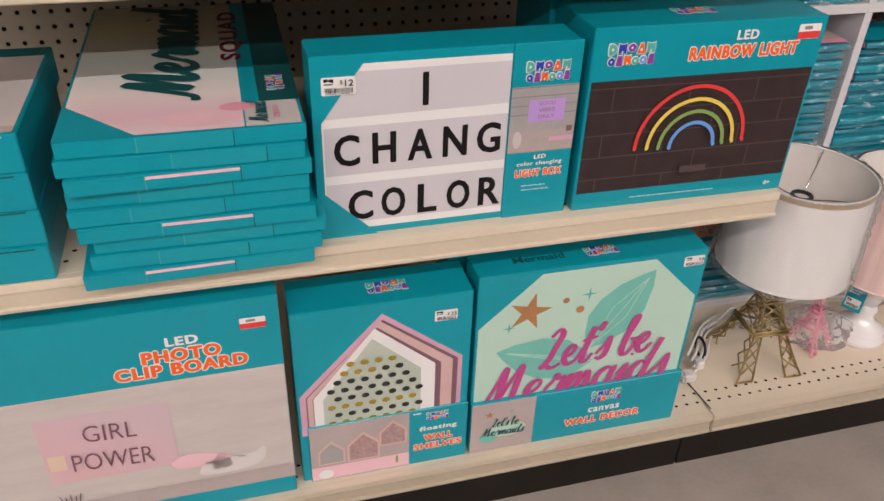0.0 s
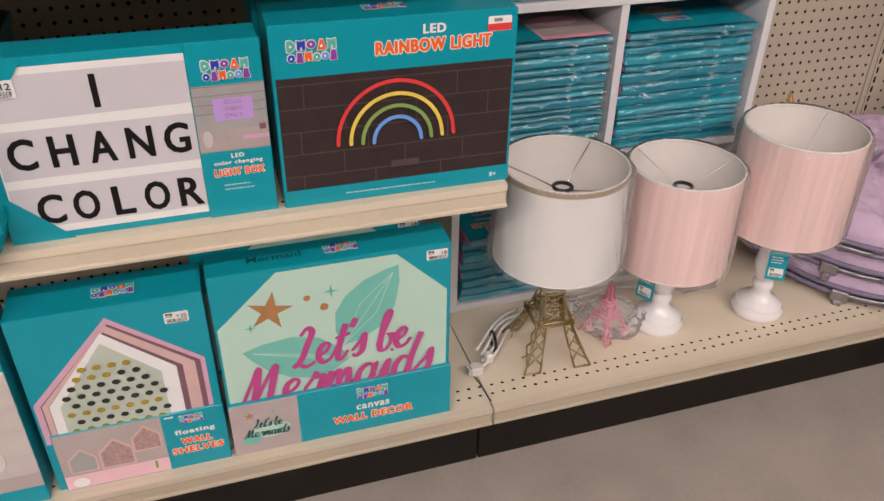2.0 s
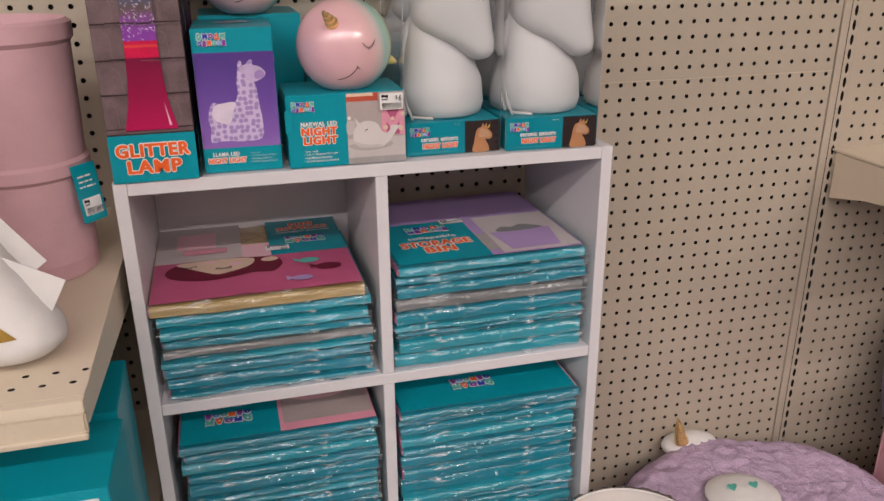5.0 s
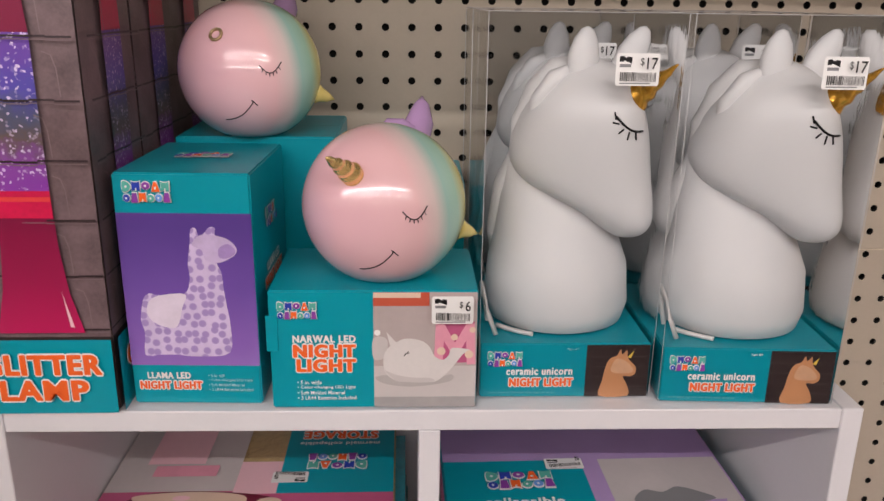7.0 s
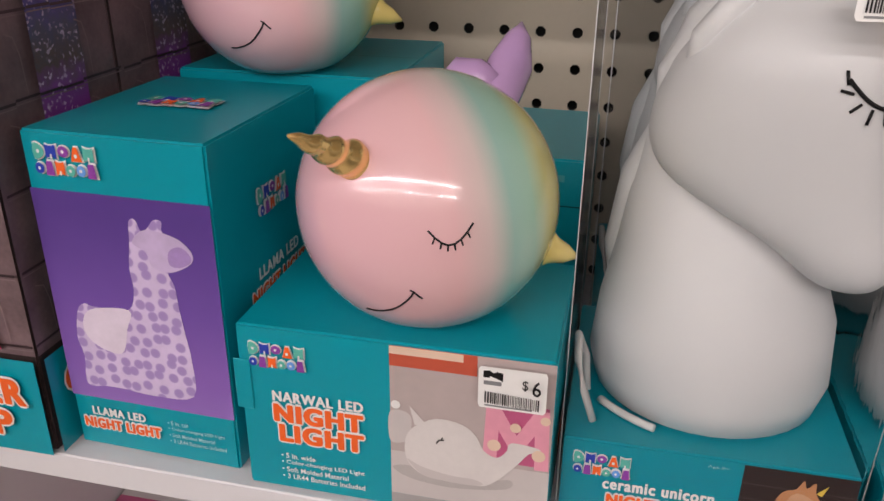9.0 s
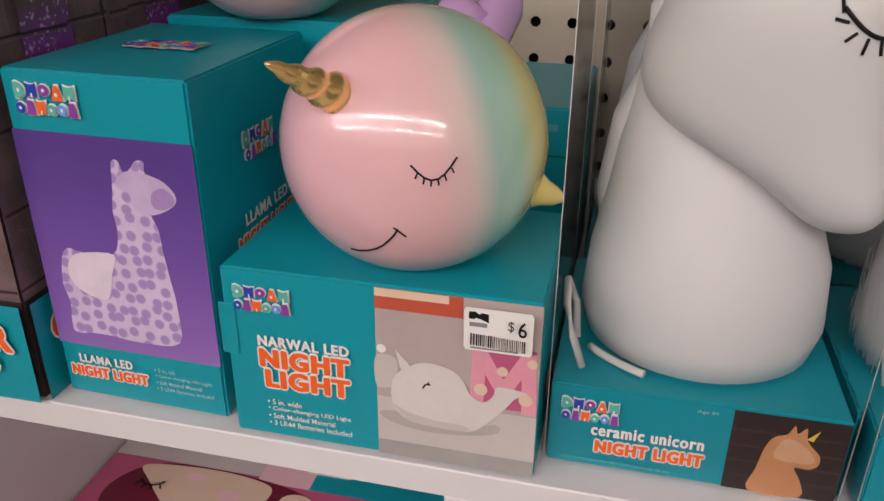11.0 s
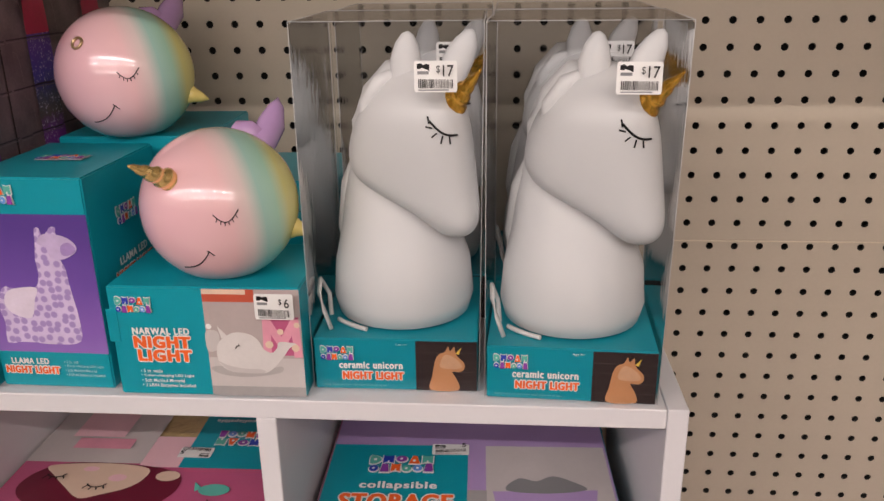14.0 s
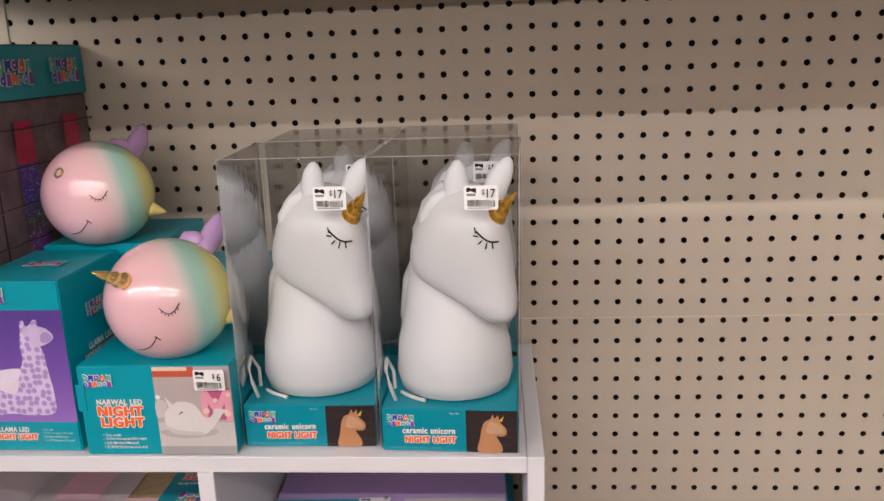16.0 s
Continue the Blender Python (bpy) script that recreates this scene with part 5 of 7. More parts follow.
def canvas_carton(m):
    cw = carton("canvas_carton", w, d, h, m, "teal carton framing a mint mermaid-tail canvas", "box", "canvas cartons")
    F, R, T = sides(w, d, h)
    oct_ = [(0.004, 0.05), (w - 0.006, 0.05), (w - 0.006, 0.262), (w - 0.088, 0.343), (0.098, 0.343), (0.004, 0.255)]
    leaf = lambda u, v, l, b, t: [(u + (x * l) * math.cos(radians(t)) - y * b * math.sin(radians(t)), v + x * l * math.sin(radians(t)) + y * b * math.cos(radians(t))) for x, y in ((0, 0), (0.12, 0.28), (0.3, 0.48), (0.5, 0.5), (0.72, 0.38), (0.9, 0.16), (1, 0), (0.85, -0.2), (0.6, -0.4), (0.35, -0.42), (0.12, -0.22))]
    items = [(oct_, MINT), (leaf(0.190, 0.186, 0.166, 0.092, 56), SEAL), (leaf(0.200, 0.158, 0.172, 0.088, 164), SEAL)]
    for u, v, l, t in ((0.190, 0.186, 0.158, 56), (0.200, 0.158, 0.164, 164)):
        for k in (-1.6, 0, 1.6):
            a = radians(t + k * 4)
            items += [(q, MINT) for q in stroke([(u, v), (u + l * 0.5 * math.cos(a) - k * 0.004 * math.sin(a), v + l * 0.5 * math.sin(a) + k * 0.004), (u + l * 0.95 * math.cos(radians(t)), v + l * 0.95 * math.sin(radians(t)))], 0.0012)]
    items += [(star(0.083, 0.276, 0.036, 0.36, 5, 78), COPPER), (oval(0.140, 0.289, 0.0052), COPPER), (oval(0.165, 0.268, 0.0065), COPPER), (star(0.177, 0.295, 0.013, 0.2, 4), SEAG), (star(0.052, 0.250, 0.010, 0.2, 4), SEAG)]
    printed("canvas", cw, F, items[:1], 0.0005, "mint canvas")
    per = (len(items) - 3 - 5) // 2
    for k in range(2):
        printed("tail_leaf", cw, F, [items[1 + k]] + items[3 + k * per:3 + (k + 1) * per], 0.0008 + 0.0004 * k, "sea green tail fluke print")
    for it, nm in zip(items[-5:], ("starfish", "dot", "dot", "sparkle", "sparkle")):
        printed(nm, cw, F, [it], 0.0016)
    g = F.turned(0, 0, 2)
    script(cw, g, "Let's be", 0.116, 0.154, 0.186, 0.038, 0.0082, MAGENTA, 0.0022)
    script(cw, g, "Mermaids", 0.018, 0.089, 0.322, 0.044, 0.0084, MAGENTA, 0.0034)
    part("lower_sleeve", slab(-w / 2 - 0.0005, -0.009, 0.0, w / 2 + 0.001, -0.0002, 0.108, 0.0008), TEAL, cw, "teal lower sleeve with a small photo")
    S = Face((-w / 2, -0.009, 0), (1, 0, 0), (0, 0, 1))
    printed("printed_picture", cw, S, [(rect(0.0, 0.001, 0.108, 0.1075), PHOTOB), (oval(0.062, 0.045, 0.032, 0.016), MINT), (star(0.03, 0.082, 0.009, 0.4), COPPER), (star(0.068, 0.085, 0.005, 0.3, 4), SEAG), (oval(0.03, 0.030, 0.015, 0.010), SEAL)], 0.0004)
    script(cw, S, "Let's be", 0.035, 0.055, 0.045, 0.009, 0.0020, DTEAL)
    script(cw, S, "Mermaids", 0.018, 0.036, 0.072, 0.009, 0.0020, DTEAL)
    logo(cw, S, 0.232, 0.084, 0.056)
    words(cw, S, "canvas", 0.232, 0.055, 0.056, 0.0105, WHITEP, 0.0012, 0.03)
    words(cw, S, "WALL DECOR", 0.232, 0.034, 0.136, 0.0145, ORANGE, 0.0014, 0.04, rim=WHITEP)
    price_tag(cw, F, 0.328, 0.322, 0.034, 0.018, "$8", lift=0.001)
    words(cw, T, "Mermaid", 0.1, 0.03, 0.08, 0.016, DTEAL, 0.0012, 0.01)
    return cw


cw1 = canvas_carton(pose(0.496, 0.872, DECK + 0.0005, 0, 0, -0.4))
copy_thing(cw1, pose(0.475, 0.962, DECK + 0.0005, 0, 0, 1.0))
logo(cw1, Face((-w / 2, 0, h), (1, 0, 0), (0, 1, 0)), 0.20, 0.03, 0.055)

from mathutils.bvhtree import BVHTree

# ---- cartons on top of the cube unit ----
w, d, h = 0.0945, 0.0975, 0.377


def stone_print(width, stone, light, dark):
    """Rough printed masonry: dark beds, pale chipped edges under them, uneven uprights."""
    rng = random.Random(12)
    items, v = [(rect(0.0005, 0.056, width - 0.0005, 0.320), stone)], 0.061
    row = 0
    while v < 0.318:
        for k in range(6):
            u0, u1 = 0.0006 + k * (width - 0.0012) / 6, 0.0006 + (k + 1) * (width - 0.0012) / 6
            wob = rng.uniform(-0.0006, 0.0006)
            items.append((rect(u0, v + wob, u1, v + wob + 0.0013), dark))
            items.append((rect(u0, v + wob - 0.0016, u1, v + wob - 0.0010), light))
        for u in ((0.014, 0.078), (0.024, 0.070))[row % 2]:
            u = min(u + rng.uniform(-0.003, 0.003), width - 0.006)
            top = min(v + 0.033, 0.319)
            items += [(q, light) for q in stroke([(u - 0.005, top - 0.003), (u, top - 0.005), (u + 0.0022, top - 0.013), (u + 0.003, v + 0.003)], 0.0007)]
        v += 0.0385
        row += 1
    return items


def glitter_carton(m):
    gl = carton("glitter_lamp_carton", w, d, h, m, "tall carton picturing a glowing red glitter lamp", "box", "glitter lamp cartons", BRICKD)
    F, R, T = sides(w, d, h)
    printed("lid", gl, T, [(rect(0.0008, 0.0008, w - 0.0008, d - 0.0008), TEAL)], 0.0004, "teal lid")
    for face, width, wall_, joint_ in ((F, w, BRICKV, BRICKVJ), (R, d, BRICKV, BRICKVJ)):
        c = width * 0.525
        printed("brick_print", gl, face, stone_print(width, wall_, joint_, BRICKVD), 0.0004, "brick wall print")
        base_ = LAVA if face is F else LAVADEEP
        printed("lamp_print", gl, face, [([(c - 0.0285, 0.060), (c + 0.0285, 0.060), (c + 0.0215, 0.090), (c + 0.0185, 0.120), (c + 0.0175, 0.158), (c - 0.0175, 0.158), (c - 0.0185, 0.120), (c - 0.0215, 0.090)], base_), ([(c + 0.0195, 0.064), (c + 0.0222, 0.064), (c + 0.0165, 0.090)], PALEPINK if face is F else LAVADEEP), (rect(c - 0.0175, 0.140, c + 0.0175, 0.158), LAVARED if face is F else LAVADEEP), (rect(c - 0.0175, 0.151, c + 0.0175, 0.154), REDP if face is F else LAVADEEP), (rect(c - 0.0175, 0.158, c + 0.0175, 0.256), GLITTER if face is F else GLITTERD), ([(c - 0.0175, 0.256), (c + 0.0175, 0.256), (c + 0.0145, 0.300), (c - 0.0145, 0.300)], base_)], 0.0030, "glowing red and blue glitter lamp print")
        printed("title_band", gl, face, [(rect(0, 0, width, 0.055), TEAL)], 0.0036)
        printed("title_band", gl, face, [(rect(0, 0.322, width, h - 0.001), TEAL)], 0.0036)
        c = width * 0.5
        words(gl, face, "GLITTER", c, 0.0375, 0.079, 0.0145, ORANGE, 0.006, 0.04, rim=WHITEP, rim_bold=0.06)
        words(gl, face, "LAMP", c, 0.0185, 0.058, 0.0145, ORANGE, 0.006, 0.04, rim=WHITEP, rim_bold=0.06)
        logo(gl, face, c, 0.349, 0.062, 0.006)
    return gl


gl1 = glitter_carton(pose(0.8185, 1.131, CT + 0.0005, 0, 0, 0.8))
copy_thing(gl1, pose(0.8180, 1.2305, CT + 0.0005, 0, 0, -0.4))
copy_thing(gl1, pose(0.8185, 1.3295 - 0.004, CT + 0.0005, 0, 0, 0.2))

# llama carton
w, d, h = 0.0905, 0.117, 0.1675
ll = carton("llama_light_carton", w, d, h, pose(0.9180, 1.141, CT + 0.0005, 0, 0, -1.2), "teal carton picturing a glowing llama on purple", "box")
F, R, T = sides(w, d, h)
printed("printed_picture", ll, F, [(rect(0.0004, 0.030, w - 0.0004, 0.1405), PURPLEP)], 0.0004, "purple backdrop print")
llama = [(0.0108, 0.0379), (0.012, 0.0541), (0.0101, 0.0647), (0.0131, 0.0793), (0.0175, 0.0838), (0.0236, 0.0827), (0.0414, 0.0837), (0.046, 0.0945), (0.0456, 0.1058), (0.0479, 0.1195), (0.0491, 0.1292), (0.0525, 0.1302), (0.0546, 0.1249), (0.0579, 0.1268), (0.0614, 0.1309), (0.0656, 0.1307), (0.0655, 0.1254), (0.0737, 0.1227), (0.0788, 0.1172), (0.0783, 0.1126), (0.073, 0.1087), (0.0655, 0.1061), (0.0678, 0.0993), (0.0685, 0.088), (0.0699, 0.0748), (0.0714, 0.0611), (0.0698, 0.0401), (0.0491, 0.0369), (0.0315, 0.0381), (0.0215, 0.0381)]
printed("printed_llama", ll, F, [(rounded(llama), SPOTS)], 0.0006, "glowing lavender llama with round spots")
printed("printed_head", ll, F, [(rounded([(0.0494, 0.1196), (0.053, 0.1242), (0.0578, 0.126), (0.0655, 0.1254), (0.0737, 0.1227), (0.0788, 0.1172), (0.0783, 0.1126), (0.073, 0.1087), (0.0655, 0.1061), (0.0579, 0.1082), (0.0556, 0.115), (0.0508, 0.1175)]), GLOWP)], 0.0008, "pale lavender head print")
printed("printed_snout", ll, F, [(rounded([(0.0674, 0.1165), (0.0731, 0.1196), (0.0777, 0.1163), (0.0778, 0.1125), (0.0722, 0.1094), (0.0671, 0.1103)]), SNOUT)], 0.0010, "shaded snout print")
printed("printed_saddle", ll, F, [(rounded([(0.0165, 0.0772), (0.0235, 0.0821), (0.0419, 0.0835), (0.0392, 0.0731), (0.0351, 0.06), (0.028, 0.0587), (0.019, 0.0626), (0.015, 0.0691)]), GLOWL)], 0.0008, "pale glowing saddle print")
logo(ll, F, 0.0225, 0.155, 0.034)
words(ll, F, "LLAMA LED", 0.026, 0.0225, 0.030, 0.0048, WHITEP, 0.0012, 0.03)
words(ll, F, "NIGHT LIGHT", 0.027, 0.0150, 0.043, 0.0058, ORANGE, 0.0013, 0.04, rim=WHITEP)
for k, t in enumerate(("• 5 in. tall", "• Color-changing LED Light", "• Soft Molded Material", "• 3 LR44 Batteries Included")):
    wid = (0.011, 0.031, 0.025, 0.031)[k]
    words(ll, F, t, 0.0535 + wid / 2, 0.0225 - 0.0036 * k, wid, 0.0024, PALETEAL, 0.0012, 0.005)
logo(ll, R, 0.055, 0.127, 0.034)
words(ll, R, "LLAMA LED", 0.058, 0.092, 0.046, 0.0062, PAPERW, 0.0012, 0.03)
words(ll, R, "NIGHT LIGHT", 0.058, 0.081, 0.062, 0.0075, ORANGE, 0.0013, 0.04, rim=WHITEP)
logo(ll, T, 0.045, 0.058, 0.042)

# carton behind it, under the second narwhal
w, d, h = 0.128, 0.128, 0.171
bk = carton("night_light_carton", w, d, h, pose(0.9440, 1.2665, CT + 0.0005, 0, 0, 0.8), "teal carton carrying a narwhal night light", "box")
F, R, T = sides(w, d, h)
logo(bk, R, 0.05, 0.125, 0.034)
small_print(bk, R, 0.03, 0.07, 0.06, 3, 0.01, 0.004)
printed("lid_seam", bk, T, [(rect(0.002, 0.06, w - 0.002, 0.0606), DTEAL)], 0.0004)

# plain carton against the pegboard
w, d, h = 0.100, 0.115, 0.128
rear = carton("night_light_carton", w, d, h, pose(1.0640, 1.285, CT + 0.0005, 0, 0, -0.5), "plain teal carton standing behind the narwhal carton", "box")
F, R, T = sides(w, d, h)
printed("lid_seam", rear, F, [(rect(0.001, 0.100, w - 0.001, 0.1008), DTEAL)], 0.0004)
small_print(rear, F, 0.07, 0.115, 0.025, 1, 0.01, 0.004, DIMTEAL)

# narwhal carton
w, d, h = 0.1435, 0.098, 0.0885
nw = carton("narwhal_light_carton", w, d, h, pose(1.0435, 1.134, CT + 0.0005, 0, 0, 0.3), "teal carton picturing a white narwhal night light", "box")
F, R, T = sides(w, d, h)
printed("printed_wall", nw, F, [(rect(0.0715, 0.0325, w - 0.0004, h - 0.001), PHOTOB)], 0.0004, "blurred beige wall print")
printed("printed_table", nw, F, [(rect(0.0715, 0.0085, w - 0.0004, 0.0325), PHOTOL), (rect(0.0715, 0.0005, w - 0.0004, 0.0085), PHOTOG)], 0.0004, "pale table print")
printed("printed_shelf", nw, F, [(rect(0.0715, 0.0775, 0.110, h - 0.001), TERRA), (rect(0.0715, 0.0835, 0.104, h - 0.0012), FLESHP)], 0.0006, "orange shelf print")
printed("printed_sign", nw, F, [(rect(0.1145, 0.035, 0.1415, 0.066), ROSE)] + [(q, PINKP) for q in stroke([(0.1165, 0.0352), (0.1175, 0.063), (0.128, 0.044), (0.1385, 0.063), (0.1395, 0.0352)], 0.0062)], 0.0006, "blurred pink letter print")
for u, v, rr, shade_ in ((0.1275, 0.0545, 0.0024, FLESHP), (0.1185, 0.0440, 0.0030, FLESHP), (0.1380, 0.0415, 0.0030, FLESHP), (0.1400, 0.0600, 0.0022, FLESHP), (0.0742, 0.0580, 0.0022, PAPERW)):
    printed("printed_bulb", nw, F, [(oval(u, v, rr, rr), shade_)], 0.0012, "small glowing bulb print")
printed("printed_lamp", nw, F, [(rounded([(0.0713, 0.0533), (0.0773, 0.0548), (0.0812, 0.0513), (0.0796, 0.0397), (0.0727, 0.0371), (0.0707, 0.0418)]), PHOTOL)], 0.0006, "blurred pale lamp print")
printed("printed_shadow", nw, F, [(rounded([(0.0722, 0.0235), (0.0806, 0.0255), (0.0889, 0.0205), (0.1087, 0.0212), (0.1257, 0.026), (0.1245, 0.0205), (0.1002, 0.0166), (0.0805, 0.0185)]), SHADOWP)], 0.0007, "soft grey shadow print")
printed("printed_whale", nw, F, [(rounded([(0.079, 0.0421), (0.0781, 0.0345), (0.08, 0.0271), (0.0862, 0.0218), (0.0974, 0.0201), (0.1088, 0.02), (0.1159, 0.0212), (0.1228, 0.0273), (0.1297, 0.036), (0.1337, 0.0416), (0.1385, 0.0439), (0.137, 0.0454), (0.1279, 0.0464), (0.1249, 0.0452), (0.1239, 0.0412), (0.1198, 0.0373), (0.1141, 0.0399), (0.1105, 0.047), (0.1057, 0.0513), (0.0988, 0.0533), (0.0921, 0.0531), (0.0866, 0.0504), (0.0825, 0.0475)]), WHALEP), ([(0.0828, 0.0483), (0.0804, 0.0584), (0.0873, 0.0505)], WHALEP), (rounded([(0.0791, 0.0295), (0.0862, 0.0218), (0.0974, 0.0201), (0.1088, 0.02), (0.1144, 0.0214), (0.1101, 0.0235), (0.0988, 0.0238), (0.0862, 0.0262)]), PHOTOL)], 0.0009, "white narwhal lamp print")
printed("printed_eye", nw, F, [(q, BLACKP) for q in stroke([(0.0928, 0.0405), (0.0940, 0.0425), (0.0962, 0.0428)], 0.0007)] + [(q, BLACKP) for q in stroke([(0.0950, 0.0428), (0.0955, 0.0442)], 0.0005)], 0.0014, "small closed eye print")
logo(nw, F, 0.0195, 0.0745, 0.029)
words(nw, F, "NARWAL LED", 0.0375, 0.0535, 0.043, 0.0053, WHITEP, 0.0012, 0.03)
words(nw, F, "NIGHT", 0.0375, 0.0445, 0.042, 0.0092, ORANGE, 0.0014, 0.05, rim=WHITEP, rim_bold=0.06)
words(nw, F, "LIGHT", 0.0385, 0.0335, 0.040, 0.0092, ORANGE, 0.0014, 0.05, rim=WHITEP, rim_bold=0.06)
for k, t in enumerate(("• 5 in. wide", "• Color-changing LED Light", "• Soft Molded Material", "• 3 LR44 Batteries Included")):
    wid = (0.017, 0.041, 0.033, 0.041)[k]
    words(nw, F, t, 0.0178 + wid / 2, 0.0205 - 0.0040 * k, wid, 0.0030, WHITEP, 0.0012, 0.01)
price_tag(nw, F, 0.1115, 0.0665, 0.0285, 0.0200, "$6", lift=0.006)
part("tuck_flap", slab(-w / 2 - 0.0022, -0.0009, 0.044, -w / 2 + 0.006, -0.0001, 0.0705, 0.0003), TEAL, nw, "loose teal tuck flap")
logo(nw, R, 0.05, 0.066, 0.026)
words(nw, R, "NIGHT LIGHT", 0.05, 0.035, 0.06, 0.009, ORANGE, 0.0014, 0.04, rim=WHITEP)

# ---- narwhal night lights ----


def narwhal(m, horn, r=0.0580):
    """A round glazed narwhal: body, horn or its empty socket, tail, fin, eye and mouth."""
    nar = thing("narwhal_night_light", m, "round pastel rainbow glazed narwhal " + ("with a gold spiral horn" if horn else "missing its horn"), "night light", "narwhal night lights")
    bm = bmesh.new()
    bmesh.ops.create_uvsphere(bm, u_segments=48, v_segments=32, radius=1)
    for v in bm.verts:
        z = v.co.z
        flat = max(z, -0.885)
        v.co = Vector((v.co.x * r, v.co.y * r * 0.98, flat * r * 0.985))
    smooth(part("body", bm, PASTEL, nar), 0)

    def on(a, e, out=0.0):
        a, e = radians(a), radians(e)
        return Vector((math.cos(e) * math.cos(a) * (r + out), math.cos(e) * math.sin(a) * (r * 0.98 + out), math.sin(e) * (r * 0.985 + out)))
    base = on(-112, 32)
    if horn:
        n = Vector((-0.0141, -0.0276, 0.0166)).normalized()
        a = n.orthogonal().normalized()
        b = n.cross(a)
        bm, rings, length = bmesh.new(), [], 0.0385
        for i in range(29):
            t = i / 28
            rr = 0.0078 * (1 - t) ** 0.75 + 0.0006
            ring = []
            for k in range(20):
                ang = 2 * math.pi * k / 20
                rr2 = rr * (1 + 0.10 * math.sin(ang + t * 26))
                ring.append(bm.verts.new(base - n * 0.004 + n * (t * length) + rr2 * (math.cos(ang) * a + math.sin(ang) * b)))
            rings.append(ring)
        for p, q in zip(rings, rings[1:]):
            for k in range(20):
                bm.faces.new((p[k], p[(k + 1) % 20], q[(k + 1) % 20], q[k])).smooth = True
        bm.faces.new(rings[-1])
        part("horn", bm, GOLD, nar, "shiny gold spiral horn")
    else:
        n = base.normalized()
        a = n.orthogonal().normalized()
        b = n.cross(a)
        part("horn_socket", tube([base + n * 0.0006 + 0.0045 * (math.cos(x) * a + math.sin(x) * b) for x in [2 * math.pi * k / 20 for k in range(20)]], 0.0013, 6, True), GOLDTRIM, nar, "empty ring where the horn was")
    # tail: two flukes rising behind
    root = on(62, 36, -0.004)
    pts = [root, root + Vector((0.001, 0.012, 0.006)), root + Vector((0.004, 0.026, 0.016)), root + Vector((0.006, 0.038, 0.028)), root + Vector((0.0065, 0.044, 0.035))]
    smooth(part("tail_fluke", tube(pts, 0.01, 14, taper=[0.008, 0.0110, 0.0115, 0.0068, 0.0008]), LILACG, nar, "lilac tail fluke"), 0)
    pts = [root + Vector((-0.001, 0.009, 0.009)), root + Vector((-0.010, 0.013, 0.0135)), root + Vector((-0.019, 0.015, 0.0145)), root + Vector((-0.029, 0.016, 0.0105))]
    smooth(part("tail_fluke", tube(pts, 0.01, 12, taper=[0.008, 0.0090, 0.0075, 0.001]), LILACG, nar, "lilac tail fluke"), 0)
    root = on(4, -20, -0.004)
    pts = [root, root + Vector((0.006, 0.001, -0.002)), root + Vector((0.011, 0.003, -0.004)), root + Vector((0.0165, 0.005, -0.006))]
    smooth(part("fin", tube(pts, 0.006, 12, taper=[0.0105, 0.0062, 0.0044, 0.0008]), YELLOWG, nar, "yellow side fin"), 0)

    def line(path, rad, bm):
        return tube([on(p, q, 0.0001) for p, q in path], rad, 5, bm=bm)
    lid = lambda k: (-76.2 + k * 2.5, 8.4 + 0.33 * k - 7.0 * math.sin(math.pi * k / 7))
    bm = line([lid(k) for k in range(8)], 0.00042, bmesh.new())
    for k in range(1, 7):
        x, y = lid(k)
        line([(x, y), (x + (k - 3.5) * 0.4 + 0.2, y - 2.4)], 0.00036, bm)
    part("eye", bm, BLACKP, nar, "closed eye with lashes")
    bm = line([(-109, -36.6), (-104, -36.2), (-98.5, -34.6), (-93, -32.0), (-89, -28.8), (-85.6, -25.0), (-83.2, -21.8), (-81.8, -18.9)], 0.00045, bmesh.new())
    line([(-83.4, -18.3), (-81.6, -19.6), (-80.0, -21.4), (-78.4, -22.8)], 0.00042, bm)
    part("mouth", bm, BLACKP, nar, "thin smiling mouth line")
    return nar


narwhal(pose(1.0500, 1.1745, 1.2597), True)
narwhal(pose(0.9390, 1.2845, 1.3420, 0, 0, 4), False, 0.0565)

# ---- unicorn night lights ----


def blend_body(sections, seg=36):
    """A skin over ellipse sections (centre, half width, half depth, tilt axis)."""
    bm, rings = bmesh.new(), []
    for c, a, b, n in sections:
        n = Vector(n).normalized()
        side = Vector((0, 1, 0))
        fwd = side.cross(n).normalized()
        back, front = a if isinstance(a, tuple) else (a, a)
        rings.append([bm.verts.new(Vector(c) + (back if math.cos(2 * math.pi * k / seg) > 0 else front) * math.cos(2 * math.pi * k / seg) * fwd + b * math.sin(2 * math.pi * k / seg) * side) for k in range(seg)])
    for u, w_ in zip(rings, rings[1:]):
        for k in range(seg):
            bm.faces.new((u[k], u[(k + 1) % seg], w_[(k + 1) % seg], w_[k])).smooth = True
    bm.faces.new(rings[0][::-1])
    bm.faces.new(rings[-1])
    bmesh.ops.recalc_face_normals(bm, faces=bm.faces[:])
    return bm


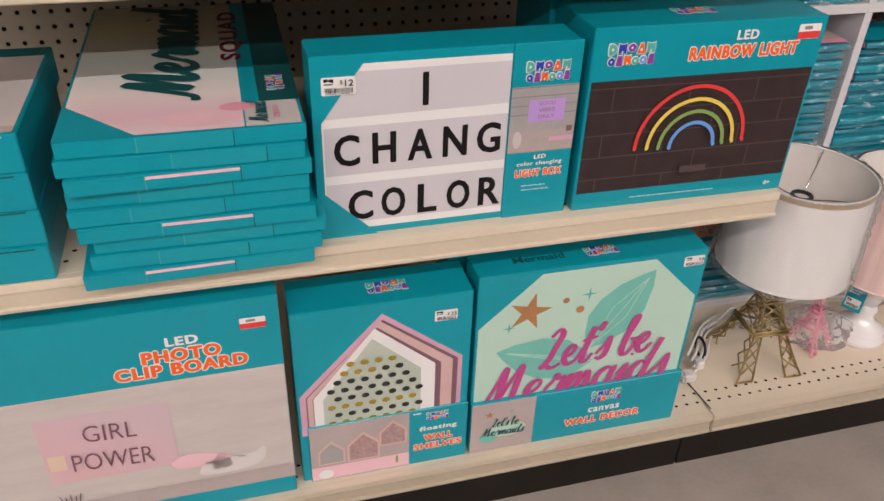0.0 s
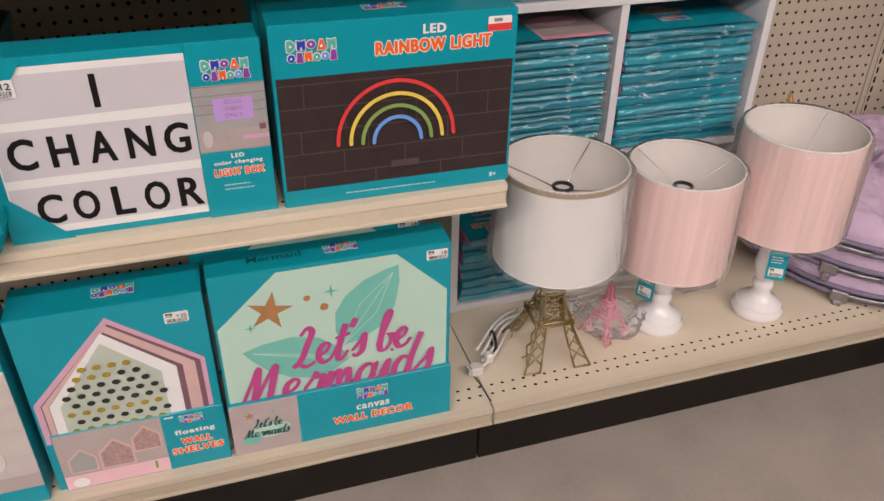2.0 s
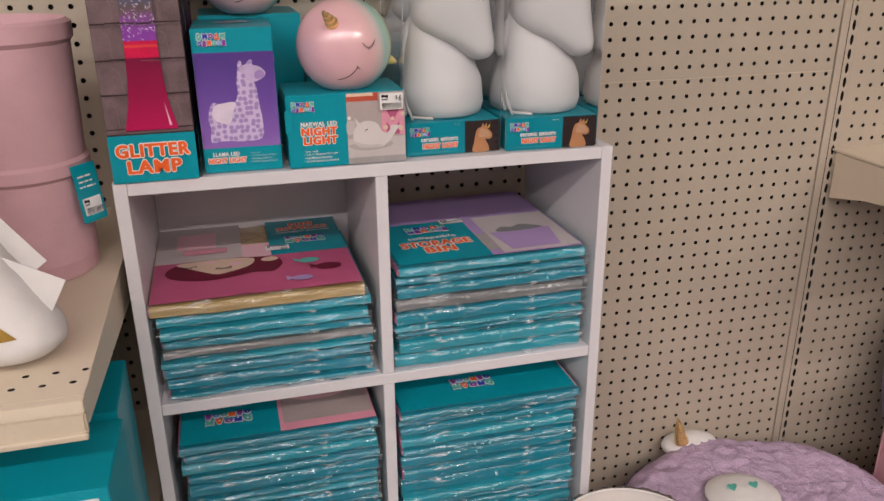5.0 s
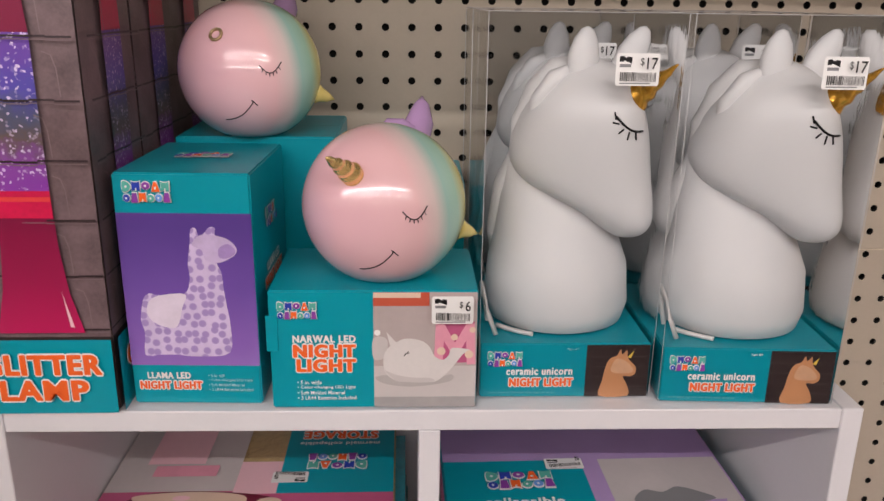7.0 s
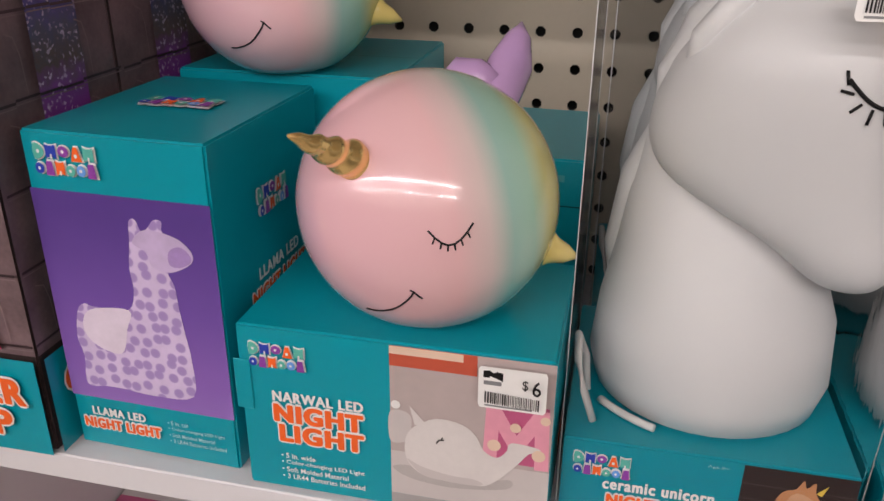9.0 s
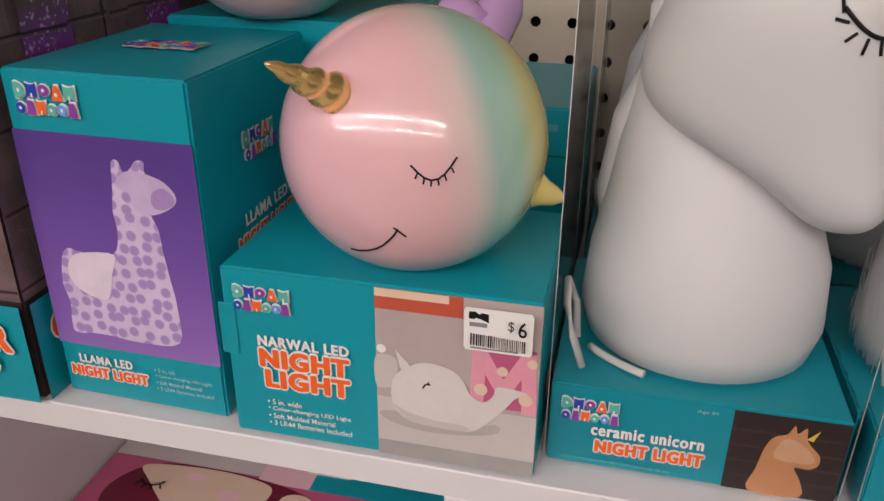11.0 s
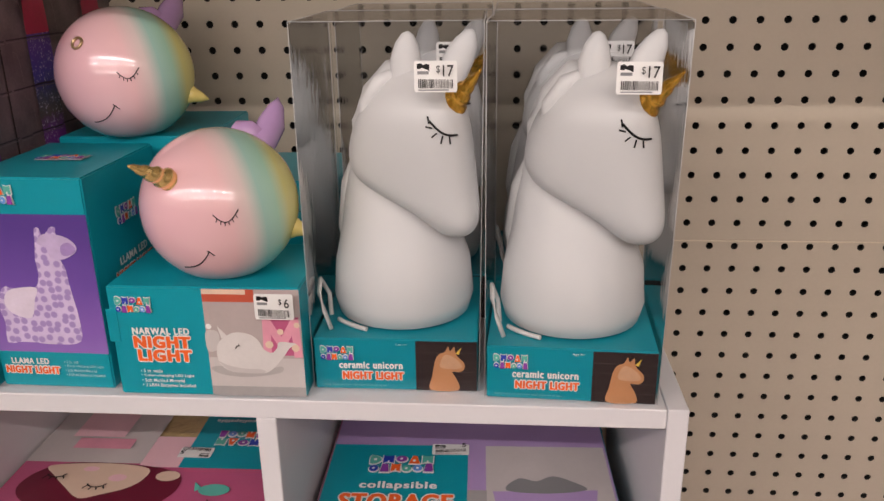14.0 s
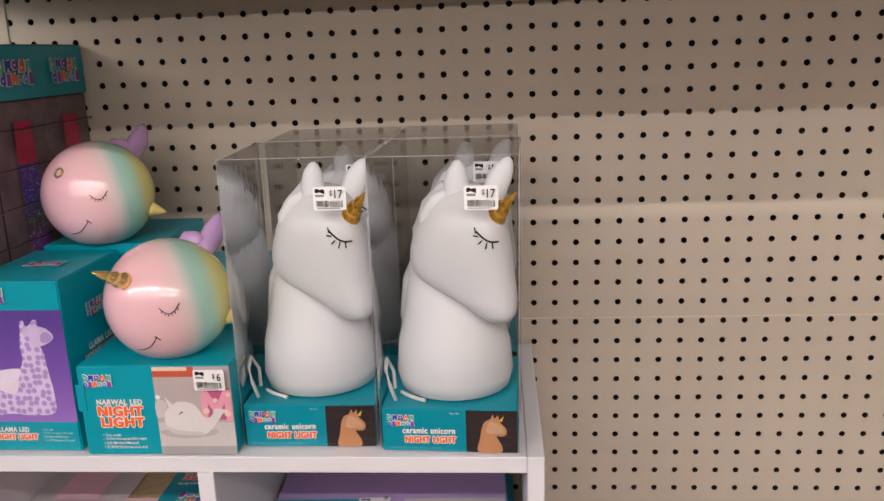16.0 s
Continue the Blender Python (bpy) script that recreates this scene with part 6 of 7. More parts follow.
def unicorn(m):
    """A ceramic unicorn bust on its printed base inside a clear box. The origin is the box's front lower edge."""
    uni = thing("unicorn_night_light", m, "white ceramic unicorn bust boxed in clear acetate", "night light", "boxed unicorn night lights")
    w, d, h, top = 0.1235, 0.130, 0.0425, 0.2715
    part("base_carton", slab(-w / 2, 0, 0, w / 2, d, h, 0.001, segments=2), TEAL, uni, "teal printed base carton")
    F, R, T = sides(w, d, h)
    items = [(rect(0.077, 0.0004, w - 0.0004, h - 0.001), BRICKD)] + [(rect(0.077, 0.008 * k, w, 0.008 * k + 0.0005), BRICKL) for k in range(1, 5)]
    items += [(rounded([(0.088, 0.001), (0.109, 0.001), (0.108, 0.010), (0.1045, 0.0165), (0.110, 0.0165), (0.1135, 0.019), (0.1135, 0.024), (0.109, 0.029), (0.107, 0.0325), (0.1062, 0.0375), (0.103, 0.034), (0.1015, 0.038), (0.099, 0.033), (0.0945, 0.031), (0.0915, 0.025), (0.0895, 0.013)], 3), ALMOND), (rounded([(0.096, 0.020), (0.108, 0.019), (0.112, 0.0215), (0.107, 0.028), (0.100, 0.031), (0.0965, 0.027)], 3), FLESHA), ([(0.107, 0.032), (0.1115, 0.037), (0.1095, 0.031)], YELLOWP)]
    printed("printed_picture", uni, F, items, 0.0004, "amber glowing unicorn picture")
    logo(uni, F, 0.0175, 0.031, 0.027)
    words(uni, F, "ceramic unicorn", 0.0430, 0.0212, 0.048, 0.0058, WHITEP, 0.0012, 0.025)
    words(uni, F, "NIGHT LIGHT", 0.0445, 0.0125, 0.046, 0.0062, ORANGE, 0.0013, 0.04, rim=WHITEP)
    words(uni, F, "Age 8+", 0.0665, 0.0385, 0.009, 0.0022, WHITEP, 0.0012, 0.01)
    small_print(uni, F, 0.006, 0.0035, 0.062, 1, 0.003, 0.0013, DIMTEAL)
    y = 0.062
    # neck, head, mane, ears; the muzzle leans a little to the aisle
    def clay(name, bm, label=""):
        return smooth(part(name, bm, CERAMIC, uni, label), 0)
    neck = [((0.001, y, h), 0.046, 0.045, (0, 0, 1)), ((0.001, y, h + 0.003), 0.0525, 0.0515, (0, 0, 1)), ((0.001, y, h + 0.016), 0.0560, 0.054, (0, 0, 1)), ((0.001, y, h + 0.045), 0.0535, 0.051, (0, 0, 1)), ((-0.001, y + 0.004, h + 0.072), 0.0460, 0.040, (0.0, 0, 1)), ((-0.002, y + 0.009, h + 0.098), 0.0420, 0.031, (0.0, 0, 1)), ((-0.004, y + 0.011, h + 0.125), 0.034, 0.026, (0.0, 0, 1)), ((-0.004, y + 0.012, h + 0.150), 0.026, 0.022, (0.0, 0, 1)), ((-0.002, y + 0.012, h + 0.170), 0.014, 0.013, (0.0, 0, 1))]
    clay("neck", blend_body(neck))
    zs = (0.0705, 0.0720, 0.0765, 0.083, 0.090, 0.097, 0.104, 0.112, 0.122, 0.134, 0.148, 0.162, 0.174, 0.184, 0.191, 0.1955, 0.1975)
    lefts = (0.0400, 0.0345, 0.0270, 0.0185, 0.0080, -0.0070, -0.0250, -0.0350, -0.0390, -0.0390, -0.0350, -0.0290, -0.0200, -0.0110, -0.0010, 0.0090, 0.0170)
    rights = (0.0460, 0.0525, 0.0590, 0.0622, 0.0630, 0.0628, 0.0620, 0.0610, 0.0600, 0.0588, 0.0572, 0.0540, 0.0500, 0.0440, 0.0365, 0.0290, 0.0220)
    deep = (0.004, 0.013, 0.0215, 0.0270, 0.0295, 0.0315, 0.0325, 0.0345, 0.0360, 0.0375, 0.0385, 0.0375, 0.0345, 0.0290, 0.0215, 0.0130, 0.0040)
    SQ, LEAN_ = 0.82, 0.26
    yc = lambda z: y - 0.010 + 0.10 * (z - 0.10)

    def face_y(x, z, side):
        """The depth of the head's skin at (x, z), near or far side."""
        lo_, hi_, dp = np.interp(z, zs, lefts), np.interp(z, zs, rights), np.interp(z, zs, deep)
        q = min(0.999, abs(x - (lo_ + hi_) / 2) / ((hi_ - lo_) / 2))
        return yc(z) - LEAN_ * x + side * dp * math.sqrt(1 - q ** (2 / SQ)) ** SQ
    bm, rings = bmesh.new(), []
    power = lambda v: math.copysign(abs(v) ** SQ, v)
    for k in range(40):
        z = zs[0] + (zs[-1] - zs[0]) * (0.5 - 0.5 * math.cos(math.pi * k / 39))
        lo_, hi_, dp = np.interp(z, zs, lefts), np.interp(z, zs, rights), np.interp(z, zs, deep)
        ring = []
        for i in range(44):
            x = (lo_ + hi_) / 2 + (hi_ - lo_) / 2 * power(math.cos(2 * math.pi * i / 44))
            ring.append(bm.verts.new((x, yc(z) - LEAN_ * x + dp * power(math.sin(2 * math.pi * i / 44)), h + z)))
        rings.append(ring)
    for p, q in zip(rings, rings[1:]):
        for i in range(44):
            bm.faces.new((p[i], p[(i + 1) % 44], q[(i + 1) % 44], q[i])).smooth = True
    bm.faces.new(rings[0][::-1])
    bm.faces.new(rings[-1])
    for _ in range(4):
        bmesh.ops.smooth_vert(bm, verts=bm.verts[:], factor=0.5, use_axis_x=True, use_axis_y=True, use_axis_z=True)
    bmesh.ops.recalc_face_normals(bm, faces=bm.faces[:])
    clay("head", bm)
    spine = [(0.014, 0.066, h + 0.192), (-0.002, 0.070, h + 0.187), (-0.016, 0.072, h + 0.170), (-0.025, 0.073, h + 0.148), (-0.027, 0.074, h + 0.127), (-0.036, 0.075, h + 0.100), (-0.041, 0.076, h + 0.064), (-0.044, 0.078, h + 0.036)]
    clay("mane", tube(spine, 0.01, 18, taper=[0.006, 0.0115, 0.0130, 0.0125, 0.0095, 0.0125, 0.0120, 0.004]))
    spine = [(0.004, 0.048, h + 0.192), (-0.010, 0.046, h + 0.184), (-0.021, 0.048, h + 0.168), (-0.026, 0.054, h + 0.150)]
    clay("forelock", tube(spine, 0.01, 14, taper=[0.003, 0.0065, 0.0062, 0.002]))
    for pts, ey in ([(0.009, 0.174), (0.0085, 0.187), (0.009, 0.199), (0.010, 0.210), (0.0108, 0.2172), (0.0110, 0.2190)], 0.046), ([(0.036, 0.174), (0.042, 0.188), (0.0470, 0.200), (0.0520, 0.210), (0.0553, 0.2172), (0.0560, 0.2190)], 0.060):
        ear = tube([Vector((px_, 0, pz)) for px_, pz in pts], 0.01, 20, taper=[0.0085, 0.0108, 0.0112, 0.0086, 0.0042, 0.0006])
        ear.transform(Matrix.Translation((0, ey, h)) @ Matrix.Diagonal((1, 0.62, 1, 1)))
        smooth(part("ear", ear, CERAMIC, uni), 0)
    base, tip = Vector((0.0440, 0.031, h + 0.1715)), Vector((0.0635, 0.006, h + 0.1965))
    n = (tip - base).normalized()
    a = n.orthogonal().normalized()
    b = n.cross(a)
    bm, rings = bmesh.new(), []
    for i in range(23):
        t = i / 22
        rr = 0.0092 * (1 - t) + 0.0006
        rings.append([bm.verts.new(base + (tip - base) * t + rr * (1 + 0.10 * math.sin(2 * math.pi * k / 16 + t * 24)) * (math.cos(2 * math.pi * k / 16) * a + math.sin(2 * math.pi * k / 16) * b)) for k in range(16)])
    for p, q in zip(rings, rings[1:]):
        for k in range(16):
            bm.faces.new((p[k], p[(k + 1) % 16], q[(k + 1) % 16], q[k])).smooth = True
    bm.faces.new(rings[-1])
    part("horn", bm, GOLDO, uni, "glossy gold spiral horn")

    def cheek(u, v, side):
        """A point on one side of the head at offset (u, v) from the eye."""
        x, z = (0.0370 + u * 0.92 if side < 0 else 0.048 + u * 0.4), 0.1550 + v
        return Vector((x, face_y(x, z, side) + side * 0.0001, h + z))
    for side in (-1, 1):
        bm = bmesh.new()
        tube([cheek(-0.0105 + 0.0215 * k / 8, 0.0060 - 0.0013 * k - 0.0035 * math.sin(math.pi * k / 8), side) for k in range(9)], 0.00085, 5, bm=bm)
        for u, v, du, dv in ((-0.0080, 0.001, -0.0050, 0.0010), (-0.0045, -0.0024, -0.004, -0.0030), (0.0, -0.0042, -0.0015, -0.0055), (0.0050, -0.0050, 0.0006, -0.0050), (-0.0105, 0.0040, -0.001, 0.0050)):
            tube([cheek(u, v, side), cheek(u + du, v + dv, side)], 0.00062, 5, bm=bm)
        part("eye", bm, BLACKP, uni, "black closed eye with lashes")
    # cord tucked beside the bust
    cord = [(-0.050, 0.012, h + 0.002), (-0.055, 0.014, h + 0.016), (-0.059, 0.017, h + 0.030), (-0.060, 0.030, h + 0.036), (-0.056, 0.040, h + 0.020), (-0.054, 0.034, h + 0.004)]
    part("cord", tube(cord, 0.0018, 8), CORD, uni, "white cord")
    part("cord_loop", tube([(0.001 + (0.0575 + 0.0012 * math.sin(9 * x)) * math.cos(x), y + (0.0555 + 0.001 * math.sin(7 * x)) * math.sin(x), h + 0.0022) for x in [radians(214 + 4 * k) for k in range(9)]], 0.0019, 8), CORD, uni, "white cord")
    # clear box
    bm = bmesh.new()
    e, z0, flare = 0.0012, 0.001, 0.0030
    c = [(-w / 2 - e, -e), (w / 2 + e, -e), (w / 2 + e, d + e), (-w / 2 - e, d + e)]
    lo, hi = [bm.verts.new((x, yy, z0)) for x, yy in c], [bm.verts.new((x + flare if x > 0 else x, yy, top)) for x, yy in c]
    for k in range(4):
        bm.faces.new((lo[k], lo[(k + 1) % 4], hi[(k + 1) % 4], hi[k]))
    bm.faces.new(hi)
    bmesh.ops.bevel(bm, geom=[ed for ed in bm.edges if not ed.is_boundary], offset=0.0016, segments=2, affect="EDGES")
    part("clear_box", bm, ACETATE, uni, "clear acetate box").visible_shadow = False
    bm = bmesh.new()
    for k in range(4):
        x, yy = c[k]
        x2, y2 = c[(k + 1) % 4]
        tube([(x + flare * (x > 0), yy, top), (x2 + flare * (x2 > 0), y2, top)], 0.00024, 5, bm=bm)
        tube([(x, yy, z0), (x + flare * (x > 0), yy, top)], 0.00024, 5, bm=bm)
    part("box_crease", bm, CREASE, uni, "pale folded acetate crease")
    price_tag(uni, Face((-w / 2, -e, 0), (1, 0, 0), (0, 0, 1)), 0.0815, top - 0.0455, 0.0285, 0.0205, "$17", lift=0.003)
    return uni


CREASE = mat("milky_crease", (0.55, 0.55, 0.56), 0.25, 0.1)
u_a = unicorn(pose(1.1810, 1.149, CT + 0.0006, 0, 0, 0.4))
copy_thing(u_a, pose(1.3115, 1.139, CT + 0.0006, 0, 0, -2.5))
copy_thing(u_a, pose(1.1850, 1.283, CT + 0.0006, 0, 0, 1.0))
copy_thing(u_a, pose(1.3150, 1.281, CT + 0.0006, 0, 0, -0.6))

# ---- table lamps on the deck ----


def shade(lamp, z0, z1, r0, r1, cover, trim=None, angles=(-20, 100, 220), drop=0.045):
    """A drum shade with a liner, rims, spider wires and the fitting's ring."""
    bm = lathe([(r0, z0), (r0 + (r1 - r0) * 0.5, (z0 + z1) / 2), (r1, z1)], 72)
    smooth(part("shade", bm, cover, lamp), 0)
    bm = lathe([(r1 - 0.0022, z1 - 0.0004), (r0 - 0.0022, z0 + 0.0004)], 72)
    lin = part("shade_liner", bm, LINER, lamp, "pale paper liner")
    ringp = lambda r, z: [(r * math.cos(2 * math.pi * k / 64), r * math.sin(2 * math.pi * k / 64), z) for k in range(64)]
    part("rim", tube(ringp(r1 - 0.001, z1), 0.0021, 8, True), CORD if cover is SHADEP else cover, lamp, "pale bound rim")
    part("rim", tube(ringp(r0 - 0.001, z0), 0.0021, 8, True), cover, lamp)
    bm, rings = bmesh.new(), []
    seed = r1 * 90 + z1 * 31

    def fold(k, t):
        """Loose folds of the film, running aslant round the shade."""
        a = 2 * math.pi * k / 150
        at = Vector((math.cos(a) * 2.6, math.sin(a) * 2.6, t * 1.2 + seed))
        broad = noise.noise(at)
        sharp = 1 - abs(noise.noise(Vector((math.cos(a + t * 0.35) * 7, math.sin(a + t * 0.35) * 7, t * 0.9 + seed))))
        return 0.0052 + 0.0040 * broad + 0.0055 * sharp ** 6 + 0.0012 * noise.noise(at * 6)
    for i in range(31):
        t = i / 30
        zz = z0 - 0.006 + (z1 - z0 + 0.011) * t
        pull = 0.008 * max(0, (t - 0.93) / 0.07) ** 2
        rings.append([bm.verts.new(((r0 + (r1 - r0) * t + fold(k, t) - pull) * math.cos(2 * math.pi * k / 150), (r0 + (r1 - r0) * t + fold(k, t) - pull) * math.sin(2 * math.pi * k / 150), zz + 0.002 * noise.noise(Vector((k * 0.15, t, seed))))) for k in range(150)])
    for p, q in zip(rings, rings[1:]):
        for k in range(150):
            bm.faces.new((p[k], p[(k + 1) % 150], q[(k + 1) % 150], q[k])).smooth = True
    part("film_sleeve", bm, SLEEVE, lamp, "clear film sleeve").visible_shadow = False
    if trim:
        part("trim_band", lathe([(r1 + 0.0012, z1 - 0.009), (r1 + 0.0016, z1 - 0.002), (r1 + 0.0006, z1 + 0.0015)], 72), trim, lamp, "gold trim band")
    bm = bmesh.new()
    for a in angles:
        c, s = math.cos(radians(a)), math.sin(radians(a))
        tube([(c * (r1 - 0.002), s * (r1 - 0.002), z1 - 0.003), (c * 0.05, s * 0.05, z1 - drop * 0.62), (c * 0.016, s * 0.016, z1 - drop)], 0.0013, 6, bm=bm)
    part("spider", bm, CORD if cover is SHADEP else CHROME, lamp, "thin wire spider")
    part("fitting_ring", tube([(0.0155 * math.cos(2 * math.pi * k / 24), 0.0155 * math.sin(2 * math.pi * k / 24), z1 - drop) for k in range(24)], 0.0036, 8, True), RUBBER, lamp, "black fitting ring")
    part("socket", lathe([(0.0, z1 - drop - 0.010), (0.0105, z1 - drop - 0.010), (0.0125, z1 - drop - 0.013), (0.0125, z1 - drop - 0.05), (0.0, z1 - drop - 0.051)], 24), LAMPW, lamp, "white lamp socket")


def tower(parent, half, height, mat_, wire, levels=7, name="lattice"):
    """A wire lattice tower: four curved legs, rings and crossed braces."""
    prof = lambda t: half * (0.10 + 0.90 * (1 - t) ** 1.9)
    for sx in (-1, 1):
        for sy in (-1, 1):
            bm = bmesh.new()
            for inner in (1.0, 0.52):
                tube([(sx * prof(t) * (inner if t < 0.36 else 1 - (1 - inner) * max(0, 0.55 - t) / 0.2 * 1.0 if t < 0.55 else 1), sy * prof(t), t * height + wire) for t in [k / 12 for k in range(13)]], wire, 6, bm=bm)
            tube([(sx * half, sy * half, wire), (sx * half * 0.52, sy * half, wire)], wire, 6, bm=bm)
            part("leg", bm, mat_, parent)
    bm = bmesh.new()
    ts = [0.06, 0.16, 0.26, 0.36, 0.48, 0.60, 0.74, 0.9][:levels + 1]
    for k, t in enumerate(ts):
        p, z = prof(t), t * height
        c = [(-p, -p), (p, -p), (p, p), (-p, p)]
        if k >= 3:
            for i in range(4):
                tube([(*c[i], z), (*c[(i + 1) % 4], z)], wire * 0.9, 6, bm=bm)
        if k:
            q, z0 = prof(ts[k - 1]), ts[k - 1] * height
            for i in range(4):
                ax, ay = [(-1, -1), (1, -1), (1, 1), (-1, 1)][i]
                bx, by = [(-1, -1), (1, -1), (1, 1), (-1, 1)][(i + 1) % 4]
                if k > 3:
                    tube([(ax * q, ay * q, z0), (bx * p, by * p, z)], wire * 0.8, 5, bm=bm)
                    tube([(bx * q, by * q, z0), (ax * p, ay * p, z)], wire * 0.8, 5, bm=bm)
                else:
                    for (cx, cy), (ex, ey) in (((ax, ay), (bx, by)), ((bx, by), (ax, ay))):
                        i0 = (cx + (ex - cx) * 0.24, cy + (ey - cy) * 0.24)
                        tube([(cx * q, cy * q, z0), (i0[0] * p, i0[1] * p, z)], wire * 0.8, 5, bm=bm)
                        tube([(i0[0] * q, i0[1] * q, z0), (cx * p, cy * p, z)], wire * 0.8, 5, bm=bm)
    part(name, bm, mat_, parent)
    for t, g in ((0.36, 1.14), (0.62, 1.25)):
        p = prof(t) * g
        bm = bmesh.new()
        for zz in (t * height, t * height + 0.008):
            c = [(-p, -p, zz), (p, -p, zz), (p, p, zz), (-p, p, zz)]
            for i in range(4):
                tube([c[i], c[(i + 1) % 4]], wire, 6, bm=bm)
        part("gallery", bm, mat_, parent)


lamp1 = thing("table_lamp", pose(0.912, 0.971, DECK + 0.0005, 0, 0, -3.5), "tower lamp of bronze wire with white drum shade", "lamp", "table lamps on the deck")
tower(lamp1, 0.066, 0.235, WIRE, 0.0020)
shade(lamp1, 0.225, 0.403, 0.1130, 0.1085, SHADEW, GOLDTRIM, (44, 164, 284))


def turned_lamp(m, z0, z1, r, drop):
    lamp = thing("table_lamp", m, "white turned lamp with pink pleated shade in film", "lamp", "table lamps on the deck")
    prof = [(0.0, 0.0), (0.048, 0.0), (0.052, 0.006), (0.052, 0.014), (0.047, 0.020), (0.046, 0.026), (0.036, 0.034), (0.022, 0.044), (0.0175, 0.056), (0.021, 0.066), (0.021, 0.072), (0.0165, 0.080)]
    prof += [(0.022, 0.095), (0.0265, 0.12), (0.0225, 0.15), (0.015, z0 + 0.02), (0.011, z1 - drop - 0.052), (0.0, z1 - drop - 0.052)]
    smooth(part("base", lathe(prof, 48), LAMPW, lamp, "glossy white turned base"), 0.7)
    shade(lamp, z0, z1, r + 0.003, r, SHADEP, None, (-20, 100, 220), drop)
    return lamp


def hang_tag(parent, x, y, z, turn, w=0.036, h=0.062):
    m = pose(x, y, z, -8, 0, turn)
    bm = slab(-w / 2, 0, -h, w / 2, 0.0008, 0, 0.0002)
    bm.transform(m)
    tag = part("hang_tag", bm, TEAL, parent, "teal hang tag with price sticker")
    o, r, u = m @ Vector((-w / 2, 0, -h)), m.to_3x3() @ Vector((1, 0, 0)), m.to_3x3() @ Vector((0, 0, 1))
    fc = Face(o, r, u)
    price_tag(tag, fc, w * 0.12, h * 0.12, w * 0.76, h * 0.3, lift=0.0006)
    small_print(tag, fc, w * 0.15, h * 0.78, w * 0.7, 3, h * 0.09, h * 0.03)


lamp2 = turned_lamp(pose(1.163, 0.983, DECK + 0.0005, 0, 0, 20), 0.165, 0.360, 0.1025, 0.045)
lamp3 = turned_lamp(pose(1.387, 0.962, DECK + 0.0005, 0, 0, 50), 0.215, 0.413, 0.108, 0.10)
hang_tag(lamp3, -0.034, -0.013, 0.168, -82)
hang_tag(lamp2, -0.036, 0.012, 0.135, -80)

# bagged cords, plugs and the small pink tower
cords = thing("lamp_cord", pose(0.80, 1.02, DECK + 0.001), "coiled white lamp cord tied on the deck", "cord")
rng = random.Random(6)
for k in range(4):
    pts = [(-0.03 + 0.115 * t + 0.006 * math.sin(5 * t + k), -0.075 + 0.10 * t + 0.010 * k - 0.004 * math.sin(7 * t), 0.010 + 0.006 * k + 0.010 * math.sin(math.pi * t)) for t in [i / 14 for i in range(15)]]
    part("cord_strand", tube(pts, 0.0028, 8), CORD, cords)
part("cord_tie", tube([(0.012 + 0.002 * math.cos(x), -0.025 + 0.02 * math.cos(x), 0.024 + 0.018 * math.sin(x)) for x in [2 * math.pi * k / 16 for k in range(16)]], 0.003, 6, True), RUBBER, cords, "black tie")
part("plug", slab(-0.058, -0.092, 0.002, -0.030, -0.070, 0.022, 0.004, segments=2), CORD, cords, "white plug")
part("plug_label", slab(-0.020, -0.072, 0.010, -0.004, -0.054, 0.030, 0.003), CORD, cords, "white cord tag")
part("cord_run", tube([(0.06, 0.03, 0.012), (0.14, 0.075, 0.02), (0.22, 0.07, 0.012), (0.32, 0.075, 0.02), (0.42, 0.06, 0.015), (0.52, 0.07, 0.012)], 0.003, 8), CORD, cords)
part("cord_run", tube([(-0.052, -0.08, 0.006), (-0.045, -0.12, 0.004), (-0.042, -0.16, 0.004)], 0.0012, 6), RUBBER, cords, "thin black tie end")

pinkt = thing("tower_ornament", pose(1.047, 0.985, DECK + 0.001, 0, 0, 20), "small pink lattice tower wrapped in clear film", "ornament")
PINKM = mat("pink_lacquer", (0.70, 0.25, 0.33), 0.3, 0.1)
tower(pinkt, 0.036, 0.12, PINKM, 0.0018, 7)


def film_bag(name, parent_pose, rx, ry, rz, seed, label, content=None):
    bagob = thing(name, parent_pose, label, "bag")
    bm = bmesh.new()
    bmesh.ops.create_icosphere(bm, subdivisions=4, radius=1)
    noise_off = Vector((seed * 3.1, seed, 0))
    for v in bm.verts:
        k = 1 + 0.22 * noise.noise(v.co * 2.2 + noise_off) + 0.10 * noise.noise(v.co * 6 + noise_off)
        v.co = Vector((v.co.x * rx * k, v.co.y * ry * k, max(0.001, rz + v.co.z * rz * k)))
    part("film", bm, SLEEVE, bagob, "crumpled clear film").visible_shadow = False
    if content:
        rngc = random.Random(seed)
        for k in range(5):
            a = rngc.uniform(0, 6)
            pts = [(rx * 0.6 * math.cos(a + t * 5) * rngc.uniform(0.8, 1), ry * 0.6 * math.sin(a + t * 5), rz * (0.4 + 0.8 * rngc.random())) for t in [i / 10 for i in range(11)]]
            part("contents", tube(pts, 0.004, 7), content, bagob)
    return bagob


film_bag("film_bag", pose(1.055, 0.978, DECK + 0.001, 0, 0, -10), 0.062, 0.050, 0.040, 2, "crumpled clear film bag round a pink ornament")
film_bag("film_bag", pose(1.30, 1.075, DECK + 0.001), 0.062, 0.045, 0.030, 3, "crumpled clear film bag of pink cord", PINKM)
film_bag("film_bag", pose(0.975, 1.06, DECK + 0.001), 0.055, 0.030, 0.020, 5, "crumpled clear film bag of white cord", CORD)

# ---- folded plush chairs ----


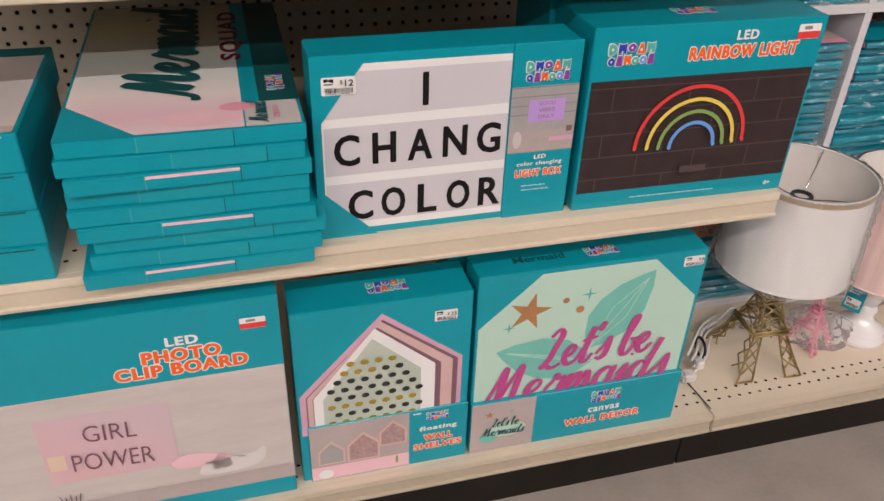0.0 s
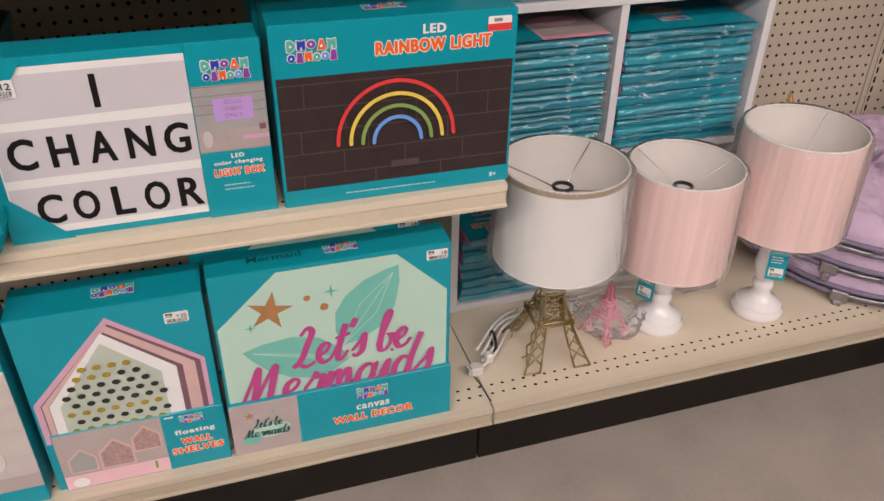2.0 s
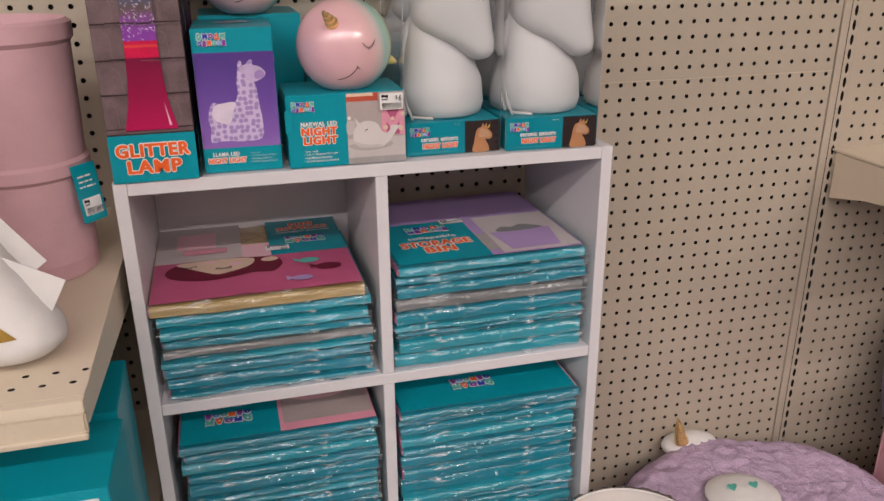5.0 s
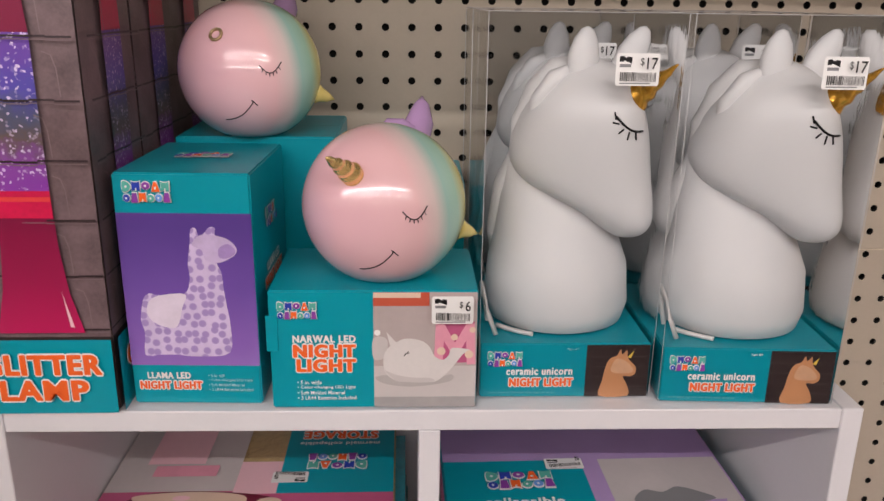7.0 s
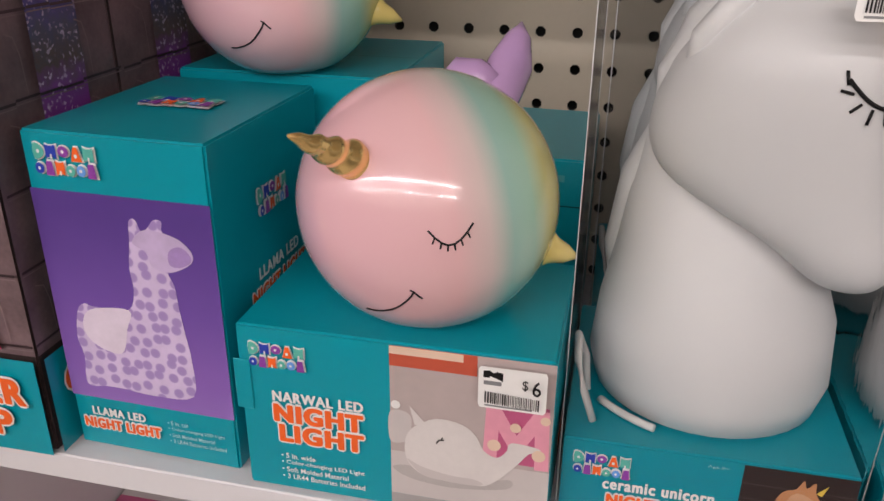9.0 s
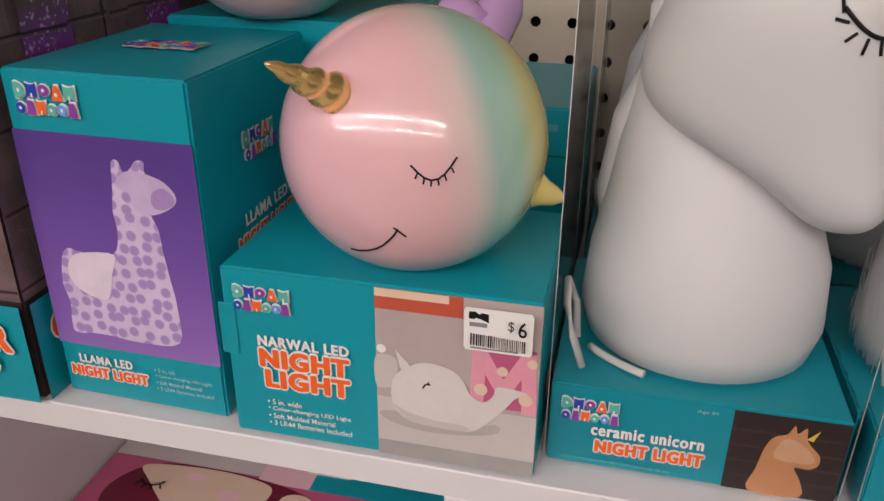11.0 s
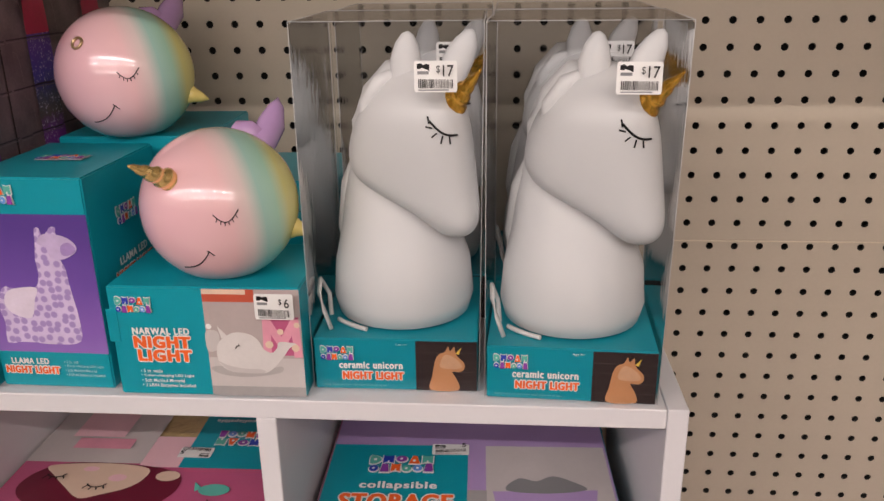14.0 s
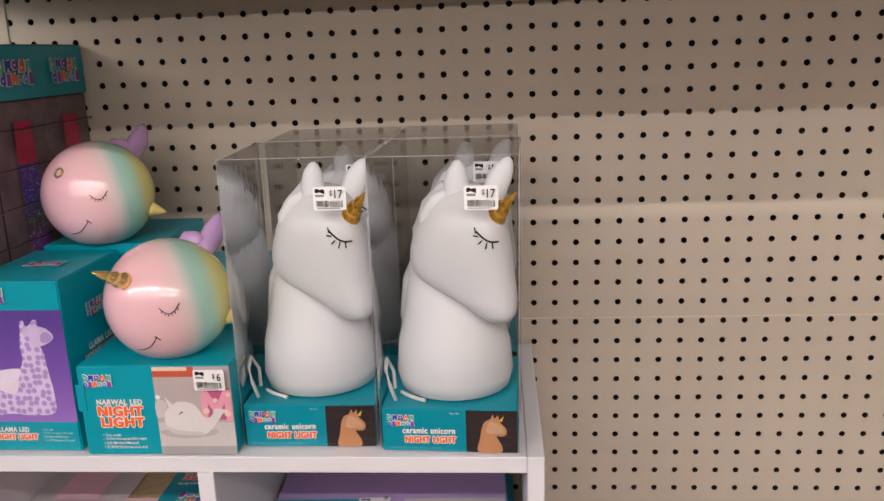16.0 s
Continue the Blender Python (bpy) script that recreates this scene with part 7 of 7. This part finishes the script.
def fur_disc(r, h, seed, material_split=None):
    bm, rings = bmesh.new(), []
    off = Vector((seed, 2 * seed, 0))
    for i in range(71):
        t = i / 70
        rr = r * (t if t < 0.9 else 0.9 + 0.1 * math.sin((t - 0.9) / 0.1 * math.pi / 2))
        ring = []
        for k in range(220):
            a = 2 * math.pi * k / 220
            x, y = rr * math.cos(a), rr * math.sin(a)
            z = h * (1 - max(0, (t - 0.86) / 0.14) ** 2 * 0.9)
            for bx, by, bs, bd in ((0.05, -0.15, 0.026, 0.036), (0.11, -0.17, 0.03, 0.02), (0.0, -0.12, 0.03, 0.02), *((-0.03 - 0.012 * q, -0.06 - 0.02 * q, 0.010, 0.017) for q in range(9)), *((-0.03 + 0.022 * q, -0.06 + 0.006 * q, 0.011, 0.016) for q in range(8)), *((-0.02 + 0.006 * q, -0.05 + 0.02 * q, 0.014, 0.012) for q in range(7))):
                z -= bd * math.exp(-((x - bx) ** 2 + (y - by) ** 2) / (2 * bs * bs))
            z += 0.018 * noise.noise(Vector((x, y, 0)) * 7 + off) + 0.0055 * noise.noise(Vector((x, y, 0)) * 40 + off) + (0.0045 if y > -0.03 else 0.0018) * noise.noise(Vector((x, y, 0)) * 105 + off)
            ring.append(bm.verts.new((x, y, z)))
        rings.append(ring)
    for p, q in zip(rings, rings[1:]):
        for k in range(220):
            f = bm.faces.new((p[k], q[k], q[(k + 1) % 220], p[(k + 1) % 220]))
            f.smooth = True
            c = f.calc_center_median()
            f.material_index = 1 if c.y < -0.03 + 0.02 * math.sin(9 * c.x) + 0.03 * noise.noise(c * 25) and c.x < 0.4 else 0
    bmesh.ops.remove_doubles(bm, verts=bm.verts[:], dist=0.00005)
    return bm


def saucer_chair(m, face, label):
    """A folded saucer chair lying flat: plush pad, canvas shell, tube rim, hinge clips."""
    r = 0.285
    ch = thing("folded_chair", m, label, "chair", "folded plush saucer chairs")
    part("plush_pad", fur_disc(r, 0.062, 3.0 if face else 5.0), [FUR, FURS], ch, "lilac plush pad")
    prof = [(r * 0.98, 0.008), (r + 0.004, 0.0), (r * 0.94, -0.012), (r * 0.6, -0.016), (0.0, -0.017)]
    smooth(part("canvas_shell", lathe(prof, 72), FABRIC, ch, "grey lilac canvas shell"), 0)
    for rr, zz in ((r + 0.006, 0.008), (r + 0.003, -0.010)):
        part("tube_rim", tube([(rr * math.cos(2 * math.pi * k / 72), rr * math.sin(2 * math.pi * k / 72), zz) for k in range(72)], 0.0055, 8, True), FABRIC, ch)
    for a in (215, 262, 318):
        bm = slab(-0.018, -0.006, -0.022, 0.018, 0.006, 0.004, 0.003)
        slab(-0.008, -0.010, -0.036, 0.008, 0.004, -0.018, 0.002, bm)
        bm.transform(pose((r + 0.010) * math.cos(radians(a)), (r + 0.010) * math.sin(radians(a)), 0, 0, 0, a + 90))
        part("hinge_clip", bm, STEEL, ch, "steel hinge clip")
        part("leg_tube", tube([((r + 0.009) * math.cos(radians(a + t)), (r + 0.009) * math.sin(radians(a + t)), -0.004) for t in range(2, 22, 2)], 0.005, 7), STEEL, ch)
    return ch


PX, PY = 1.782, 1.128
for k, (z, dx, dy, t) in enumerate(((0.232, 0.0, 0.004, 8), (0.288, 0.004, 0.0, 0), (0.346, -0.004, 0.0, -6))):
    top = k == 2
    chair = saucer_chair(pose(PX + dx, PY + dy, z, 2.5, 0, t), top, "folded lilac plush saucer chair " + ("on top of its pile" if top else "lying in a pile on the deck"))
    if top:
        bm = lathe([(0.0, 0.014), (0.026, 0.012), (0.044, 0.004), (0.048, 0.0)], 28)
        bm.transform(pose(-0.035, 0.082, 0.068) @ Matrix.Diagonal((1.45, 1.25, 1.2, 1)))
        part("eye_patch", bm, PLUSHW, chair, "white plush eye patch")
        for ex in (-0.056, -0.014):
            bm = bmesh.new()
            pts = [(0, -0.007), (0.0075, 0.001), (0.0072, 0.0052), (0.004, 0.0068), (0, 0.0038), (-0.004, 0.0068), (-0.0072, 0.0052), (-0.0075, 0.001)]
            a = [bm.verts.new((ex + p * 1.1, 0.085 + q * 1.1, 0.088)) for p, q in pts]
            b = [bm.verts.new((ex + p * 1.1, 0.085 + q * 1.1, 0.078)) for p, q in pts]
            bm.faces.new(a)
            for i in range(8):
                bm.faces.new((b[i], b[(i + 1) % 8], a[(i + 1) % 8], a[i]))
            part("heart", bm, SEAG, chair, "green stitched heart")
        prof = [(0.013, 0.0), (0.012, 0.006), (0.0095, 0.016), (0.0085, 0.024), (0.005, 0.036), (0.0006, 0.048)]
        bm = lathe(prof, 18)
        bm.transform(pose(-0.082, 0.245, 0.072, 4, -16, 0) @ Matrix.Diagonal((1.1, 1.1, 1.35, 1)))
        smooth(part("horn", bm, GOLD, chair, "shiny gold fabric horn"), 0)
        bm = bmesh.new()
        bmesh.ops.create_icosphere(bm, subdivisions=3, radius=1)
        bm.transform(pose(-0.055, 0.262, 0.050) @ Matrix.Diagonal((0.060, 0.034, 0.026, 1)))
        smooth(part("ear", bm, PLUSHW, chair, "cream plush ear"), 0)

# upright chair and pink bin at the end of the view
up = saucer_chair(pose(2.44, 1.335, 0.515, 80, 0, 3), False, "folded grey-lilac saucer chair leaning upright on the pegboard")
bin_ = thing("fabric_bin", pose(2.245, 1.14, DECK + 0.001, 0, 0, 0), "pink fabric storage bin holding teal cartons", "storage bin")
bw_, bh_, t_ = 0.15, 0.385, 0.006
for x0, y0, x1, y1 in ((-bw_, -0.12, bw_, -0.12 + t_), (-bw_, 0.12 - t_, bw_, 0.12), (-bw_, -0.12 + t_, -bw_ + t_, 0.12 - t_), (bw_ - t_, -0.12 + t_, bw_, 0.12 - t_)):
    part("fabric_wall", slab(x0, y0, 0, x1, y1, bh_, 0.002), FABRICP, bin_)
part("bottom", slab(-bw_ + t_, -0.12 + t_, 0.001, bw_ - t_, 0.12 - t_, 0.006, 0), FABRICP, bin_)
part("pocket", slab(-0.12, -0.128, 0.09, 0.10, -0.1205, 0.17, 0.002), FABRICP, bin_, "stitched pink pocket")
copied = carton("teal_carton", 0.20, 0.16, 0.40, pose(2.26, 1.055, DECK + 0.008), "teal carton standing in the pink bin", "box")

# ---- upper left shelf: pillow, buckets ----
pil = thing("tower_pillow", pose(0.561, 0.932, SHELF_B + 0.001, -8, 0, 2), "white plush tower pillow with gold print and pink sequin heart", "pillow")


def pillow_body(outline, inner, depth):
    """A stuffed shape: an outline puffed towards its middle line."""
    bm = bmesh.new()
    n = len(outline)
    rings = []
    for t, dy in ((0.0, 0.0), (0.06, 0.42), (0.18, 0.72), (0.4, 0.93), (0.7, 1.0)):
        rings.append(([bm.verts.new((o[0] + (i[0] - o[0]) * t, -depth * dy, o[1] + (i[1] - o[1]) * t)) for o, i in zip(outline, inner)], [bm.verts.new((o[0] + (i[0] - o[0]) * t, depth * dy, o[1] + (i[1] - o[1]) * t)) for o, i in zip(outline, inner)]))
    for side in (0, 1):
        for (p, q) in zip(rings, rings[1:]):
            for k in range(n):
                quad = (p[side][k], p[side][(k + 1) % n], q[side][(k + 1) % n], q[side][k])
                bm.faces.new(quad if side == 0 else quad[::-1]).smooth = True
        last = rings[-1][side]
        bm.faces.new(last if side == 0 else last[::-1]).smooth = True
    bmesh.ops.remove_doubles(bm, verts=bm.verts[:], dist=0.0002)
    bmesh.ops.recalc_face_normals(bm, faces=bm.faces[:])
    return bm


def profile(pts, n=5):
    """A smooth closed curve through pts."""
    out, m_ = [], len(pts)
    for i in range(m_):
        p0, p1, p2, p3 = (Vector(pts[(i + k - 1) % m_]) for k in range(4))
        for j in range(n):
            t = j / n
            out.append(tuple(0.5 * ((2 * p1) + (p2 - p0) * t + (2 * p0 - 5 * p1 + 4 * p2 - p3) * t * t + (3 * p1 - p0 - 3 * p2 + p3) * t ** 3)))
    return out


right = [(0.0, 0.066), (0.030, 0.066), (0.055, 0.055), (0.070, 0.030), (0.088, 0.010), (0.115, 0.003), (0.150, 0.005), (0.173, 0.020), (0.171, 0.042), (0.156, 0.068), (0.131, 0.113), (0.101, 0.166), (0.080, 0.215), (0.064, 0.275), (0.040, 0.325), (0.018, 0.340)]
outl = profile([(x, z) for x, z in right] + [(-x, z) for x, z in right[::-1]][:-1], 4)
mid = []
for x, z in outl:
    s = 1 if x >= 0 else -1
    if abs(x) > 0.062 and z < 0.10:
        mid.append((s * (0.122 - 0.35 * max(0.0, z - 0.02)), max(0.034, min(z, 0.08))))
    else:
        mid.append((s * min(abs(x), 0.04), min(max(z, 0.118), 0.29)))
body_ob = smooth(part("stuffed_body", pillow_body(outl, mid, 0.046), PLUSHW, pil), 0)
skin = BVHTree.FromPolygons([v.co for v in body_ob.data.vertices], [list(p.vertices) for p in body_ob.data.polygons])


def on_pillow(u, v, lift):
    hit_at = skin.ray_cast(Vector((u, -0.3, v)), Vector((0, 1, 0)))[0]
    return Vector((u, (hit_at.y if hit_at else -0.01) - lift, v))


def stitched(name, polys, material, lift, label):
    """Print that follows the pillow's swell."""
    bm = bmesh.new()
    for poly in polys:
        bm.faces.new([bm.verts.new((u, 0, v)) for u, v in poly])
    bmesh.ops.triangulate(bm, faces=bm.faces[:])
    for _ in range(3):
        bmesh.ops.subdivide_edges(bm, edges=[e for e in bm.edges if e.calc_length() > 0.007], cuts=1, use_grid_fill=True)
    bmesh.ops.triangulate(bm, faces=bm.faces[:])
    for v in bm.verts:
        v.co = on_pillow(v.co.x, v.co.z, lift)
    for f_ in bm.faces:
        f_.normal_update()
        if f_.normal.y > 0:
            f_.normal_flip()
        f_.smooth = True
    return part(name, bm, material, pil, label)


for s in (-1, 1):
    leg = [(0.0, 0.085), (0.025, 0.078), (0.047, 0.063), (0.061, 0.046), (0.075, 0.031), (0.140, 0.036), (0.114, 0.052), (0.081, 0.099), (0.062, 0.148), (0.066, 0.160), (0.052, 0.160), (0.050, 0.190), (0.036, 0.235), (0.028, 0.235), (0.034, 0.190), (0.036, 0.150), (0.022, 0.100), (0.0, 0.101)]
    stitched("gold_print", [[(s * x, z) for x, z in leg]], PLUSHG, 0.0012, "gold lattice print")
    cells = [[(0.038, 0.125), (0.060, 0.142), (0.044, 0.146)], [(0.040, 0.122), (0.066, 0.122), (0.062, 0.138)], [(0.036, 0.118), (0.056, 0.119), (0.040, 0.104)], [(0.060, 0.118), (0.074, 0.103), (0.044, 0.102)], [(0.064, 0.120), (0.075, 0.106), (0.070, 0.122)],
             [(0.042, 0.097), (0.050, 0.097), (0.058, 0.082), (0.050, 0.083)], [(0.055, 0.097), (0.064, 0.097), (0.073, 0.080), (0.063, 0.081)], [(0.068, 0.096), (0.074, 0.095), (0.090, 0.074), (0.082, 0.076)], [(0.078, 0.094), (0.082, 0.092), (0.098, 0.070), (0.093, 0.072)],
             [(0.054, 0.078), (0.062, 0.077), (0.070, 0.062), (0.064, 0.060)], [(0.067, 0.076), (0.077, 0.074), (0.085, 0.056), (0.076, 0.057)], [(0.064, 0.056), (0.072, 0.056), (0.080, 0.040), (0.073, 0.041)], [(0.077, 0.053), (0.085, 0.052), (0.093, 0.040), (0.085, 0.040)]]
    cells += [oval(x, z, a, a * 1.2, 8) for x, z, a in ((0.095, 0.064, 0.003), (0.104, 0.060, 0.0028), (0.098, 0.053, 0.0025), (0.108, 0.050, 0.003), (0.116, 0.045, 0.0028), (0.105, 0.042, 0.0028), (0.124, 0.041, 0.002), (0.115, 0.038, 0.002), (0.044, 0.154, 0.003), (0.057, 0.153, 0.0025), (0.046, 0.172, 0.003), (0.042, 0.195, 0.0028), (0.038, 0.215, 0.0025))]
    stitched("lattice_gap", [[(s * x, z) for x, z in c] for c in cells], PLUSHW, 0.0022, "white gaps of the lattice print")
seq = bmesh.new()
rng = random.Random(12)
SEQ = mat("pink_sequin", (0.80, 0.14, 0.46), 0.35, 0.2, 90, 400, 0.1, 0.1)
SEQL = mat("pale_pink_sequin", (0.80, 0.36, 0.58), 0.3, 0.2, 90, 400, 0.1, 0.15)
SEQM = mat("iridescent_mint_sequin", (0.35, 0.85, 0.68), 0.2, 0.3, 90, 400, 0.1, 0.3)
for j in range(36):
    for i in range(34):
        u, v = -0.098 + i * 0.0048 + (0.0024 if j % 2 else 0), 0.092 + j * 0.0036
        x, yv = (u + 0.018) / 0.060, (v - 0.160) / 0.062
        if (x * x + yv * yv - 0.8) ** 3 - x * x * yv ** 3 < 0:
            c = on_pillow(u, v, 0.003 + rng.uniform(0, 0.002))
            tiltx, tiltz = rng.uniform(-0.28, 0.28), rng.uniform(-0.28, 0.28)
            vs = [seq.verts.new((c.x + 0.0031 * math.cos(a), c.y - 0.0031 * (tiltx * math.cos(a) + tiltz * math.sin(a)), c.z + 0.0031 * math.sin(a))) for a in [2 * math.pi * k / 7 for k in range(7)]]
            fs = seq.faces.new(vs)
            patch = noise.noise(Vector((u * 22, v * 22, 0.5)))
            fs.material_index = 2 if (patch > 0.02 and rng.random() < 0.34 and v > 0.120) else 1 if patch > -0.1 and v > 0.125 else 0
stitched("heart_patch", [[(-0.018 + 0.060 * x, 0.160 + 0.062 * z) for x, z in ((0.0, -0.98), (0.45, -0.55), (0.9, 0.0), (1.0, 0.45), (0.8, 0.85), (0.4, 0.95), (0.0, 0.62), (-0.4, 0.95), (-0.8, 0.85), (-1.0, 0.45), (-0.9, 0.0), (-0.45, -0.55))]], SEQ, 0.0026, "pink heart patch")
heart = part("sequin_heart", seq, [SEQ, SEQL, SEQM], pil, "pink and iridescent sequin heart")
bm = slab(0, 0, 0, 0.062, 0.0012, 0.075, 0.0004)
bm.transform(pose(0.096, -0.040, 0.046, -14, 32, 14))
part("care_tag", bm, PLUSHW, pil, "soft white care tag")
bm = slab(0, 0, 0, 0.018, 0.0012, 0.075, 0.0004)
bm.transform(pose(0.148, 0.020, 0.080, -10, -35, 20))
part("fabric_label", bm, PLUSHW, pil, "white sewn label")

for bx, by, rr, hgt in ((0.665, 1.19, 0.075, 0.30), (0.505, 1.30, 0.075, 0.30)):
    bu = thing("pink_bucket", pose(bx, by, SHELF_B + 0.001, 0, 0, 10), "tall pink bucket with rolled rims and teal tag", "bucket", "pink buckets on the upper shelf")
    prof = [(0.0, 0.0), (rr * 0.86, 0.0), (rr * 0.88, 0.004), (rr * 0.93, 0.12), (rr, 0.125), (rr, 0.138), (rr * 0.95, 0.142), (rr, 0.27), (rr + 0.004, 0.275), (rr + 0.004, 0.292), (rr - 0.002, 0.296), (rr - 0.004, 0.28), (rr * 0.9, 0.02)]
    smooth(part("bucket_wall", lathe(prof, 48), BUCKET, bu), 0.6)
    hang_tag(bu, rr * 0.85, -rr * 0.62, 0.135, 40, 0.034, 0.068)

# ---- sale card on the deck's edge ----
card = thing("sale_card", pose(1.722, LIP - 0.006, 0.238, -7, 0, 3), "red and white sale price card on the deck edge", "price card")
part("card", slab(-0.074, 0, -0.132, 0.074, 0.0008, 0, 0.0002), PAPERW, card)
cf_ = Face((-0.074, 0, -0.132), (1, 0, 0), (0, 0, 1))
printed("red_band", card, cf_, [(rect(0, 0.096, 0.148, 0.132), REDP)], 0.0004, "red heading band")
words(card, cf_, "SALE", 0.028, 0.114, 0.042, 0.016, WHITEP, 0.0012, 0.03)
logo(card, cf_, 0.090, 0.086, 0.052)
small_print(card, cf_, 0.010, 0.072, 0.05, 4, 0.010, 0.004, GREYT, 3)
small_print(card, cf_, 0.085, 0.062, 0.03, 2, 0.010, 0.003, GREYT, 4)
part("card_clip", slab(-0.02, -0.002, -0.010, 0.02, 0.006, 0.004, 0.001), CREAMD, card, "clear card holder clip")
